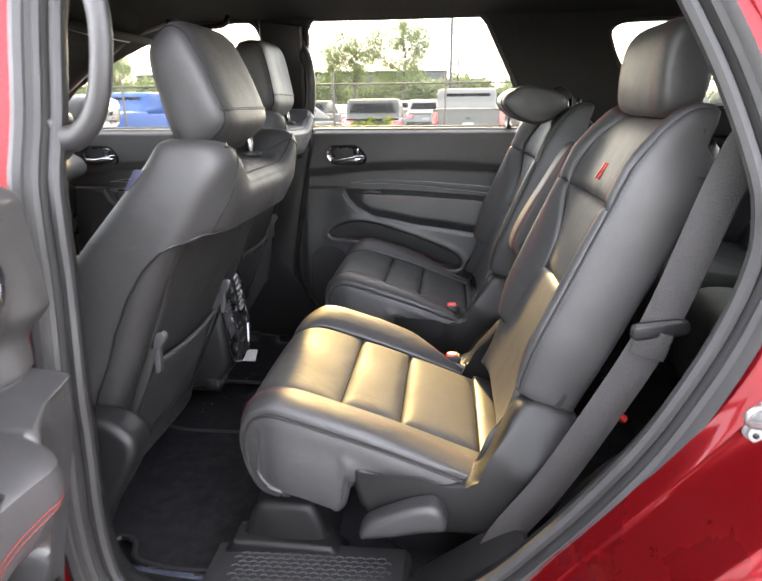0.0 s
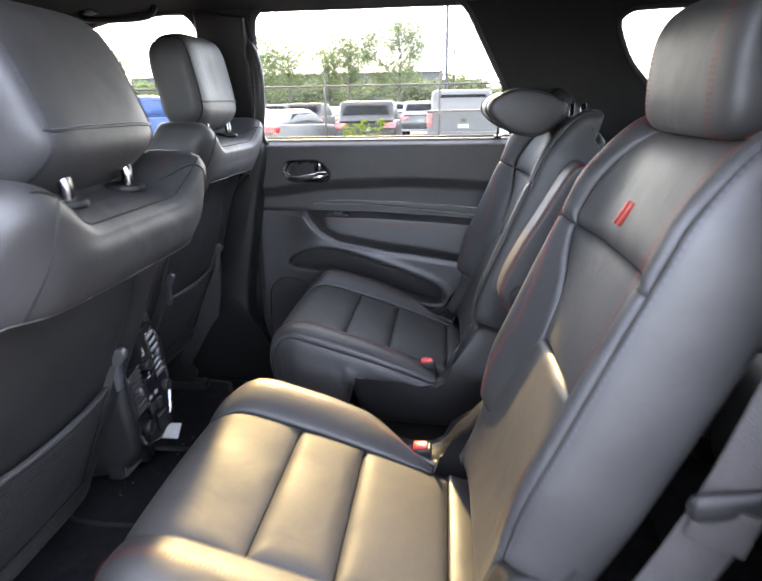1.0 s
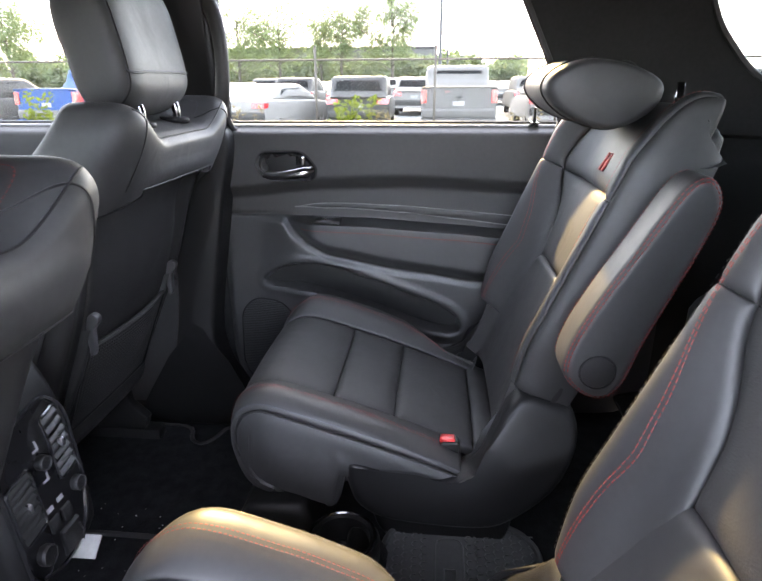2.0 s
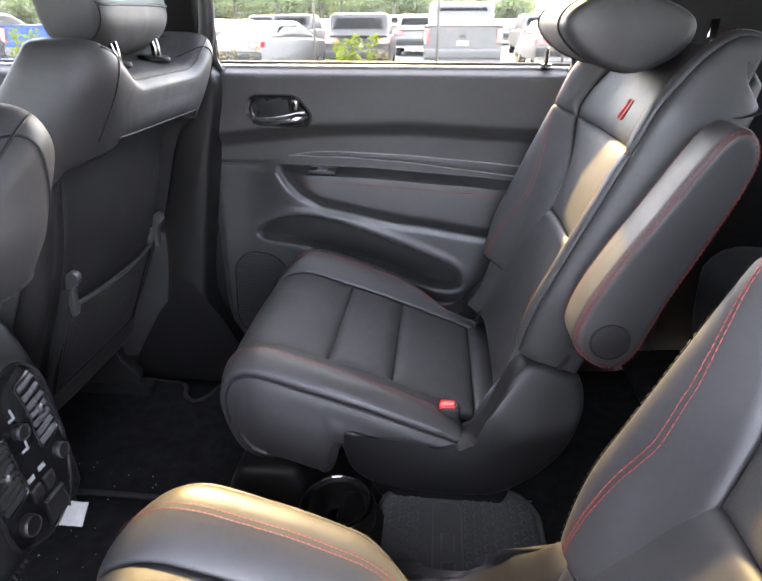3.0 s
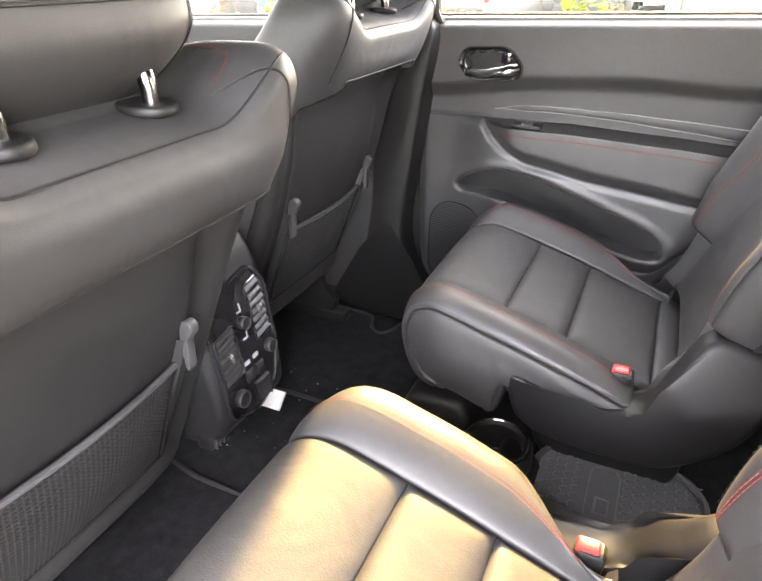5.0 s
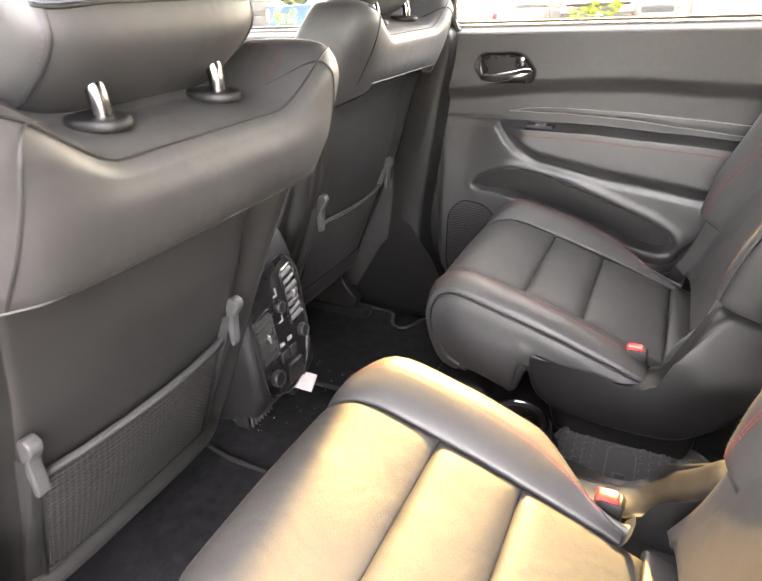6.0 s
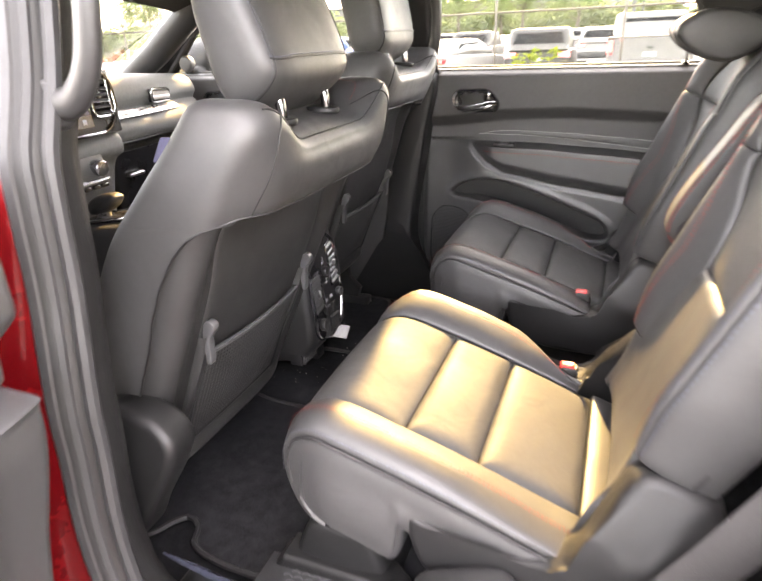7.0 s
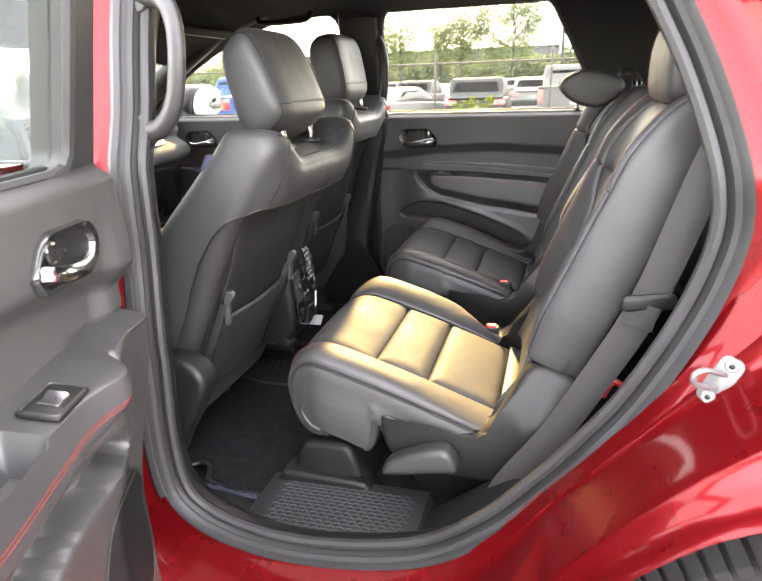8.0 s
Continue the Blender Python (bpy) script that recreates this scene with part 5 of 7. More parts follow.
car_door("door_1", lambda x, h, z: (x, 2.135 - h, z), 0.72, "charcoal rear passenger door panel with chrome trim line, closed", False)
car_door("door_2", lambda x, h, z: (x - 0.95, 2.135 - h, z), 0.50, "charcoal front passenger door panel, closed", False)
HX, HY, DXY, NXY = -0.325, 0.590, (0.262, -0.965), (0.965, 0.262)
car_door("door_3", lambda x, h, z: (HX + DXY[0] * (x + 0.350) + NXY[0] * h, HY + DXY[1] * (x + 0.350) + NXY[1] * h, z + 0.01), 0.62, "open rear door with charcoal panel and red outer skin", True)

# ---- far pillar trims, grab handles, belt anchor ----
tagged(part("trim_pillar_far", slab([(-0.475, 1.275), (-0.315, 1.275), (-0.335, 1.10), (-0.372, 0.90), (-0.392, 0.76), (-0.375, 0.66), (-0.320, 0.575), (-0.290, 0.53), (-0.29, 0.49), (-0.62, 0.49), (-0.60, 0.56), (-0.52, 0.66), (-0.475, 0.90)], 2.058, 2.15, 0.014, 110), PLASTIC), "black plastic lower pillar trim", "pillar trim", kind="structure")
tagged(part("trim_pillar_far_upper", slab([(-0.470, 1.27), (-0.325, 1.27), (-0.302, 1.60), (-0.44, 1.62)], 2.065, 2.10, 0.010, rounded=False), PLASTIC), "dark upper pillar trim", "pillar trim", kind="structure")
up = bpy.data.objects["trim_pillar_far_upper"]
for v in up.data.vertices:
    v.co.y += lean(v.co.x, v.co.z)


def grab_handle(pts, r, label):
    h = thing("grab_handle", pts[0], label, "grab handle", "pillar grab handles")
    part("grip", tube(spline(pts, 30), lambda u: r * (1.15 - 0.25 * math.sin(math.pi * u)), 12, flat=0.75, up=(0, 1, 0)), GREY_PLASTIC, h)
    for p in (pts[0], pts[-1]):
        v = Vector(p)
        part("mount", mapped(slab([(0.02 * math.cos(t), 0.028 * math.sin(t)) for t in [2 * math.pi * k / 16 for k in range(16)]], -0.012, 0.012, 0.005, rounded=False), lambda q: q + v), GREY_PLASTIC, h)
    return h


grab_handle([(-0.342, 0.742, 1.320), (-0.305, 0.736, 1.326), (-0.272, 0.733, 1.362), (-0.256, 0.736, 1.43), (-0.262, 0.748, 1.49), (-0.290, 0.762, 1.522), (-0.335, 0.776, 1.53)], 0.0165, "thick grey plastic grab handle on the near pillar")
grab_handle([(-0.335, 2.05, 1.285), (-0.295, 2.012, 1.335), (-0.282, 2.00, 1.43), (-0.292, 2.005, 1.50), (-0.318, 2.015, 1.545)], 0.017, "thick black plastic grab handle on the far pillar")
anchor = thing("belt_anchor", (0.54, 1.99, 1.36), "black plastic belt guide cover on the rear pillar", "belt guide")
part("cover", slab([(0.495, 1.385), (0.515, 1.408), (0.545, 1.398), (0.575, 1.36), (0.572, 1.325), (0.55, 1.32), (0.52, 1.35)], 1.955, 2.065, 0.016), PLASTIC, anchor)

# ---- floor mats, tread, storage tray ----


def floor_mat(outline, z, label, m=CARPET, t=0.010):
    ob = thing("floor_mat", (outline[0][0], outline[0][1], z), label, "floor mat", "floor mats")
    loop = even(spline(outline, 160, True), 120, True)
    n = 120
    pts = [(p.x, p.y, z) for p in loop] + [(p.x, p.y, z + t) for p in loop]
    part("mat", (pts, [list(range(n)), list(range(2 * n - 1, n - 1, -1))] + [[i, (i + 1) % n, (i + 1) % n + n, i + n] for i in range(n)]), m, ob)
    part("edging", tube([(p.x, p.y, z + t * 0.9) for p in loop], 0.006, 6, True), EDGING, ob, "black bound edge")
    return ob


floor_mat([(-0.80, 0.80), (-0.62, 0.85), (-0.53, 0.86), (-0.505, 0.90), (-0.48, 0.925), (-0.445, 0.91), (-0.425, 0.87), (-0.36, 0.852), (-0.27, 0.850), (-0.215, 0.865), (-0.195, 0.90), (-0.185, 1.0), (-0.19, 1.20), (-0.20, 1.31), (-0.24, 1.335), (-0.50, 1.335), (-0.80, 1.33)], 0.492, "black carpet floor mat with bound edge behind the front seat")
floor_mat([(-0.80, 2.03), (-0.56, 2.03), (-0.47, 2.02), (-0.445, 1.97), (-0.41, 1.95), (-0.385, 1.98), (-0.36, 2.03), (-0.25, 2.035), (-0.20, 2.02), (-0.185, 1.95), (-0.185, 1.70), (-0.20, 1.65), (-0.25, 1.635), (-0.50, 1.635), (-0.80, 1.64)], 0.492, "black carpet floor mat on the far side")

for y0, y1, q in ((0.838, 1.25, 1), (1.56, 1.972, -1)):
    b = thing("seat_riser", (-0.1, (y0 + y1) / 2, 0.48), "black plastic riser box below the seat cushion", "riser")
    part("box", slab([(-0.200, 0.48), (-0.195, 0.560), (-0.185, 0.600), (-0.165, 0.648), (-0.145, 0.662), (-0.065, 0.664), (-0.045, 0.645), (-0.030, 0.60), (-0.022, 0.56), (-0.02, 0.48)], y0 + 0.02 if q > 0 else y0, y1 if q > 0 else y1 - 0.02, 0.018), PLASTIC, b)
    yf, yg = (y0, y0 + 0.06) if q > 0 else (y1 - 0.06, y1)
    part("foot_lip", slab([(-0.212, 0.545), (-0.205, 0.583), (-0.19, 0.590), (-0.03, 0.590), (-0.012, 0.583), (-0.006, 0.545)], yf, yg, 0.010), PLASTIC, b, "rounded lip at the foot of the box")
TRAY = mat("tray_rubber", (0.07, 0.072, 0.075), 0.5, grain=0.4, grain_scale=500)
# Paler copy of the tray rubber: light on the relief put into the colour.
TRAY_RIDGE = mat("tray_ridge_lit", (0.11, 0.112, 0.115), 0.45)
TREAD = mat("tread_rubber", (0.016, 0.0165, 0.0175), 0.5, grain=0.4, grain_scale=500)
# The tread's ridges likewise carry their catch of light as a paler colour.
TREAD_RIDGE = mat("tread_ridge_lit", (0.05, 0.05, 0.052), 0.45, grain=0.3, grain_scale=500)
tread = thing("tread_plate", (0.0, 0.76, 0.55), "black rubber tread plate with raised hexagon pattern on the sill", "tread plate")
part("plate", slab([(-0.225, 0.545), (-0.20, 0.566), (0.085, 0.576), (0.118, 0.574), (0.125, 0.55), (0.0, 0.535)], 0.688, 0.868, 0.005), TREAD, tread)


def wave_rows(x0, x1, y0, y1, z, step, rise, tilt=0.0):
    """Rows of short raised arcs, as on a moulded rubber tread."""
    geos = []
    r = 0
    y = y0
    while y < y1:
        x = x0 + (step * 0.5 if r % 2 else 0)
        while x < x1:
            pts = [(x + step * 0.42 * u, y + step * 0.20 * (1 - u * u) - 0.0, z + tilt * (x + step * 0.42 * u - x0)) for u in (-1, -0.55, 0, 0.55, 1)]
            geos.append(tube(pts, rise, 4))
            x += step
        y += step * 0.52
        r += 1
    return join(*geos)


ob = part("tread_pattern", wave_rows(-0.185, 0.095, 0.702, 0.835, 0.5685, 0.0195, 0.0013, 0.035), TREAD_RIDGE, tread, "raised wave ridges")
ob["kind"] = "stuff"
tray = thing("storage_tray", (0.22, YC, 0.56), "black rubber storage tray between the second-row seats", "storage tray")
tl = round_poly([(0.075, 1.20), (0.09, 1.60), (0.13, 1.655), (0.33, 1.645), (0.37, 1.60), (0.365, 1.20)], 0.03)
pts = [(x, y, 0.568) for x, y in tl] + [(x, y, 0.556) for x, y in tl]
n = len(tl)
part("liner", (pts, [list(range(n)), list(range(2 * n - 1, n - 1, -1))] + [[i, (i + 1) % n, (i + 1) % n + n, i + n] for i in range(n)]), TRAY, tray)
part("rim", tube([(x, y, 0.572) for x, y in even(tl, 120, True)], 0.006, 6, True), TRAY, tray)
hexes = []
for i in range(17):
    for j in range(22):
        x, y = 0.098 + i * 0.0165, 1.24 + j * 0.019 + (0.0095 if i % 2 else 0)
        if 0.175 < x < 0.245 or y > 1.63:
            continue
        hexes.append(tube([(x + 0.0075 * math.cos(a), y + 0.0075 * math.sin(a), 0.5695) for a in [math.pi / 3 * k + math.pi / 3 for k in range(4)]], 0.0014, 4))
ob = part("hexagon_relief", join(*hexes), TRAY_RIDGE, tray, "raised half-hexagon ridges")
ob["kind"] = "stuff"
part("name_bar", tube([(x, y, 0.5695) for x, y in even(round_poly([(0.185, 1.22), (0.185, 1.61), (0.235, 1.61), (0.235, 1.22)], 0.02), 60, True)], 0.0015, 5, True), TRAY_RIDGE, tray)
for k in range(5):
    yk = 1.27 + k * 0.058
    part("letter_bar", tube([(0.200, yk, 0.5695), (0.200, yk + 0.034, 0.5695), (0.221, yk + 0.034, 0.5695), (0.221, yk, 0.5695)], 0.0022, 5, True), TRAY_RIDGE, tray)
cup = thing("cup_holder", (0.022, 1.54, 0.55), "round black cup holder standing on the floor between the seats", "cup holder")
CUPX, CUPY = 0.022, 1.535


def turned(prof_rz, cx, cy, n=40):
    """A shape turned about an upright axis from (radius, height) pairs."""
    return rings([[(cx + r * math.cos(a), cy + r * math.sin(a), z) for a in [2 * math.pi * k / n for k in range(n)]] for r, z in prof_rz], True, True)


part("shell", turned([(0.064, 0.545), (0.066, 0.600), (0.066, 0.620), (0.062, 0.628), (0.055, 0.630), (0.049, 0.626), (0.047, 0.600), (0.044, 0.565), (0.002, 0.563)], CUPX, CUPY), PLASTIC, cup)
part("rim", tube([(CUPX + 0.0575 * math.cos(a), CUPY + 0.0575 * math.sin(a), 0.6305) for a in [2 * math.pi * k / 40 for k in range(40)]], 0.0028, 6, True), GLOSS, cup, "gloss rim")
part("insert", turned([(0.034, 0.566), (0.033, 0.585), (0.028, 0.598), (0.018, 0.604), (0.004, 0.606)], CUPX, CUPY), GLOSS, cup, "gloss black domed insert")
part("neck", slab([(0.03, 0.545), (0.03, 0.612), (0.07, 0.606), (0.095, 0.575), (0.10, 0.545)], 1.49, 1.58, 0.01), PLASTIC, cup)

# Added bluish strip: the sunlit streak on the sill plate, put into colour.
GLINT = mat("sill_glint_tint", (0.035, 0.040, 0.055), 0.16, spec=0.6, vary=0.3, vary_scale=30)
film = thing("sill_glint", (-0.31, 0.785, 0.55), "thin crumpled bluish strip standing for the sunlit streak on the sill plate", "film")
rng = random.Random(8)
rows = []
for k in range(34):
    u = k / 33
    cx, cy = lerp(-0.425, -0.195, u), lerp(0.800, 0.780, u)
    w = 0.007 * math.sin(math.pi * (0.12 + 0.80 * u))
    rows.append([(cx + rng.uniform(-0.002, 0.002), cy + w * v, 0.5535 + rng.uniform(0.0, 0.005) * (1 - v * v)) for v in (-1, -0.5, 0, 0.5, 1)])
sheet = rings(rows, False, False)
part("sheet", join(sheet, mapped(sheet, lambda p: p - Vector((0, 0, 0.0006)))), GLINT, film)

# crumbs on the carpet
rng = random.Random(4)
bits = []
for _ in range(50):
    x, y = rng.uniform(-0.66, -0.36), rng.uniform(1.40, 1.72)
    s = rng.uniform(0.0008, 0.0022)
    z = 0.486 + 0.02 * smooth(0.16, 0.05, abs(y - YC)) if 1.335 < y < 1.635 else 0.503
    bits.append(([(x - s, y, z), (x, y - s, z), (x + s, y, z), (x, y + s * 0.7, z), (x, y, z + s)], [[0, 1, 4], [1, 2, 4], [2, 3, 4], [3, 0, 4], [3, 2, 1, 0]]))
tagged(part("crumbs", join(*bits), PAPER), "pale crumbs scattered on the carpet", "crumbs", kind="stuff")

# ---- centre console, seen from behind ----
con = thing("centre_console", (-0.6, YC, 0.5), "black centre console with rear air vents and sockets", "console")
prof_c = [(-0.500, 0.650), (-0.410, 0.670), (-0.374, 0.70), (-0.362, 0.74), (-0.377, 0.90), (-0.40, 0.98), (-0.43, 1.015), (-0.50, 1.02), (-0.75, 0.98), (-1.15, 0.925), (-1.25, 0.80), (-1.25, 0.47), (-0.74, 0.47), (-0.70, 0.60)]
part("body", slab(prof_c, 1.285, 1.462, 0.022, 110), TRIM_BLACK, con)


def on_con(y, v, d=0.0):
    """A point on the console's rear face; v is the height."""
    x = tab([(0.62, -0.375), (0.74, -0.362), (0.90, -0.377), (0.98, -0.40)], v)
    return Vector((x + d, y, v))


fr = round_poly([(1.298, 0.735), (1.298, 0.905), (1.315, 0.940), (1.425, 0.955), (1.446, 0.93), (1.443, 0.80), (1.420, 0.735), (1.37, 0.705)], 0.02)
vp = part("vent_panel", ([on_con(y, z, 0.004) for y, z in fr] + [on_con(y, z, -0.01) for y, z in fr], [list(range(len(fr)))] + [[i, (i + 1) % len(fr), (i + 1) % len(fr) + len(fr), i + len(fr)] for i in range(len(fr))]), PANEL_BLACK, con, "gloss black rear control panel")
part("panel_rim", tube([on_con(y, z, 0.004) for y, z in even(fr, 80, True)], 0.004, 6, True), GLOSS, con)
def con_vent(ya, yb, za, zb, n, slat, lean_z):
    ring = [on_con(y, z, 0.006) for y, z in even(round_poly([(ya, za), (yb, za + lean_z), (yb, zb + lean_z), (ya, zb)], 0.008), 48, True)]
    v = part("vent", tube(ring, 0.0025, 6, True), GLOSS, vp, "air vent with slats")
    for k in range(n):
        z = lerp(za + 0.008, zb - 0.008, k / (n - 1))
        part("louvre", ribbon([on_con(ya + 0.003, z, 0.006), on_con((ya + yb) / 2, z + lean_z / 2, 0.007), on_con(yb - 0.003, z + lean_z, 0.006)], (0.8, 0, 0.6), 0.008, 0.0016), slat, v)
    part("vent_tab", mapped(box(-0.003, 0.005, -0.004, 0.004, -0.008, 0.008, 0.002), lambda p: on_con((ya + yb) / 2 + p.y, (za + zb + lean_z) / 2 + p.z, 0.009 + p.x)), SATIN, v)


# Same vents twice: first slats dark as in shade, second pale as lit.
con_vent(1.303, 1.350, 0.790, 0.880, 8, PLASTIC, 0.006)
con_vent(1.397, 1.437, 0.830, 0.930, 7, LIT_SLAT, 0.006)
for y, z, w, h in ((1.372, 0.898, 0.006, 0.002), (1.376, 0.905, 0.002, 0.006), (1.378, 0.852, 0.002, 0.007), (1.373, 0.848, 0.006, 0.002), (1.362, 0.807, 0.007, 0.004), (1.385, 0.809, 0.007, 0.004)):
    part("icon", mapped(box(-0.0006, 0.0006, -w, w, -h, h, 0.0003), lambda p: on_con(y + p.y, z + p.z, 0.0052)), ICON, vp)
for y, z, r in ((1.375, 0.877, 0.011), (1.424, 0.806, 0.012), (1.330, 0.758, 0.015)):
    dial = part("dial", mapped(slab([(r * math.cos(t), r * math.sin(t)) for t in [2 * math.pi * k / 20 for k in range(20)]], 0.0, 0.012, 0.003, rounded=False), lambda p: on_con(y + p.x, z + p.z, 0.001 + p.y)), PLASTIC, vp)
    part("dial_ring", tube([on_con(y + r * 0.9 * math.cos(t), z + r * 0.9 * math.sin(t), 0.0135) for t in [2 * math.pi * k / 20 for k in range(20)]], 0.0012, 5, True), GREY_PLASTIC, dial)
for y in (1.362, 1.388):
    part("socket", mapped(box(-0.003, 0.003, -0.010, 0.010, -0.011, 0.011, 0.002), lambda p: on_con(y + p.y, 0.783 + p.z, 0.006 + p.x)), PLASTIC, vp)
part("outlet_flap", mapped(box(-0.004, 0.005, -0.020, 0.020, -0.022, 0.022, 0.003), lambda p: on_con(1.385 + p.y, 0.742 + p.z, 0.005 + p.x)), PLASTIC, vp)
outlet = part("heater_outlet", mapped(box(-0.030, 0.004, -0.034, 0.034, -0.016, 0.016, 0.004), lambda p: Vector((-0.405 + p.x, 1.318 + p.y, 0.676 + p.z))), PLASTIC, con, "black heater outlet")
for k in range(7):
    part("louvre", mapped(box(-0.002, 0.007, -0.0014, 0.0014, -0.012, 0.012, 0.0006), lambda p: Vector((-0.402 + p.x, 1.291 + 0.009 * k + p.y, 0.676 + p.z))), HOOK, outlet)
tagp = thing("paper_tag", (-0.34, 1.41, 0.72), "small white plastic tag hanging from the console sockets", "tag")
part("tag", mapped(box(-0.022, 0.022, -0.002, 0.002, -0.017, 0.017, 0.001), lambda p: Matrix.Rotation(radians(-50), 3, "X") @ p + Vector((-0.352, 1.398, 0.708))), PAPER, tagp)
part("cord", tube([(-0.357, 1.40, 0.76), (-0.348, 1.40, 0.74), (-0.352, 1.40, 0.722)], 0.0015, 5), VINYL, tagp)
sh = thing("gear_selector", (-1.05, 1.41, 0.92), "black and chrome gear lever on the console", "gear lever")
part("stem", tube([(-1.075, 1.41, 0.915), (-1.06, 1.41, 0.965)], lambda u: 0.022 - 0.006 * u, 12), SATIN, sh)
part("knob", slab([(-1.095, 0.955), (-1.10, 0.985), (-1.065, 1.010), (-1.02, 1.018), (-0.995, 1.008), (-1.01, 0.985), (-1.045, 0.965)], 1.385, 1.435, 0.016), VINYL, sh)
part("plate", slab([(-1.16, 0.926), (-0.90, 0.968), (-0.90, 0.974), (-1.16, 0.934)], 1.345, 1.475, 0.003, rounded=False), PANEL_BLACK, sh)
part("ring", tube([(-1.03 + 0.125 * math.cos(t), 1.41 + 0.070 * math.sin(t), 0.954 + 0.020 * math.cos(t)) for t in [2 * math.pi * k / 40 for k in range(40)]], 0.004, 6, True), CHROME, sh)
part("button_cluster", slab([(-1.09, 0.936), (-1.05, 0.942), (-1.05, 0.950), (-1.09, 0.944)], 1.352, 1.372, 0.002, rounded=False), SATIN, sh)

# ---- dashboard ----
dash = thing("dashboard", (-1.2, YC, 0.9), "dark vinyl dashboard with touch screen and air vents", "dashboard")
dp = [(-1.62, 1.20), (-1.45, 1.265), (-1.25, 1.318), (-1.14, 1.318), (-1.075, 1.30), (-1.055, 1.25), (-1.07, 1.18), (-1.05, 1.15), (-1.05, 1.11), (-1.09, 1.08), (-1.12, 0.98), (-1.16, 0.80), (-1.32, 0.70), (-1.62, 0.75)]
part("pad", slab(dp, 0.77, 1.530, 0.03, 120), DASH_TOP, dash)
pp = [(-1.62, 1.20), (-1.45, 1.27), (-1.29, 1.310), (-1.21, 1.316), (-1.170, 1.302), (-1.152, 1.272), (-1.150, 1.236), (-1.162, 1.210), (-1.150, 1.196), (-1.118, 1.178), (-1.104, 1.152), (-1.116, 1.122), (-1.150, 1.104), (-1.185, 1.085), (-1.215, 0.98), (-1.23, 0.85), (-1.32, 0.72), (-1.62, 0.75)]


def to_door(p):
    """The passenger side falls away towards the door."""
    k = smooth(1.58, 2.06, p.y)
    return p + Vector((-0.055 * k, 0, -0.030 * k * smooth(1.20, 1.30, p.z)))


part("passenger_pad", mapped(slab(pp, 1.525, 2.06, 0.02, 170), to_door), DASH_TOP, dash, "dash pad before the passenger")
part("accent", ribbon([to_door(Vector((-1.135, y, 1.196))) for y in [lerp(1.53, 1.90, k / 24) for k in range(25)]], (0.62, 0, 0.78), 0.030, 0.006), SATIN, dash, "satin silver accent band")
part("fold_line", tube([to_door(Vector((-1.123, y, 1.118))) for y in [lerp(1.54, 2.04, k / 24) for k in range(25)]], 0.0025, 6), TRIM_BLACK, dash)
glove = part("glovebox", mapped(slab([(-1.155, 1.085), (-1.140, 1.088), (-1.165, 0.90), (-1.185, 0.90)], 1.56, 2.02, 0.006, rounded=False), to_door), PANEL_BLACK, dash, "dark glovebox lid")
part("glovebox_latch", box(-1.160, -1.135, 1.60, 1.665, 1.012, 1.024, 0.004), SATIN, glove)
scr = part("screen_housing", slab([(-1.085, 1.160), (-1.038, 1.168), (-1.052, 1.326), (-1.09, 1.332)], 1.130, 1.518, 0.014, rounded=False), PANEL_BLACK, dash, "gloss black centre stack")


def on_scr(y, z, d=0.0015):
    return Vector((-1.0375 - (z - 1.168) * 0.0886 + d, y, z))


part("stack_frame", tube([on_scr(y, z, 0.002) for y, z in even(round_poly([(1.142, 1.172), (1.465, 1.172), (1.508, 1.215), (1.508, 1.290), (1.490, 1.322), (1.142, 1.322)], 0.03, 6), 110, True)], 0.0055, 8, True), CHROME, scr, "bright frame round the screen and vents")
pts = [on_scr(y, z, 0.001) for y, z in ((1.205, 1.190), (1.422, 1.190), (1.422, 1.312), (1.205, 1.312))]
screen = part("screen", (pts + [p - Vector((0.004, 0, 0)) for p in pts], [[0, 1, 2, 3], [7, 6, 5, 4], [0, 4, 5, 1], [1, 5, 6, 2], [2, 6, 7, 3], [3, 7, 4, 0]]), SCREEN, scr, "dark touch screen", smooth=False)
SCR_LILAC = mat("screen_strip", (0.07, 0.065, 0.10), 0.15, coat=0.5)
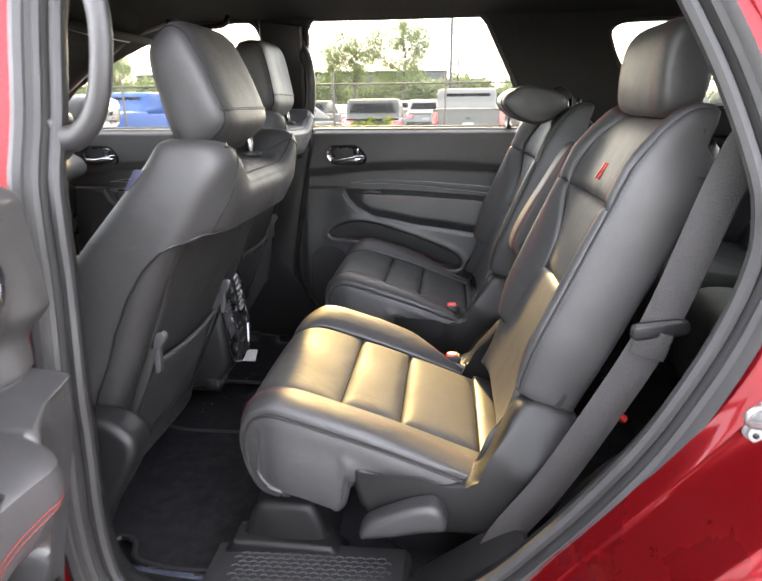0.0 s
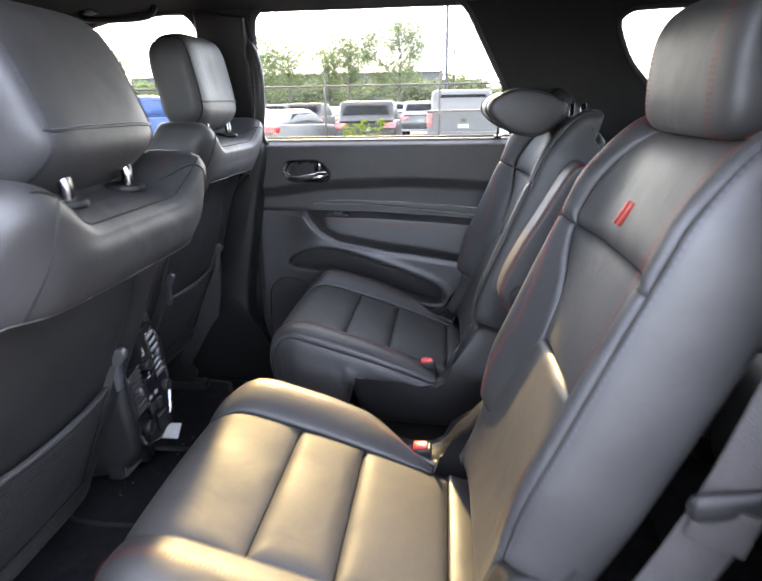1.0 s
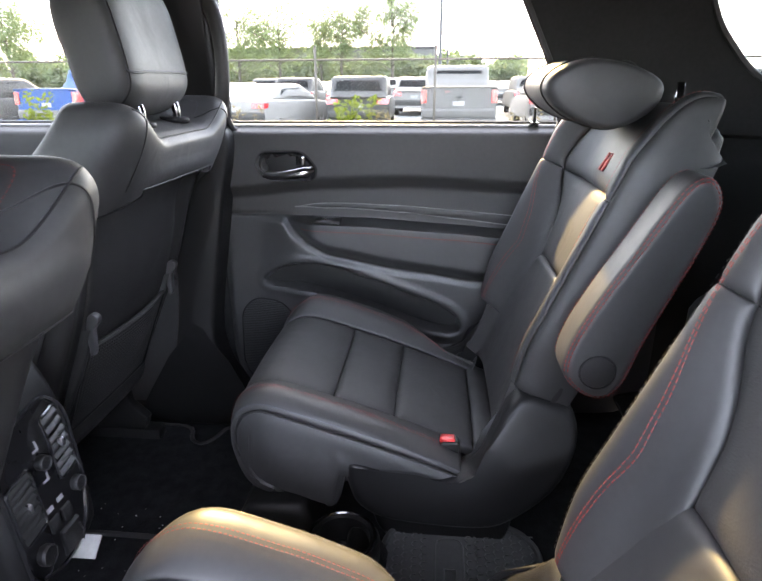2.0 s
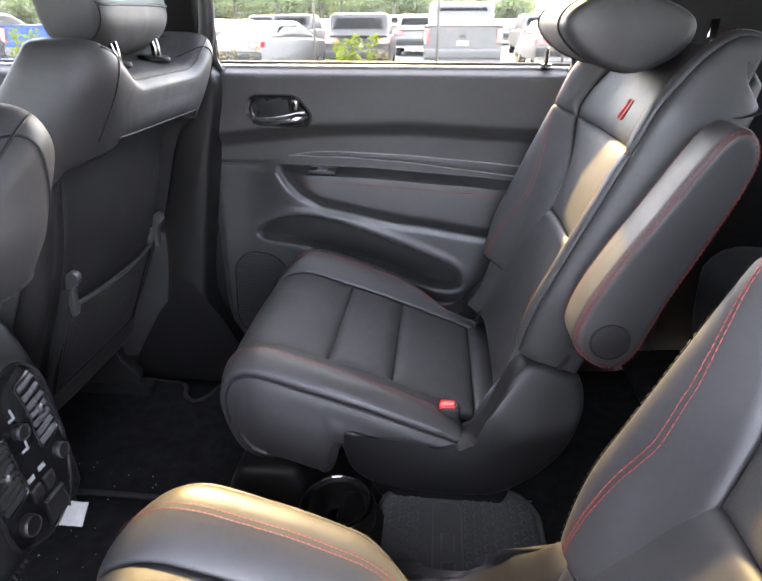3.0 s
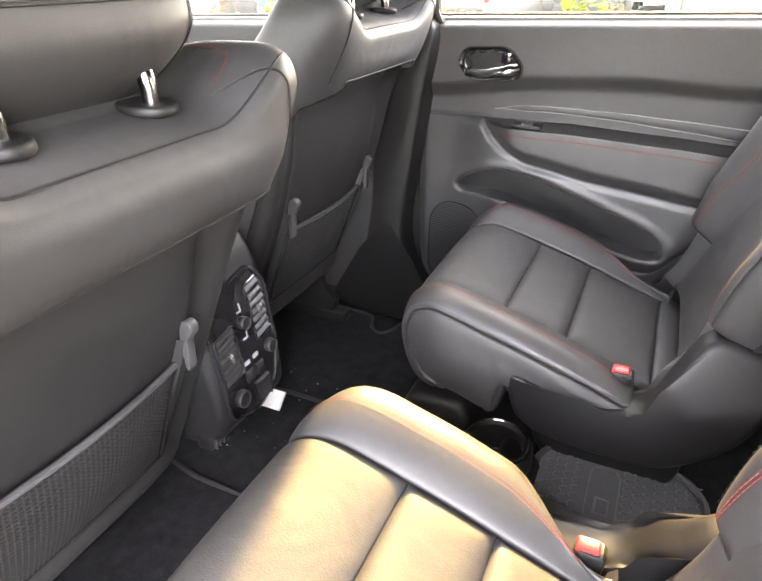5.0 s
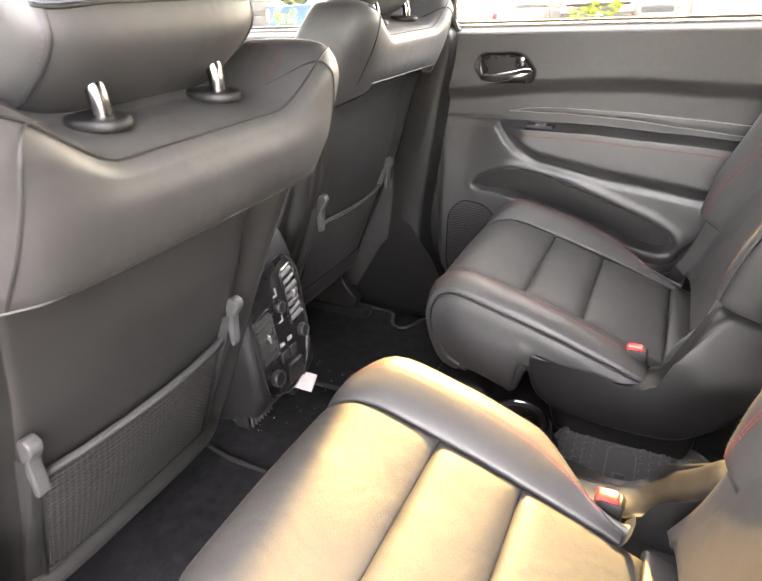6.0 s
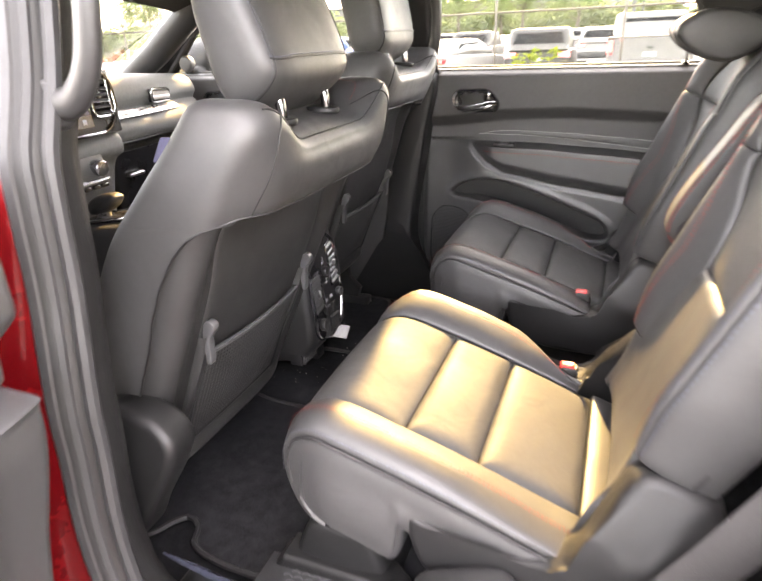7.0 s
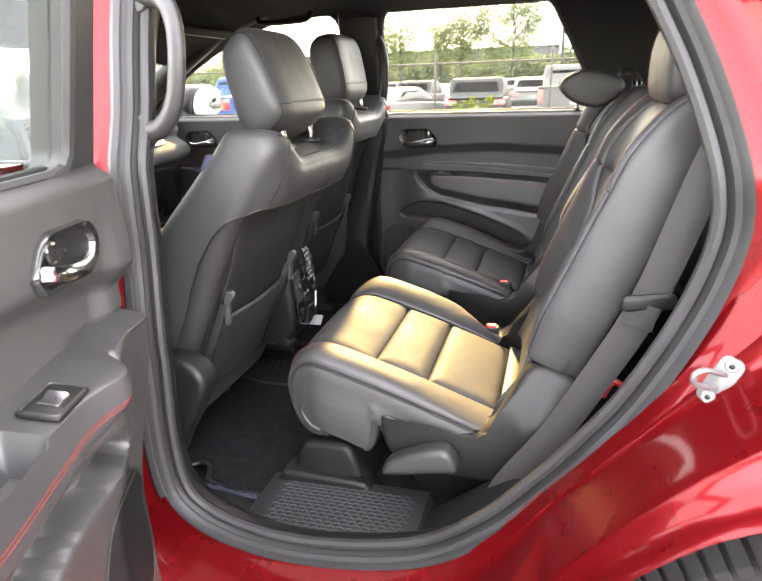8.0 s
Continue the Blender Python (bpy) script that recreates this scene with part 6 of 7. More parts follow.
for y, z, w, h, mm in ((1.313, 1.2255, 0.212, 0.012, SCR_LILAC), (1.26, 1.303, 0.030, 0.004, ICON), (1.385, 1.304, 0.024, 0.004, ICON), (1.385, 1.294, 0.030, 0.003, ICON), (1.402, 1.278, 0.020, 0.010, ICON), (1.402, 1.264, 0.020, 0.010, ICON), (1.402, 1.250, 0.020, 0.010, ICON), (1.395, 1.2365, 0.024, 0.005, ICON), (1.35, 1.2365, 0.012, 0.005, ICON), (1.30, 1.2365, 0.010, 0.005, ICON),
                       (1.225, 1.204, 0.014, 0.013, ICON), (1.268, 1.204, 0.008, 0.013, ICON), (1.310, 1.204, 0.008, 0.013, ICON), (1.352, 1.204, 0.010, 0.013, ICON), (1.395, 1.204, 0.012, 0.013, ICON)):
    pts = [on_scr(y - w / 2, z - h / 2, 0.0016), on_scr(y + w / 2, z - h / 2, 0.0016), on_scr(y + w / 2, z + h / 2, 0.0016), on_scr(y - w / 2, z + h / 2, 0.0016)]
    part("screen_mark", (pts + [p - Vector((0.001, 0, 0)) for p in pts], [[0, 1, 2, 3], [7, 6, 5, 4], [0, 4, 5, 1], [1, 5, 6, 2], [2, 6, 7, 3], [3, 7, 4, 0]]), mm, screen, smooth=False)


def dash_vent(y0, y1, z0, z1, place):
    """place(y, z, d) puts a point on the dash, d proud of it."""
    v = part("air_vent", tube([place(y, z, 0.003) for y, z in even(round_poly([(y0, z0), (y1, z0), (y1, z1), (y0, z1)], 0.012), 50, True)], 0.0045, 8, True), CHROME, dash, "bright vent surround")
    part("vent_throat", ([place(y, z, d) for d in (0.001, -0.012) for y, z in ((y0, z0), (y1, z0), (y1, z1), (y0, z1))], [[0, 1, 2, 3], [7, 6, 5, 4], [0, 4, 5, 1], [1, 5, 6, 2], [2, 6, 7, 3], [3, 7, 4, 0]]), PANEL_BLACK, v)
    for k in range(6):
        z = lerp(z0 + 0.010, z1 - 0.010, k / 5)
        part("louvre", ribbon([place(y0 + 0.003, z, 0.004), place(y1 - 0.003, z, 0.004)], (0.6, 0, 0.8), 0.010, 0.002), SATIN if k == 2 else GREY_PLASTIC, v)
    return v


dash_vent(1.432, 1.492, 1.212, 1.306, on_scr)
dash_vent(1.150, 1.195, 1.212, 1.306, on_scr)
dash_vent(1.785, 1.885, 1.216, 1.262, lambda y, z, d: to_door(Vector((-1.147 + d, y, z))))
part("knob", mapped(slab([(0.021 * math.cos(t), 0.021 * math.sin(t)) for t in [2 * math.pi * k / 24 for k in range(24)]], 0, 0.032, 0.004, rounded=False), lambda p: Vector((-1.045 + p.y, 1.395 + p.x, 1.088 + p.z))), SATIN, dash, "silver rotary knob")
part("control_strip", slab([(-1.10, 1.055), (-1.035, 1.050), (-1.03, 1.075), (-1.045, 1.118), (-1.10, 1.12)], 1.18, 1.43, 0.008, rounded=False), DASH_TOP, dash, "grey panel of the heater controls")
part("control_trim", tube([(-1.030, y, 1.056) for y in (1.18, 1.30, 1.42)], 0.006, 8), SATIN, dash)
for k in range(8):
    part("button", box(-1.036, -1.026, 1.19 + k * 0.029, 1.212 + k * 0.029, 1.036, 1.047, 0.002), GLOSS, dash)

# windscreen pillar and front end
tagged(part("trim_pillar_front", join(tube([(-1.50, 2.02, 1.25), (-1.30, 2.0, 1.36), (-1.08, 1.975, 1.50), (-0.88, 1.95, 1.61), (-0.70, 1.94, 1.66)], 0.045, 10), tube([(-1.50, 0.79, 1.25), (-1.30, 0.81, 1.36), (-1.08, 0.83, 1.50), (-0.88, 0.86, 1.61), (-0.70, 0.87, 1.66)], 0.045, 10)), PLASTIC), "dark windscreen pillars", "pillar", kind="structure")
tw = thing("tweeter", (-1.20, 2.03, 1.30), "small round tweeter at the mirror corner", "speaker")
part("dome", mapped(slab([(0.026 * math.cos(t), 0.026 * math.sin(t)) for t in [2 * math.pi * k / 20 for k in range(20)]], 0, 0.03, 0.008, rounded=False), lambda p: Vector((-1.205 + p.x + 0.01, 2.035 - p.y, 1.318 + p.z))), GREY_PLASTIC, tw)
ws = thing("window_6", (-1.3, YC, 1.3), "clear windscreen glass", "window", kind="structure")
wsp = [(-1.70, 0.80, 1.24), (-1.70, 2.01, 1.24), (-0.80, 1.93, 1.655), (-0.80, 0.88, 1.655)]
pane = part("pane", (wsp + [(x - 0.003, y, z + 0.004) for x, y, z in wsp], [[0, 1, 2, 3], [7, 6, 5, 4], [0, 4, 5, 1], [1, 5, 6, 2], [2, 6, 7, 3], [3, 7, 4, 0]]), GLASS, ws, smooth=False)
pane.visible_shadow = False
tagged(part("bonnet", slab([(-1.60, 1.22), (-1.9, 1.20), (-2.6, 1.08), (-2.85, 0.95), (-2.9, 0.45), (-1.62, 0.45)], 0.52, 2.30, 0.06), RED_PAINT), "red bonnet of the car", "car body", kind="structure")
visor = thing("sun_visor", (-0.95, 1.70, 1.60), "grey sun visor with a pale mirror flap under the headliner", "sun visor")
part("board", mapped(box(-0.09, 0.09, -0.20, 0.20, -0.01, 0.01, 0.008), lambda p: Matrix.Rotation(radians(16), 3, "Y") @ p + Vector((-0.86, 1.72, 1.578))), LINER, visor)
part("flap", mapped(box(-0.06, 0.06, -0.11, 0.11, -0.016, -0.009, 0.002), lambda p: Matrix.Rotation(radians(16), 3, "Y") @ p + Vector((-0.86, 1.72, 1.578))), PAPER, visor)
x0 = -0.62
g = thing("roof_handle", (x0, 1.93, 1.62), "black folding grab handle under the roof edge", "grab handle", "roof handles")
part("grip", tube(spline([(x0 - 0.10, 1.925, 1.625), (x0 - 0.085, 1.905, 1.600), (x0, 1.90, 1.595), (x0 + 0.085, 1.905, 1.600), (x0 + 0.10, 1.925, 1.625)], 24), 0.009, 8), PLASTIC, g)

# ---- near belt, striker, wheel, outside mirror ----
belt = thing("seat_belt", (0.30, 0.79, 0.70), "grey woven seat belt running down past the near seat", "seat belt")
bp = [(0.64, 0.785, 1.50), (0.59, 0.780, 1.395), (0.537, 0.780, 1.290), (0.472, 0.780, 1.065), (0.405, 0.778, 0.915), (0.345, 0.775, 0.80), (0.285, 0.77, 0.71), (0.255, 0.765, 0.65)]
part("webbing", ribbon(spline(bp, 60), (-0.25, -1, 0.15), 0.048, 0.0018), WEBBING, belt)
GU = Vector((0.97, 0.02, 0.14))


def on_gu(u, v, w):
    return Vector((0.472, 0.776, 1.064)) + GU * u + Vector((-0.14, 0.0, 0.98)) * v + Vector((0, -1, 0)) * w


gl = round_poly([(-0.034, -0.007), (0.034, -0.007), (0.034, 0.007), (-0.034, 0.007)], 0.006)
guide = part("guide_loop", tube([on_gu(u, v, 0.003) for u, v in even(gl, 44, True)], 0.0062, 8, True), PLASTIC, belt, "black plastic belt guide")
part("guide_body", mapped(box(-0.037, 0.037, -0.006, 0.004, -0.010, 0.010, 0.004), lambda p: on_gu(p.x, p.z, 0.004 - p.y)), PLASTIC, guide)
part("folded_end", ribbon([on_gu(-0.006, 0.0, 0.006), on_gu(-0.014, -0.022, 0.006), on_gu(-0.019, -0.038, 0.004)], (-0.25, -1, 0.15), 0.046, 0.005), WEBBING, guide, "stitched fold of the webbing")

pull = thing("red_strap", (0.43, 0.80, 0.90), "small red pull strap behind the near seat", "strap")
part("strap", tube([(0.425, 0.80, 0.885), (0.432, 0.798, 0.905), (0.44, 0.80, 0.915), (0.452, 0.805, 0.905)], 0.007, 8), RED_PLASTIC, pull)

jamb = min((v.co for v in bpy.data.objects["wall_near"].data.vertices), key=lambda c: (c.x - 0.536) ** 2 + (c.z - 1.030) ** 2)
st = thing("door_striker", (0.536, jamb.y, 1.030), "bare zinc door striker plate and loop bolted to the door frame", "door striker")
ST_W = Vector((-0.30, -0.93, 0.16)).normalized()
ST_V = Vector((0.42, 0.0, 0.90))
ST_V = (ST_V - ST_W * ST_V.dot(ST_W)).normalized()
ST_U = ST_V.cross(ST_W)


def on_st(u, v, w):
    """u across the plate, v along it, w out of the frame."""
    return Vector((0.536, jamb.y - 0.003, 1.030)) + ST_U * u + ST_V * v + ST_W * w


if ST_U.x < 0:
    ST_U = -ST_U
pl = round_poly([(-0.014, -0.033), (0.014, -0.033), (0.014, 0.033), (-0.014, 0.033)], 0.012)
m = len(pl)
part("plate", ([on_st(u, v, -0.006) for u, v in pl] + [on_st(u, v, 0.004) for u, v in pl] + [on_st(u * 0.9, v * 0.95, 0.0055) for u, v in pl], [list(range(m)), list(range(3 * m - 1, 2 * m - 1, -1))] + [[j * m + i, j * m + (i + 1) % m, (j + 1) * m + (i + 1) % m, (j + 1) * m + i] for j in (0, 1) for i in range(m)]), ZINC, st)
part("loop", tube(spline([on_st(*p) for p in ((0.002, 0.010, 0.003), (-0.010, 0.011, 0.022), (-0.022, 0.010, 0.036), (-0.028, 0.0, 0.041), (-0.022, -0.010, 0.036), (-0.010, -0.011, 0.022), (0.002, -0.010, 0.003))], 28), 0.0036, 8), ZINC, st)
for v in (-0.024, 0.024):
    bolt = part("bolt", tube([on_st(0.0, v, 0.004), on_st(0.0, v, 0.0085), on_st(0.0, v, 0.010)], lambda u: 0.0085 if u < 0.9 else 0.007, 12), ZINC, st)
    # Raised black hexagon stands for the shade inside the bolt's hollow socket.
    part("socket_shade", tube([on_st(0.0, v, 0.0098), on_st(0.0, v, 0.0106)], 0.0035, 6), PLASTIC, bolt)

TYRE = mat("tyre_rubber", (0.014, 0.0135, 0.0135), 0.85, spec=0.15, grain=0.6, grain_scale=300, vary=0.3, vary_scale=20)
wheel = thing("wheel", (0.75, 0.55, 0.13), "black tyre on the rear wheel under the arch", "wheel")
rows = []
for k in range(72):
    a = 2 * math.pi * k / 72
    row = []
    for r, y in ((0.26, 0.50), (0.33, 0.475), (0.372, 0.485), (0.392, 0.510), (0.399, 0.56), (0.399, 0.66), (0.385, 0.71), (0.33, 0.74), (0.26, 0.72)):
        row.append((0.75 + r * math.cos(a), y, 0.535 + r * math.sin(a)))
    rows.append(row)
rows.append(rows[0])
tyre = part("tyre", rings(rows, False, False), TYRE, wheel)
blocks = []
for k in range(100):
    a = 2 * math.pi * k / 100
    for y0, y1, sk in ((0.478, 0.503, 0.0), (0.507, 0.545, 0.02), (0.553, 0.60, -0.02), (0.608, 0.66, 0.02)):
        pts = []
        for r in (0.392, 0.4055):
            for da, yy in ((0.006, y0), (0.050, y0), (0.050 + sk, y1), (0.006 + sk, y1)):
                rr = r - (0.020 if yy < 0.50 else 0.003 if yy < 0.51 else 0.0)
                pts.append((0.75 + rr * math.cos(a + da), yy, 0.535 + rr * math.sin(a + da)))
        blocks.append((pts, [[4, 5, 6, 7], [0, 1, 5, 4], [1, 2, 6, 5], [2, 3, 7, 6], [3, 0, 4, 7]]))
ob = part("tread_relief", join(*blocks), TYRE, tyre, smooth=False)
ob["kind"] = "stuff"
part("rim", mapped(slab([(0.25 * math.cos(t), 0.25 * math.sin(t)) for t in [2 * math.pi * k / 40 for k in range(40)]], 0.50, 0.54, 0.01, rounded=False), lambda p: p + Vector((0.75, 0, 0.535))), GLOSS, wheel)
tagged(part("wheel_house", rings([[(0.75 + r * math.cos(a), y, 0.535 + r * math.sin(a)) for a in [math.pi * k / 30 for k in range(31)]] for r, y in ((0.437, 0.50), (0.437, 0.56), (0.435, 0.80), (0.2, 0.80))], False, False), PLASTIC), "black wheel arch liner", "wheel arch", kind="structure")

mir = thing("wing_mirror", (-1.20, 2.30, 1.25), "wing mirror with dark housing outside the front passenger window", "wing mirror")
part("housing", mapped(slab([(2.20, 1.26), (2.22, 1.36), (2.30, 1.405), (2.44, 1.40), (2.47, 1.34), (2.44, 1.27), (2.30, 1.245)], 1.24, 1.36, 0.03), lambda p: Vector((-p.y, p.x, p.z))), PLASTIC, mir)
part("mirror_glass", mapped(slab([(2.225, 1.275), (2.245, 1.355), (2.31, 1.39), (2.43, 1.385), (2.45, 1.34), (2.425, 1.285), (2.31, 1.263)], 1.228, 1.238, 0.003), lambda p: Vector((-p.y, p.x, p.z))), mat("mirror", (0.85, 0.86, 0.87), 0.03, metal=1.0, vary=0.02, rough_vary=0.01), mir)
part("stalk", tube([(-1.28, 2.14, 1.27), (-1.28, 2.24, 1.28)], 0.03, 8), PLASTIC, mir)

# ---- third row ----
for k, y in enumerate((1.09, 1.72)):
    s3 = thing("third_row_seat", (0.95, y, 0.62), "black leather third-row seat behind the captain's chair", "car seat", "third-row seats")
    part("cushion", slab([(0.72, 0.88), (0.735, 0.93), (0.80, 0.955), (1.0, 0.93), (1.16, 0.90), (1.18, 0.80), (0.9, 0.70), (0.75, 0.72)], y - 0.27, y + 0.27, 0.03), LEATHER, s3)
    part("backrest", slab([(1.12, 0.88), (1.20, 1.10), (1.28, 1.32), (1.33, 1.35), (1.38, 1.32), (1.34, 1.10), (1.26, 0.84)], y - 0.26, y + 0.26, 0.035), LEATHER, s3)
    part("headrest", slab([(1.30, 1.37), (1.31, 1.46), (1.35, 1.50), (1.40, 1.47), (1.40, 1.39), (1.36, 1.36)], y - 0.11, y + 0.11, 0.03), LEATHER, s3)
    part("base", box(0.78, 1.2, y - 0.24, y + 0.24, 0.62, 0.74, 0.01), PLASTIC, s3)

# ---- the car park beyond the far side ----
TAIL = mat("tail_lamp_red", (0.45, 0.02, 0.02), 0.15, coat=1.0)
DARK_GLASS = mat("dark_car_glass", (0.006, 0.006, 0.0065), 0.35, spec=0.06)
SILVER = mat("silver_paint", (0.12, 0.115, 0.108), 0.5, spec=0.2, coat=0.05, vary=0.04)
WHITE_P = mat("white_paint", (0.20, 0.193, 0.18), 0.5, spec=0.2, coat=0.05, vary=0.04)
GREY_P = mat("grey_paint", (0.04, 0.039, 0.037), 0.5, spec=0.2, coat=0.05, vary=0.04)
BLUE_P = mat("blue_paint", (0.02, 0.06, 0.19), 0.5, spec=0.2, coat=0.05, vary=0.04)

SHAPES = {  # width, lower body, upper body (length, height) from the tail forwards
    "suv": (1.90, [(0.0, 0.45), (0.02, 0.95), (0.10, 1.05), (1.0, 1.08), (3.3, 1.02), (4.3, 0.92), (4.65, 0.75), (4.65, 0.35), (0.05, 0.33)],
            [(0.10, 1.00), (0.22, 1.25), (0.45, 1.58), (0.70, 1.66), (2.2, 1.66), (2.7, 1.55), (3.35, 1.02)], 0.37),
    "sedan": (1.84, [(0.0, 0.42), (0.02, 0.88), (0.08, 1.00), (0.6, 1.03), (3.4, 0.95), (4.5, 0.82), (4.8, 0.65), (4.8, 0.28), (0.05, 0.28)],
              [(0.55, 0.98), (1.0, 1.25), (1.45, 1.42), (2.3, 1.45), (2.8, 1.35), (3.5, 0.95)], 0.33),
    "truck": (2.03, [(0.0, 0.55), (0.0, 1.30), (0.04, 1.36), (1.75, 1.36), (1.80, 1.30), (4.3, 1.25), (5.6, 1.15), (5.85, 0.95), (5.85, 0.45), (0.1, 0.5)],
              [(1.78, 1.28), (1.90, 1.60), (2.05, 1.88), (2.30, 1.95), (3.3, 1.95), (3.7, 1.82), (4.3, 1.25)], 0.41),
}


def parked_car(kind, x, y, turn, paint, label):
    """A parked car, its tail at (x, y); turn 0 points its tail this way."""
    w, low, up, rw = SHAPES[kind]
    z0 = ground_z(y)
    c, s = math.cos(radians(turn)), math.sin(radians(turn))

    def to(p):
        lx, ly = p.y, p.x
        return Vector((x + lx * c - ly * s, y + lx * s + ly * c, z0 + p.z))
    car = thing("parked_car", to(Vector((2.3, 0, 0))), label, "car", "parked cars")
    part("body", mapped(slab(low, -w / 2, w / 2, 0.09, 80, 5), to), paint, car)
    cab = part("cabin", mapped(slab(up, -w / 2 + 0.09, w / 2 - 0.09, 0.16, 60, 5), to), paint, car)
    # windows: rear, sides
    if kind == "truck":
        rear_win = [(1.86, 1.42), (2.02, 1.80)]
    elif kind == "suv":
        rear_win = [(0.175, 1.18), (0.43, 1.53)]
    else:
        rear_win = [(0.72, 1.08), (1.28, 1.36)]
    (l0, h0), (l1, h1) = rear_win
    hw = w / 2 - 0.20
    pts = [Vector((l0 - 0.02, -hw, h0)), Vector((l0 - 0.02, hw, h0)), Vector((l1 - 0.04, hw - 0.12, h1)), Vector((l1 - 0.04, -hw + 0.12, h1))]
    pts = pts + [p + Vector((0.03, 0, -0.005)) for p in pts]
    part("rear_window", mapped((pts, [[0, 1, 2, 3], [7, 6, 5, 4], [0, 4, 5, 1], [1, 5, 6, 2], [2, 6, 7, 3], [3, 7, 4, 0]]), to), DARK_GLASS, cab, smooth=False)
    top, base = max(h for _, h in up), min(h for _, h in up)
    ls = [l for l, _ in up]
    for q in (-1, 1):
        sw = [(lerp(ls[0], ls[-1], 0.16), base + 0.10), (lerp(ls[0], ls[-1], 0.24), top - 0.14), (lerp(ls[0], ls[-1], 0.62), top - 0.12), (lerp(ls[0], ls[-1], 0.84), base + 0.10)]
        part("side_window", mapped(slab(sw, q * (w / 2 - 0.105), q * (w / 2 - 0.083), 0.006, rounded=False), to), DARK_GLASS, cab)
    # lamps, bumper, plate
    tz = {"suv": (0.86, 1.02), "sedan": (0.80, 0.95), "truck": (0.95, 1.28)}[kind]
    tw = {"suv": 0.36, "sedan": 0.40, "truck": 0.15}[kind]
    for q in (-1, 1):
        part("tail_lamp", mapped(slab([(-0.045, tz[0]), (0.22, tz[0]), (0.26, tz[1]), (-0.03, tz[1])], q * (w / 2 + 0.004), q * (w / 2 - tw), 0.02, rounded=False), to), TAIL, car)
    bz = 0.50 if kind != "truck" else 0.62
    part("bumper", mapped(slab([(-0.05, bz), (-0.06, bz + 0.16), (0.05, bz + 0.20), (0.2, bz + 0.18), (0.2, bz - 0.06), (0.0, bz - 0.06)], -w / 2 + 0.03, w / 2 - 0.03, 0.05), to), GREY_P if kind != "truck" else SILVER, car)
    part("plate_panel", mapped(box(-0.022, -0.008, -0.16, 0.16, bz + (0.26 if kind != "sedan" else 0.2), bz + (0.38 if kind != "sedan" else 0.32), 0.004), to), PAPER, car)
    if kind == "truck":
        part("tailgate", mapped(slab([(-0.018, 0.78), (-0.022, 1.22), (-0.03, 1.32), (0.02, 1.33), (0.02, 0.78)], -w / 2 + 0.19, w / 2 - 0.19, 0.012), to), paint, car)
        part("badge", mapped(slab([(0.085 * math.cos(t), 0.036 * math.sin(t)) for t in [2 * math.pi * k / 20 for k in range(20)]], 0, 0.012, 0.003, rounded=False), lambda p: to(Vector((-0.034 - p.y, p.x, 1.10 + p.z)))), GREY_P, car)
    wb = (0.85, 3.75) if kind != "truck" else (1.15, 4.75)
    for lx in wb:
        for q in (-1, 1):
            wh = part("wheel", mapped(slab([(lx + rw * math.cos(t), rw + rw * math.sin(t)) for t in [2 * math.pi * k / 24 for k in range(24)]], q * (w / 2 + 0.01), q * (w / 2 - 0.22), 0.03, rounded=False), to), TYRE, car)
            part("rim", mapped(slab([(lx + rw * 0.62 * math.cos(t), rw + rw * 0.62 * math.sin(t)) for t in [2 * math.pi * k / 16 for k in range(16)]], q * (w / 2 + 0.015), q * (w / 2 - 0.05), 0.01, rounded=False), to), SATIN, wh)
    return car


parked_car("truck", 0.72, 17.2, 0, SILVER, "silver crew-cab pickup truck parked beyond the fence")
parked_car("suv", -2.25, 18.8, 2, GREY_P, "dark grey sport utility car parked beyond the fence")
parked_car("sedan", -5.6, 17.6, -14, WHITE_P, "white saloon car parked beyond the fence")
parked_car("truck", -10.6, 16.5, -8, BLUE_P, "blue pickup truck parked beyond the fence")
parked_car("sedan", 4.0, 20.5, 0, WHITE_P, "white saloon car beside the silver pickup")
parked_car("suv", 6.6, 17.5, 0, WHITE_P, "white sport utility car in the far row")
parked_car("suv", -14.6, 17.5, -6, GREY_P, "grey sport utility car in the front row")
for k, (x, kd, p, lab) in enumerate(((-13.0, "suv", WHITE_P, "white sport utility car"), (-9.6, "sedan", SILVER, "silver saloon car"), (-6.6, "suv", GREY_P, "dark sport utility car"), (-3.9, "sedan", WHITE_P, "white saloon car"), (-0.9, "suv", WHITE_P, "white sport utility car"),
                                     (1.2, "suv", GREY_P, "grey sport utility car"), (4.4, "suv", SILVER, "silver sport utility car"), (7.6, "sedan", GREY_P, "grey saloon car"), (10.6, "suv", WHITE_P, "white sport utility car"), (13.8, "truck", SILVER, "silver pickup truck"))):
    parked_car(kd, x, 27.5 + (k % 3) * 0.5, 0, p, lab + " in the second row of the car park")
for k, (x, kd, p, lab) in enumerate(((-19.0, "suv", WHITE_P, "white sport utility car"), (-15.0, "sedan", GREY_P, "grey saloon car"), (-11.0, "suv", SILVER, "silver sport utility car"), (-7.0, "sedan", WHITE_P, "white saloon car"), (-3.2, "suv", WHITE_P, "white sport utility car"), (0.4, "suv", GREY_P, "dark sport utility car"), (4.0, "sedan", SILVER, "silver saloon car"), (9.0, "suv", WHITE_P, "white sport utility car"))):
    parked_car(kd, x, 39.0 + (k % 2) * 0.8, 0, p, lab + " in the third row of the car park")

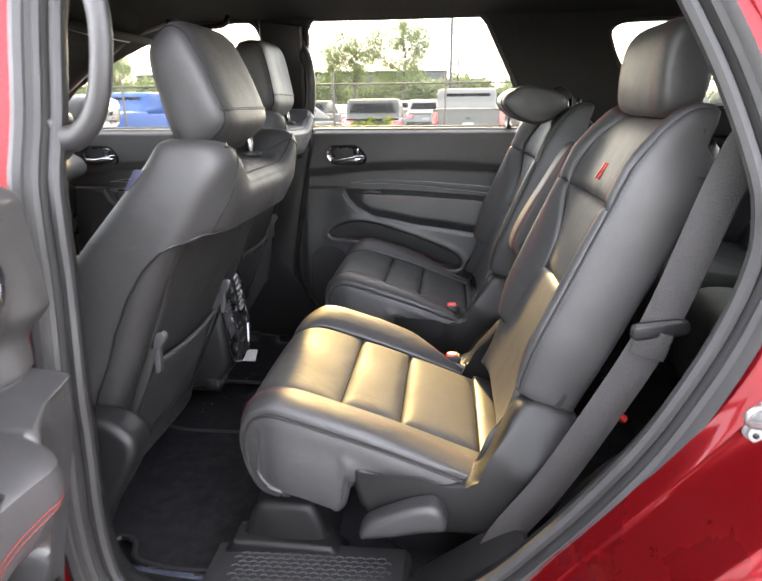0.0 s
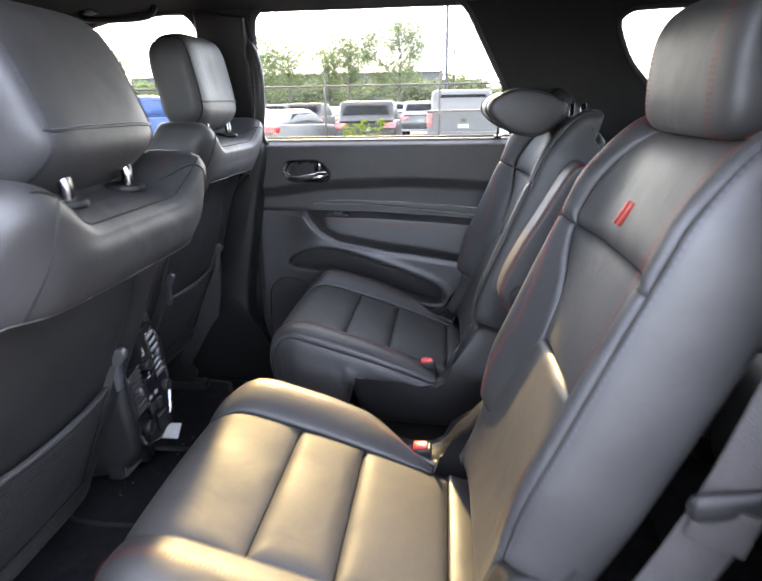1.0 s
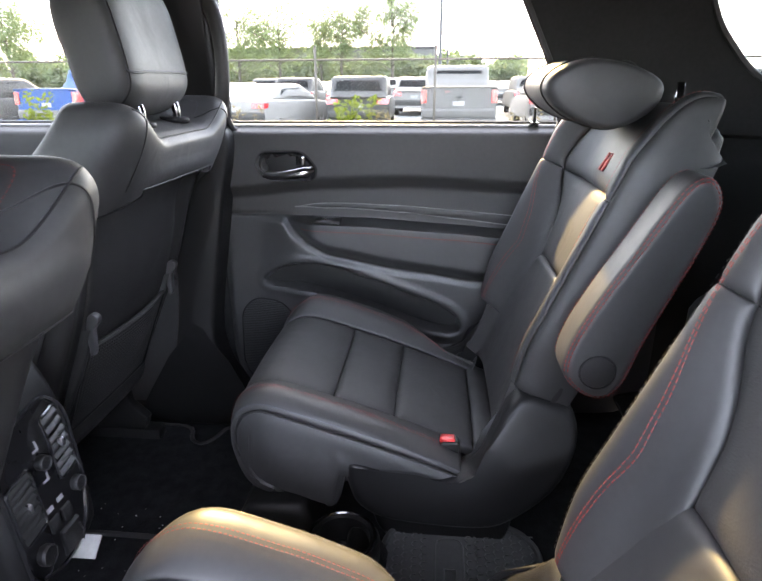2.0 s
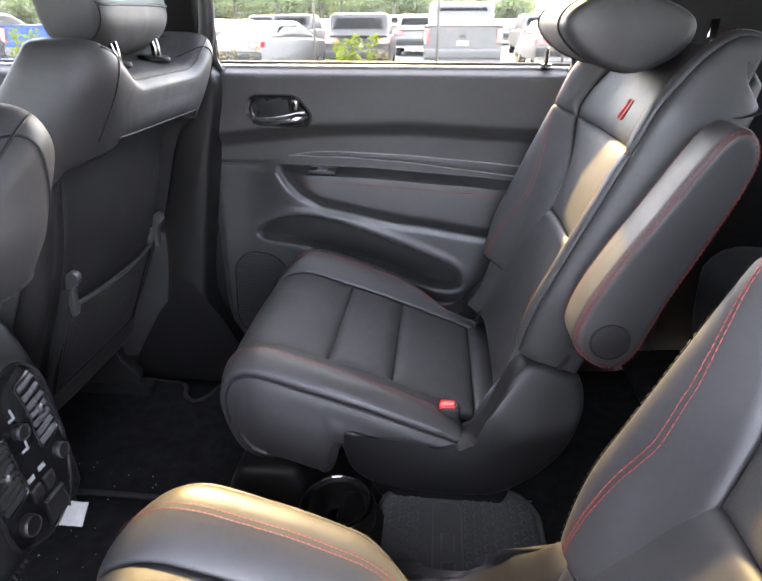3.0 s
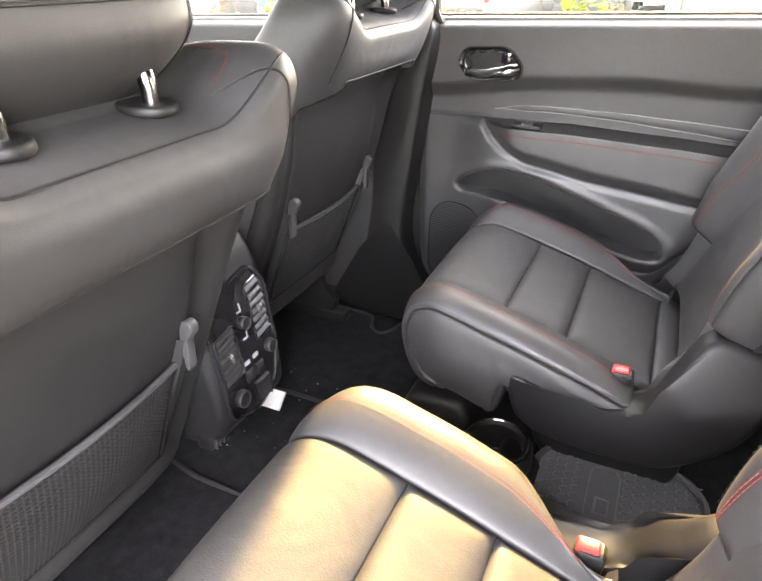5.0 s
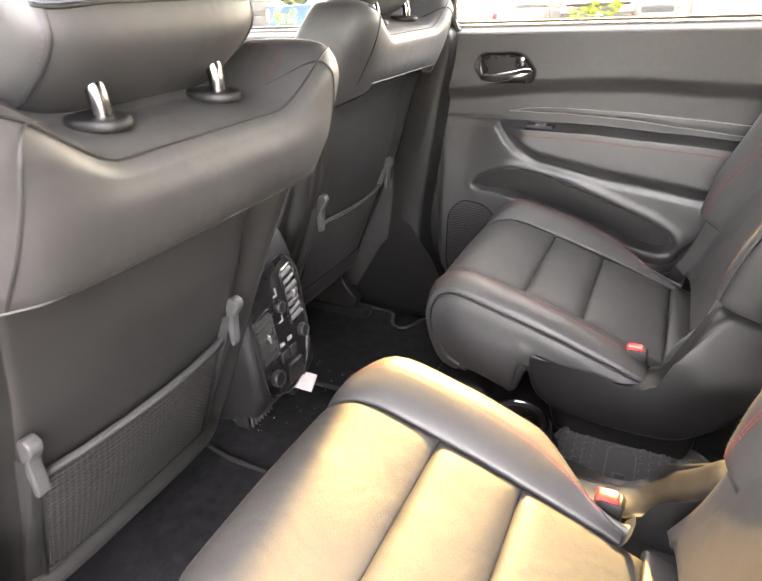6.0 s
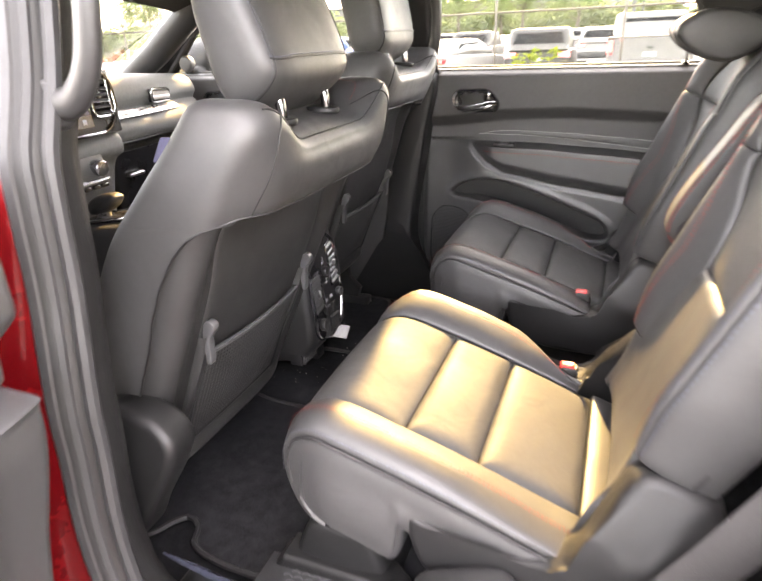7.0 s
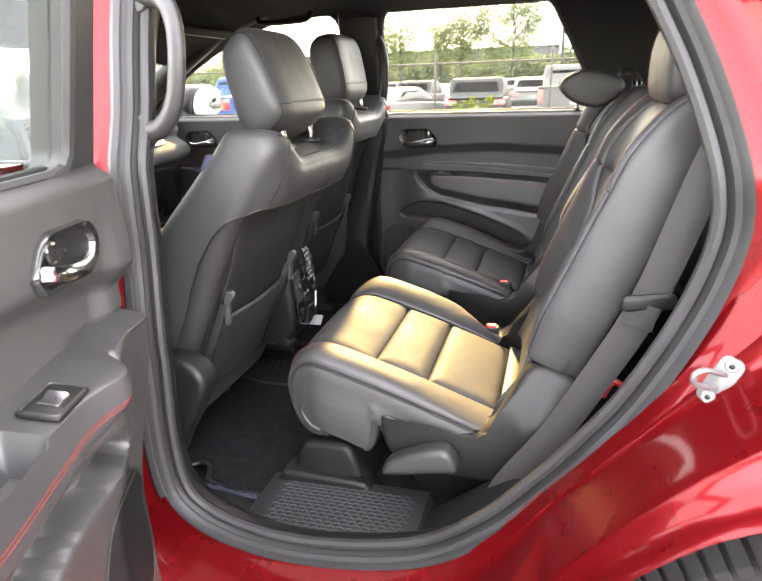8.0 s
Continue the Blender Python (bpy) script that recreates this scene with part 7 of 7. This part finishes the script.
# cars behind the camera, mirrored in the paint
for k, (x, kd, p, lab) in enumerate(((-3.4, "suv", WHITE_P, "white sport utility car"), (0.4, "sedan", SILVER, "silver saloon car"), (3.6, "suv", GREY_P, "dark sport utility car"), (6.8, "truck", WHITE_P, "white pickup truck"))):
    parked_car(kd, x, -6.5, 180, p, lab + " parked across the lane")

# ---- fence ----
fence = thing("fence", (0, 14.0, ground_z(14)), "rusty chain-link fence with thin posts and a top rail", "fence", kind="structure")
RUST = mat("weathered_steel", (0.09, 0.078, 0.065), 0.7, metal=0.3, vary=0.3, vary_scale=3)
WIRE = mat("fence_wire", (0.22, 0.22, 0.21), 0.6, metal=0.4)
FZ = ground_z(14.0)
for k in range(-9, 7):
    x = 0.08 + 2.61 * k
    part("post", tube([(x, 14.0, FZ), (x + 0.01, 14.0, FZ + 2.25)], 0.028, 8), RUST, fence)
part("top_rail", tube([(-24, 14.0, FZ + 1.96), (-10, 14.0, FZ + 1.97), (2, 14.0, FZ + 1.96), (16, 14.0, FZ + 1.955)], 0.022, 8), RUST, fence)
wires = []
for k in range(-260, 190):
    x = k * 0.09
    for d in (1, -1):
        a, b = (x, 14.0, FZ + 0.05), (x + d * 1.9, 14.0, FZ + 1.95)
        t = 0.0016
        wires.append(([(a[0] - t, a[1], a[2]), (a[0] + t, a[1], a[2]), (b[0] + t, b[1], b[2]), (b[0] - t, b[1], b[2]), (a[0], a[1] + 2 * t, a[2]), (b[0], b[1] + 2 * t, b[2])], [[0, 1, 2, 3], [1, 4, 5, 2], [4, 0, 3, 5]]))
ob = part("chain_link", join(*wires), WIRE, fence, "thin diagonal wires", smooth=False)
ob["kind"] = "stuff"

# ---- plants ----


def leaf_mat(name, color):
    m = mat(name, color, 0.6, vary=0.3, vary_scale=0.8)
    n, l = m.node_tree.nodes, m.node_tree.links
    b, out = n["Principled BSDF"], n["Material Output"]
    tr, ad = n.new("ShaderNodeBsdfTranslucent"), n.new("ShaderNodeMixShader")
    tr.inputs[0].default_value = (color[0] * 1.1, color[1] * 1.15, color[2] * 0.95, 1)
    ad.inputs[0].default_value = 0.55
    l.new(b.outputs[0], ad.inputs[1])
    l.new(tr.outputs[0], ad.inputs[2])
    l.new(ad.outputs[0], out.inputs[0])
    return m


# Haze over the distant crowns is mixed into this lightened leaf colour.
LEAF = leaf_mat("hazed_tree_leaves", (0.150, 0.185, 0.092))
HEDGE = leaf_mat("woodland_leaves", (0.13, 0.158, 0.080))
YELLOW = leaf_mat("yellow_green_leaves", (0.10, 0.125, 0.01))
WEED = leaf_mat("dry_weed_leaves", (0.14, 0.11, 0.05))
BARK = mat("tree_bark", (0.09, 0.075, 0.06), 0.9, grain=1.0, grain_scale=12, vary=0.3, vary_scale=2)


def leaves(rng, blobs, count, size):
    """Small bent leaves scattered through blobs (centre, radius)."""
    pts, faces = [], []
    wts = [r ** 2 for _, r in blobs]
    for _ in range(count):
        c, r = rng.choices(blobs, wts)[0]
        d = Vector((rng.gauss(0, 1), rng.gauss(0, 1), rng.gauss(0, 1))).normalized() * r * rng.random() ** 0.45
        p = Vector(c) + d
        a = Vector((rng.gauss(0, 1), rng.gauss(0, 1), rng.gauss(0, 0.6))).normalized()
        b = a.orthogonal().normalized()
        sz = size * rng.uniform(0.6, 1.5)
        k = len(pts)
        pts += [tuple(p - a * sz), tuple(p + b * sz * 0.6), tuple(p + a * sz), tuple(p - b * sz * 0.6 + a.cross(b) * sz * 0.3)]
        faces.append([k, k + 1, k + 2, k + 3])
    return pts, faces


def tree(x, y, height, spread, seed, label, density=3600, low=0.28):
    rng = random.Random(seed)
    z0 = ground_z(y)
    t = thing("tree", (x, y, z0), label, "tree", "trees beyond the car park")
    trunk = [(x, y, z0), (x + rng.uniform(-.1, .1), y, z0 + height * 0.3), (x + rng.uniform(-.2, .2), y, z0 + height * 0.62), (x + rng.uniform(-.2, .2), y, z0 + height * 0.9)]
    geos = [tube(spline(trunk, 14), lambda u: 0.16 * height / 8 * (1 - 0.85 * u), 8)]
    blobs = []
    mid = Vector((x, y, z0 + height * 0.62))
    for k in range(16):
        f = rng.uniform(low, 0.85)
        a = rng.uniform(0, 2 * math.pi)
        reach = spread * (1 - abs(f - 0.55) * 0.9) * rng.uniform(0.6, 1.05)
        b = Vector((x, y, z0 + height * f * 0.8))
        e = Vector((x + math.cos(a) * reach, y + math.sin(a) * reach, z0 + height * (f + 0.10)))
        geos.append(tube([b, b.lerp(e, 0.5) + Vector((0, 0, -0.1)), e], lambda u: 0.05 * (1 - 0.8 * u) * height / 8, 5))
        for q in range(3):
            blobs.append((b.lerp(e, rng.uniform(0.6, 1.05)), spread * rng.uniform(0.10, 0.20)))
    for k in range(110):
        d = Vector((rng.gauss(0, 1), rng.gauss(0, 1), rng.gauss(0, 1))).normalized() * rng.uniform(0.35, 1.0)
        if rng.random() < 0.12:
            continue
        blobs.append((mid + Vector((d.x * spread * 0.95, d.y * spread * 0.95, d.z * height * 0.34)), spread * rng.uniform(0.16, 0.36)))
    part("trunk", join(*geos), BARK, t)
    part("crown", leaves(rng, blobs, int(density * 2.8), 0.058 * height / 8 + 0.012), LEAF, t, smooth=False)
    return t


tree(-9.2, 60, 9.6, 3.6, 1, "leafy deciduous tree with an airy crown", 4200)
tree(-4.4, 60, 10.0, 3.9, 2, "broad leafy deciduous tree with bare outer twigs", 5200)
tree(-14.8, 58, 9.2, 4.3, 3, "leafy deciduous tree with an uneven crown", 4200)
tree(-11.6, 62, 7.4, 1.5, 4, "slim young tree with sparse leaves", 1500)
tree(-19.5, 60, 9.2, 4.2, 5, "leafy deciduous tree beyond the car park", 4000)
tree(-30, 52, 7.5, 2.8, 6, "leafy deciduous tree beyond the car park", 4000)
tree(-36, 50, 8.5, 3.2, 7, "tall leafy deciduous tree beyond the car park", 4500)
tree(-44, 50, 8.8, 3.4, 8, "tall leafy deciduous tree beyond the car park", 4500)
rng = random.Random(11)
blobs = [((rng.uniform(-75, 9), rng.uniform(66, 76), rng.uniform(0.3, 3.6)), rng.uniform(0.7, 1.5)) for _ in range(520)]
tagged(part("woodland", leaves(rng, blobs, 42000, 0.24), HEDGE, smooth=False), "dense band of green bushes behind the car park", "bushes", kind="stuff")
blobs = [((rng.uniform(10, 34), rng.uniform(62, 70), rng.uniform(0.3, 1.9)), rng.uniform(0.6, 1.1)) for _ in range(120)]
tagged(part("bushes", leaves(rng, blobs, 6000, 0.15), LEAF, smooth=False), "low row of green bushes behind the car park", "bushes", kind="stuff")
# Added backing sheet in place of the shaded depth between the trunks.
tagged(part("trunk_shade", rings([[(x, 77.0, -0.2), (x, 77.3, 1.6), (x, 77.6, 3.4 + 0.5 * math.sin(x * 0.7))] for x in range(-80, 12)], False, False), HEDGE), "plain leaf-coloured sheet standing for the shaded depth behind the bushes", "bushes", kind="stuff")


def shrub(x, y, h, m, seed, label, count=260, size=0.045):
    rng = random.Random(seed)
    z0 = ground_z(y)
    s = thing("shrub", (x, y, z0), label, "shrub", "weeds along the fence")
    stems, blobs = [], []
    for k in range(7):
        e = Vector((x + rng.uniform(-.35, .35) * h, y + rng.uniform(-.2, .2), z0 + h * rng.uniform(0.6, 1.0)))
        stems.append(tube([(x, y, z0), ((x + e.x) / 2, y, z0 + h * 0.4), e], lambda u: 0.008 * (1 - 0.7 * u), 5))
        for q in (0.55, 0.75, 1.0):
            blobs.append((Vector((x, y, z0)).lerp(e, q), 0.12 * h))
    part("stems", join(*stems), BARK, s)
    part("foliage", leaves(rng, blobs, count, size), m, s, smooth=False)


shrub(-1.55, 12.9, 1.22, YELLOW, 21, "bright yellow-green weed shrub by the fence", 420, 0.045)
shrub(-1.95, 13.1, 0.95, YELLOW, 22, "bright yellow-green weed shrub by the fence", 220)
shrub(-3.9, 13.0, 1.05, WEED, 23, "dry reddish-brown weeds by the fence", 300, 0.03)
shrub(-4.6, 13.1, 0.95, WEED, 24, "dry reddish-brown weeds by the fence", 260, 0.03)
shrub(-0.9, 13.2, 1.0, WEED, 25, "dry reddish-brown weeds by the fence", 240, 0.03)
shrub(-8.6, 13.0, 1.3, YELLOW, 26, "bright yellow-green weed shrub by the fence", 380)
shrub(-10.2, 13.0, 1.2, WEED, 27, "dry reddish-brown weeds by the fence", 300, 0.03)
shrub(1.9, 13.2, 1.0, WEED, 28, "dry reddish-brown weeds by the fence", 260, 0.03)

# ---- poles and buildings ----
STEEL = mat("galvanised_pole", (0.075, 0.076, 0.078), 0.6, spec=0.2, vary=0.06)
pole = thing("light_pole", (0.22, 45, ground_z(45)), "thick pale grey light pole", "light pole", "light poles")
part("shaft", tube([(0.22, 45, -0.18), (0.22, 45, 13)], lambda u: 0.125 - 0.03 * u, 12), STEEL, pole)
part("lamp_head", box(-0.6, 1.0, 44.8, 45.2, 13.0, 13.15, 0.03), STEEL, pole)
pole = thing("light_pole", (0.95, 60, ground_z(60)), "slim grey light pole with two lamp arms", "light pole", "light poles")
part("shaft", tube([(0.95, 60, -0.18), (0.95, 60, 10.3)], lambda u: 0.10 - 0.03 * u, 10), STEEL, pole)
part("lamp_arm", box(0.1, 1.1, 59.9, 60.1, 10.28, 10.38, 0.03), STEEL, pole)
part("lamp_head", box(1.1, 1.9, 59.8, 60.2, 10.30, 10.42, 0.03), STEEL, pole)
pole = thing("light_pole", (2.6, 105, ground_z(105)), "distant slim light pole", "light pole", "light poles")
part("shaft", tube([(2.4, 105, -0.18), (2.4, 105, 9.2)], lambda u: 0.10 - 0.03 * u, 8), STEEL, pole)
part("lamp_head", box(1.9, 2.9, 104.8, 105.2, 9.1, 9.25, 0.03), STEEL, pole)
CLAD = mat("grey_cladding", (0.08, 0.078, 0.074), 0.7, vary=0.06, vary_scale=0.3)
for x0, x1, y, h, lab in ((-60, -0.6, 112, 6.6, "long flat-roofed grey warehouse"), (-0.5, 6.8, 118, 5.3, "low flat-roofed grey building")):
    b = thing("building", ((x0 + x1) / 2, y, -0.18), lab + " behind the trees", "building", "distant buildings")
    part("wall", box(x0, x1, y, y + 20, -0.2, h, 0.05), CLAD, b)
    part("parapet", box(x0 - 0.2, x1 + 0.2, y - 0.2, y + 20.2, h, h + 0.35, 0.05), STEEL, b)
    for k in range(int((x1 - x0) / 6)):
        part("cladding_joint", box(x0 + 3 + k * 6 - 0.05, x0 + 3 + k * 6 + 0.05, y - 0.06, y, 0, h, 0.02), STEEL, b)
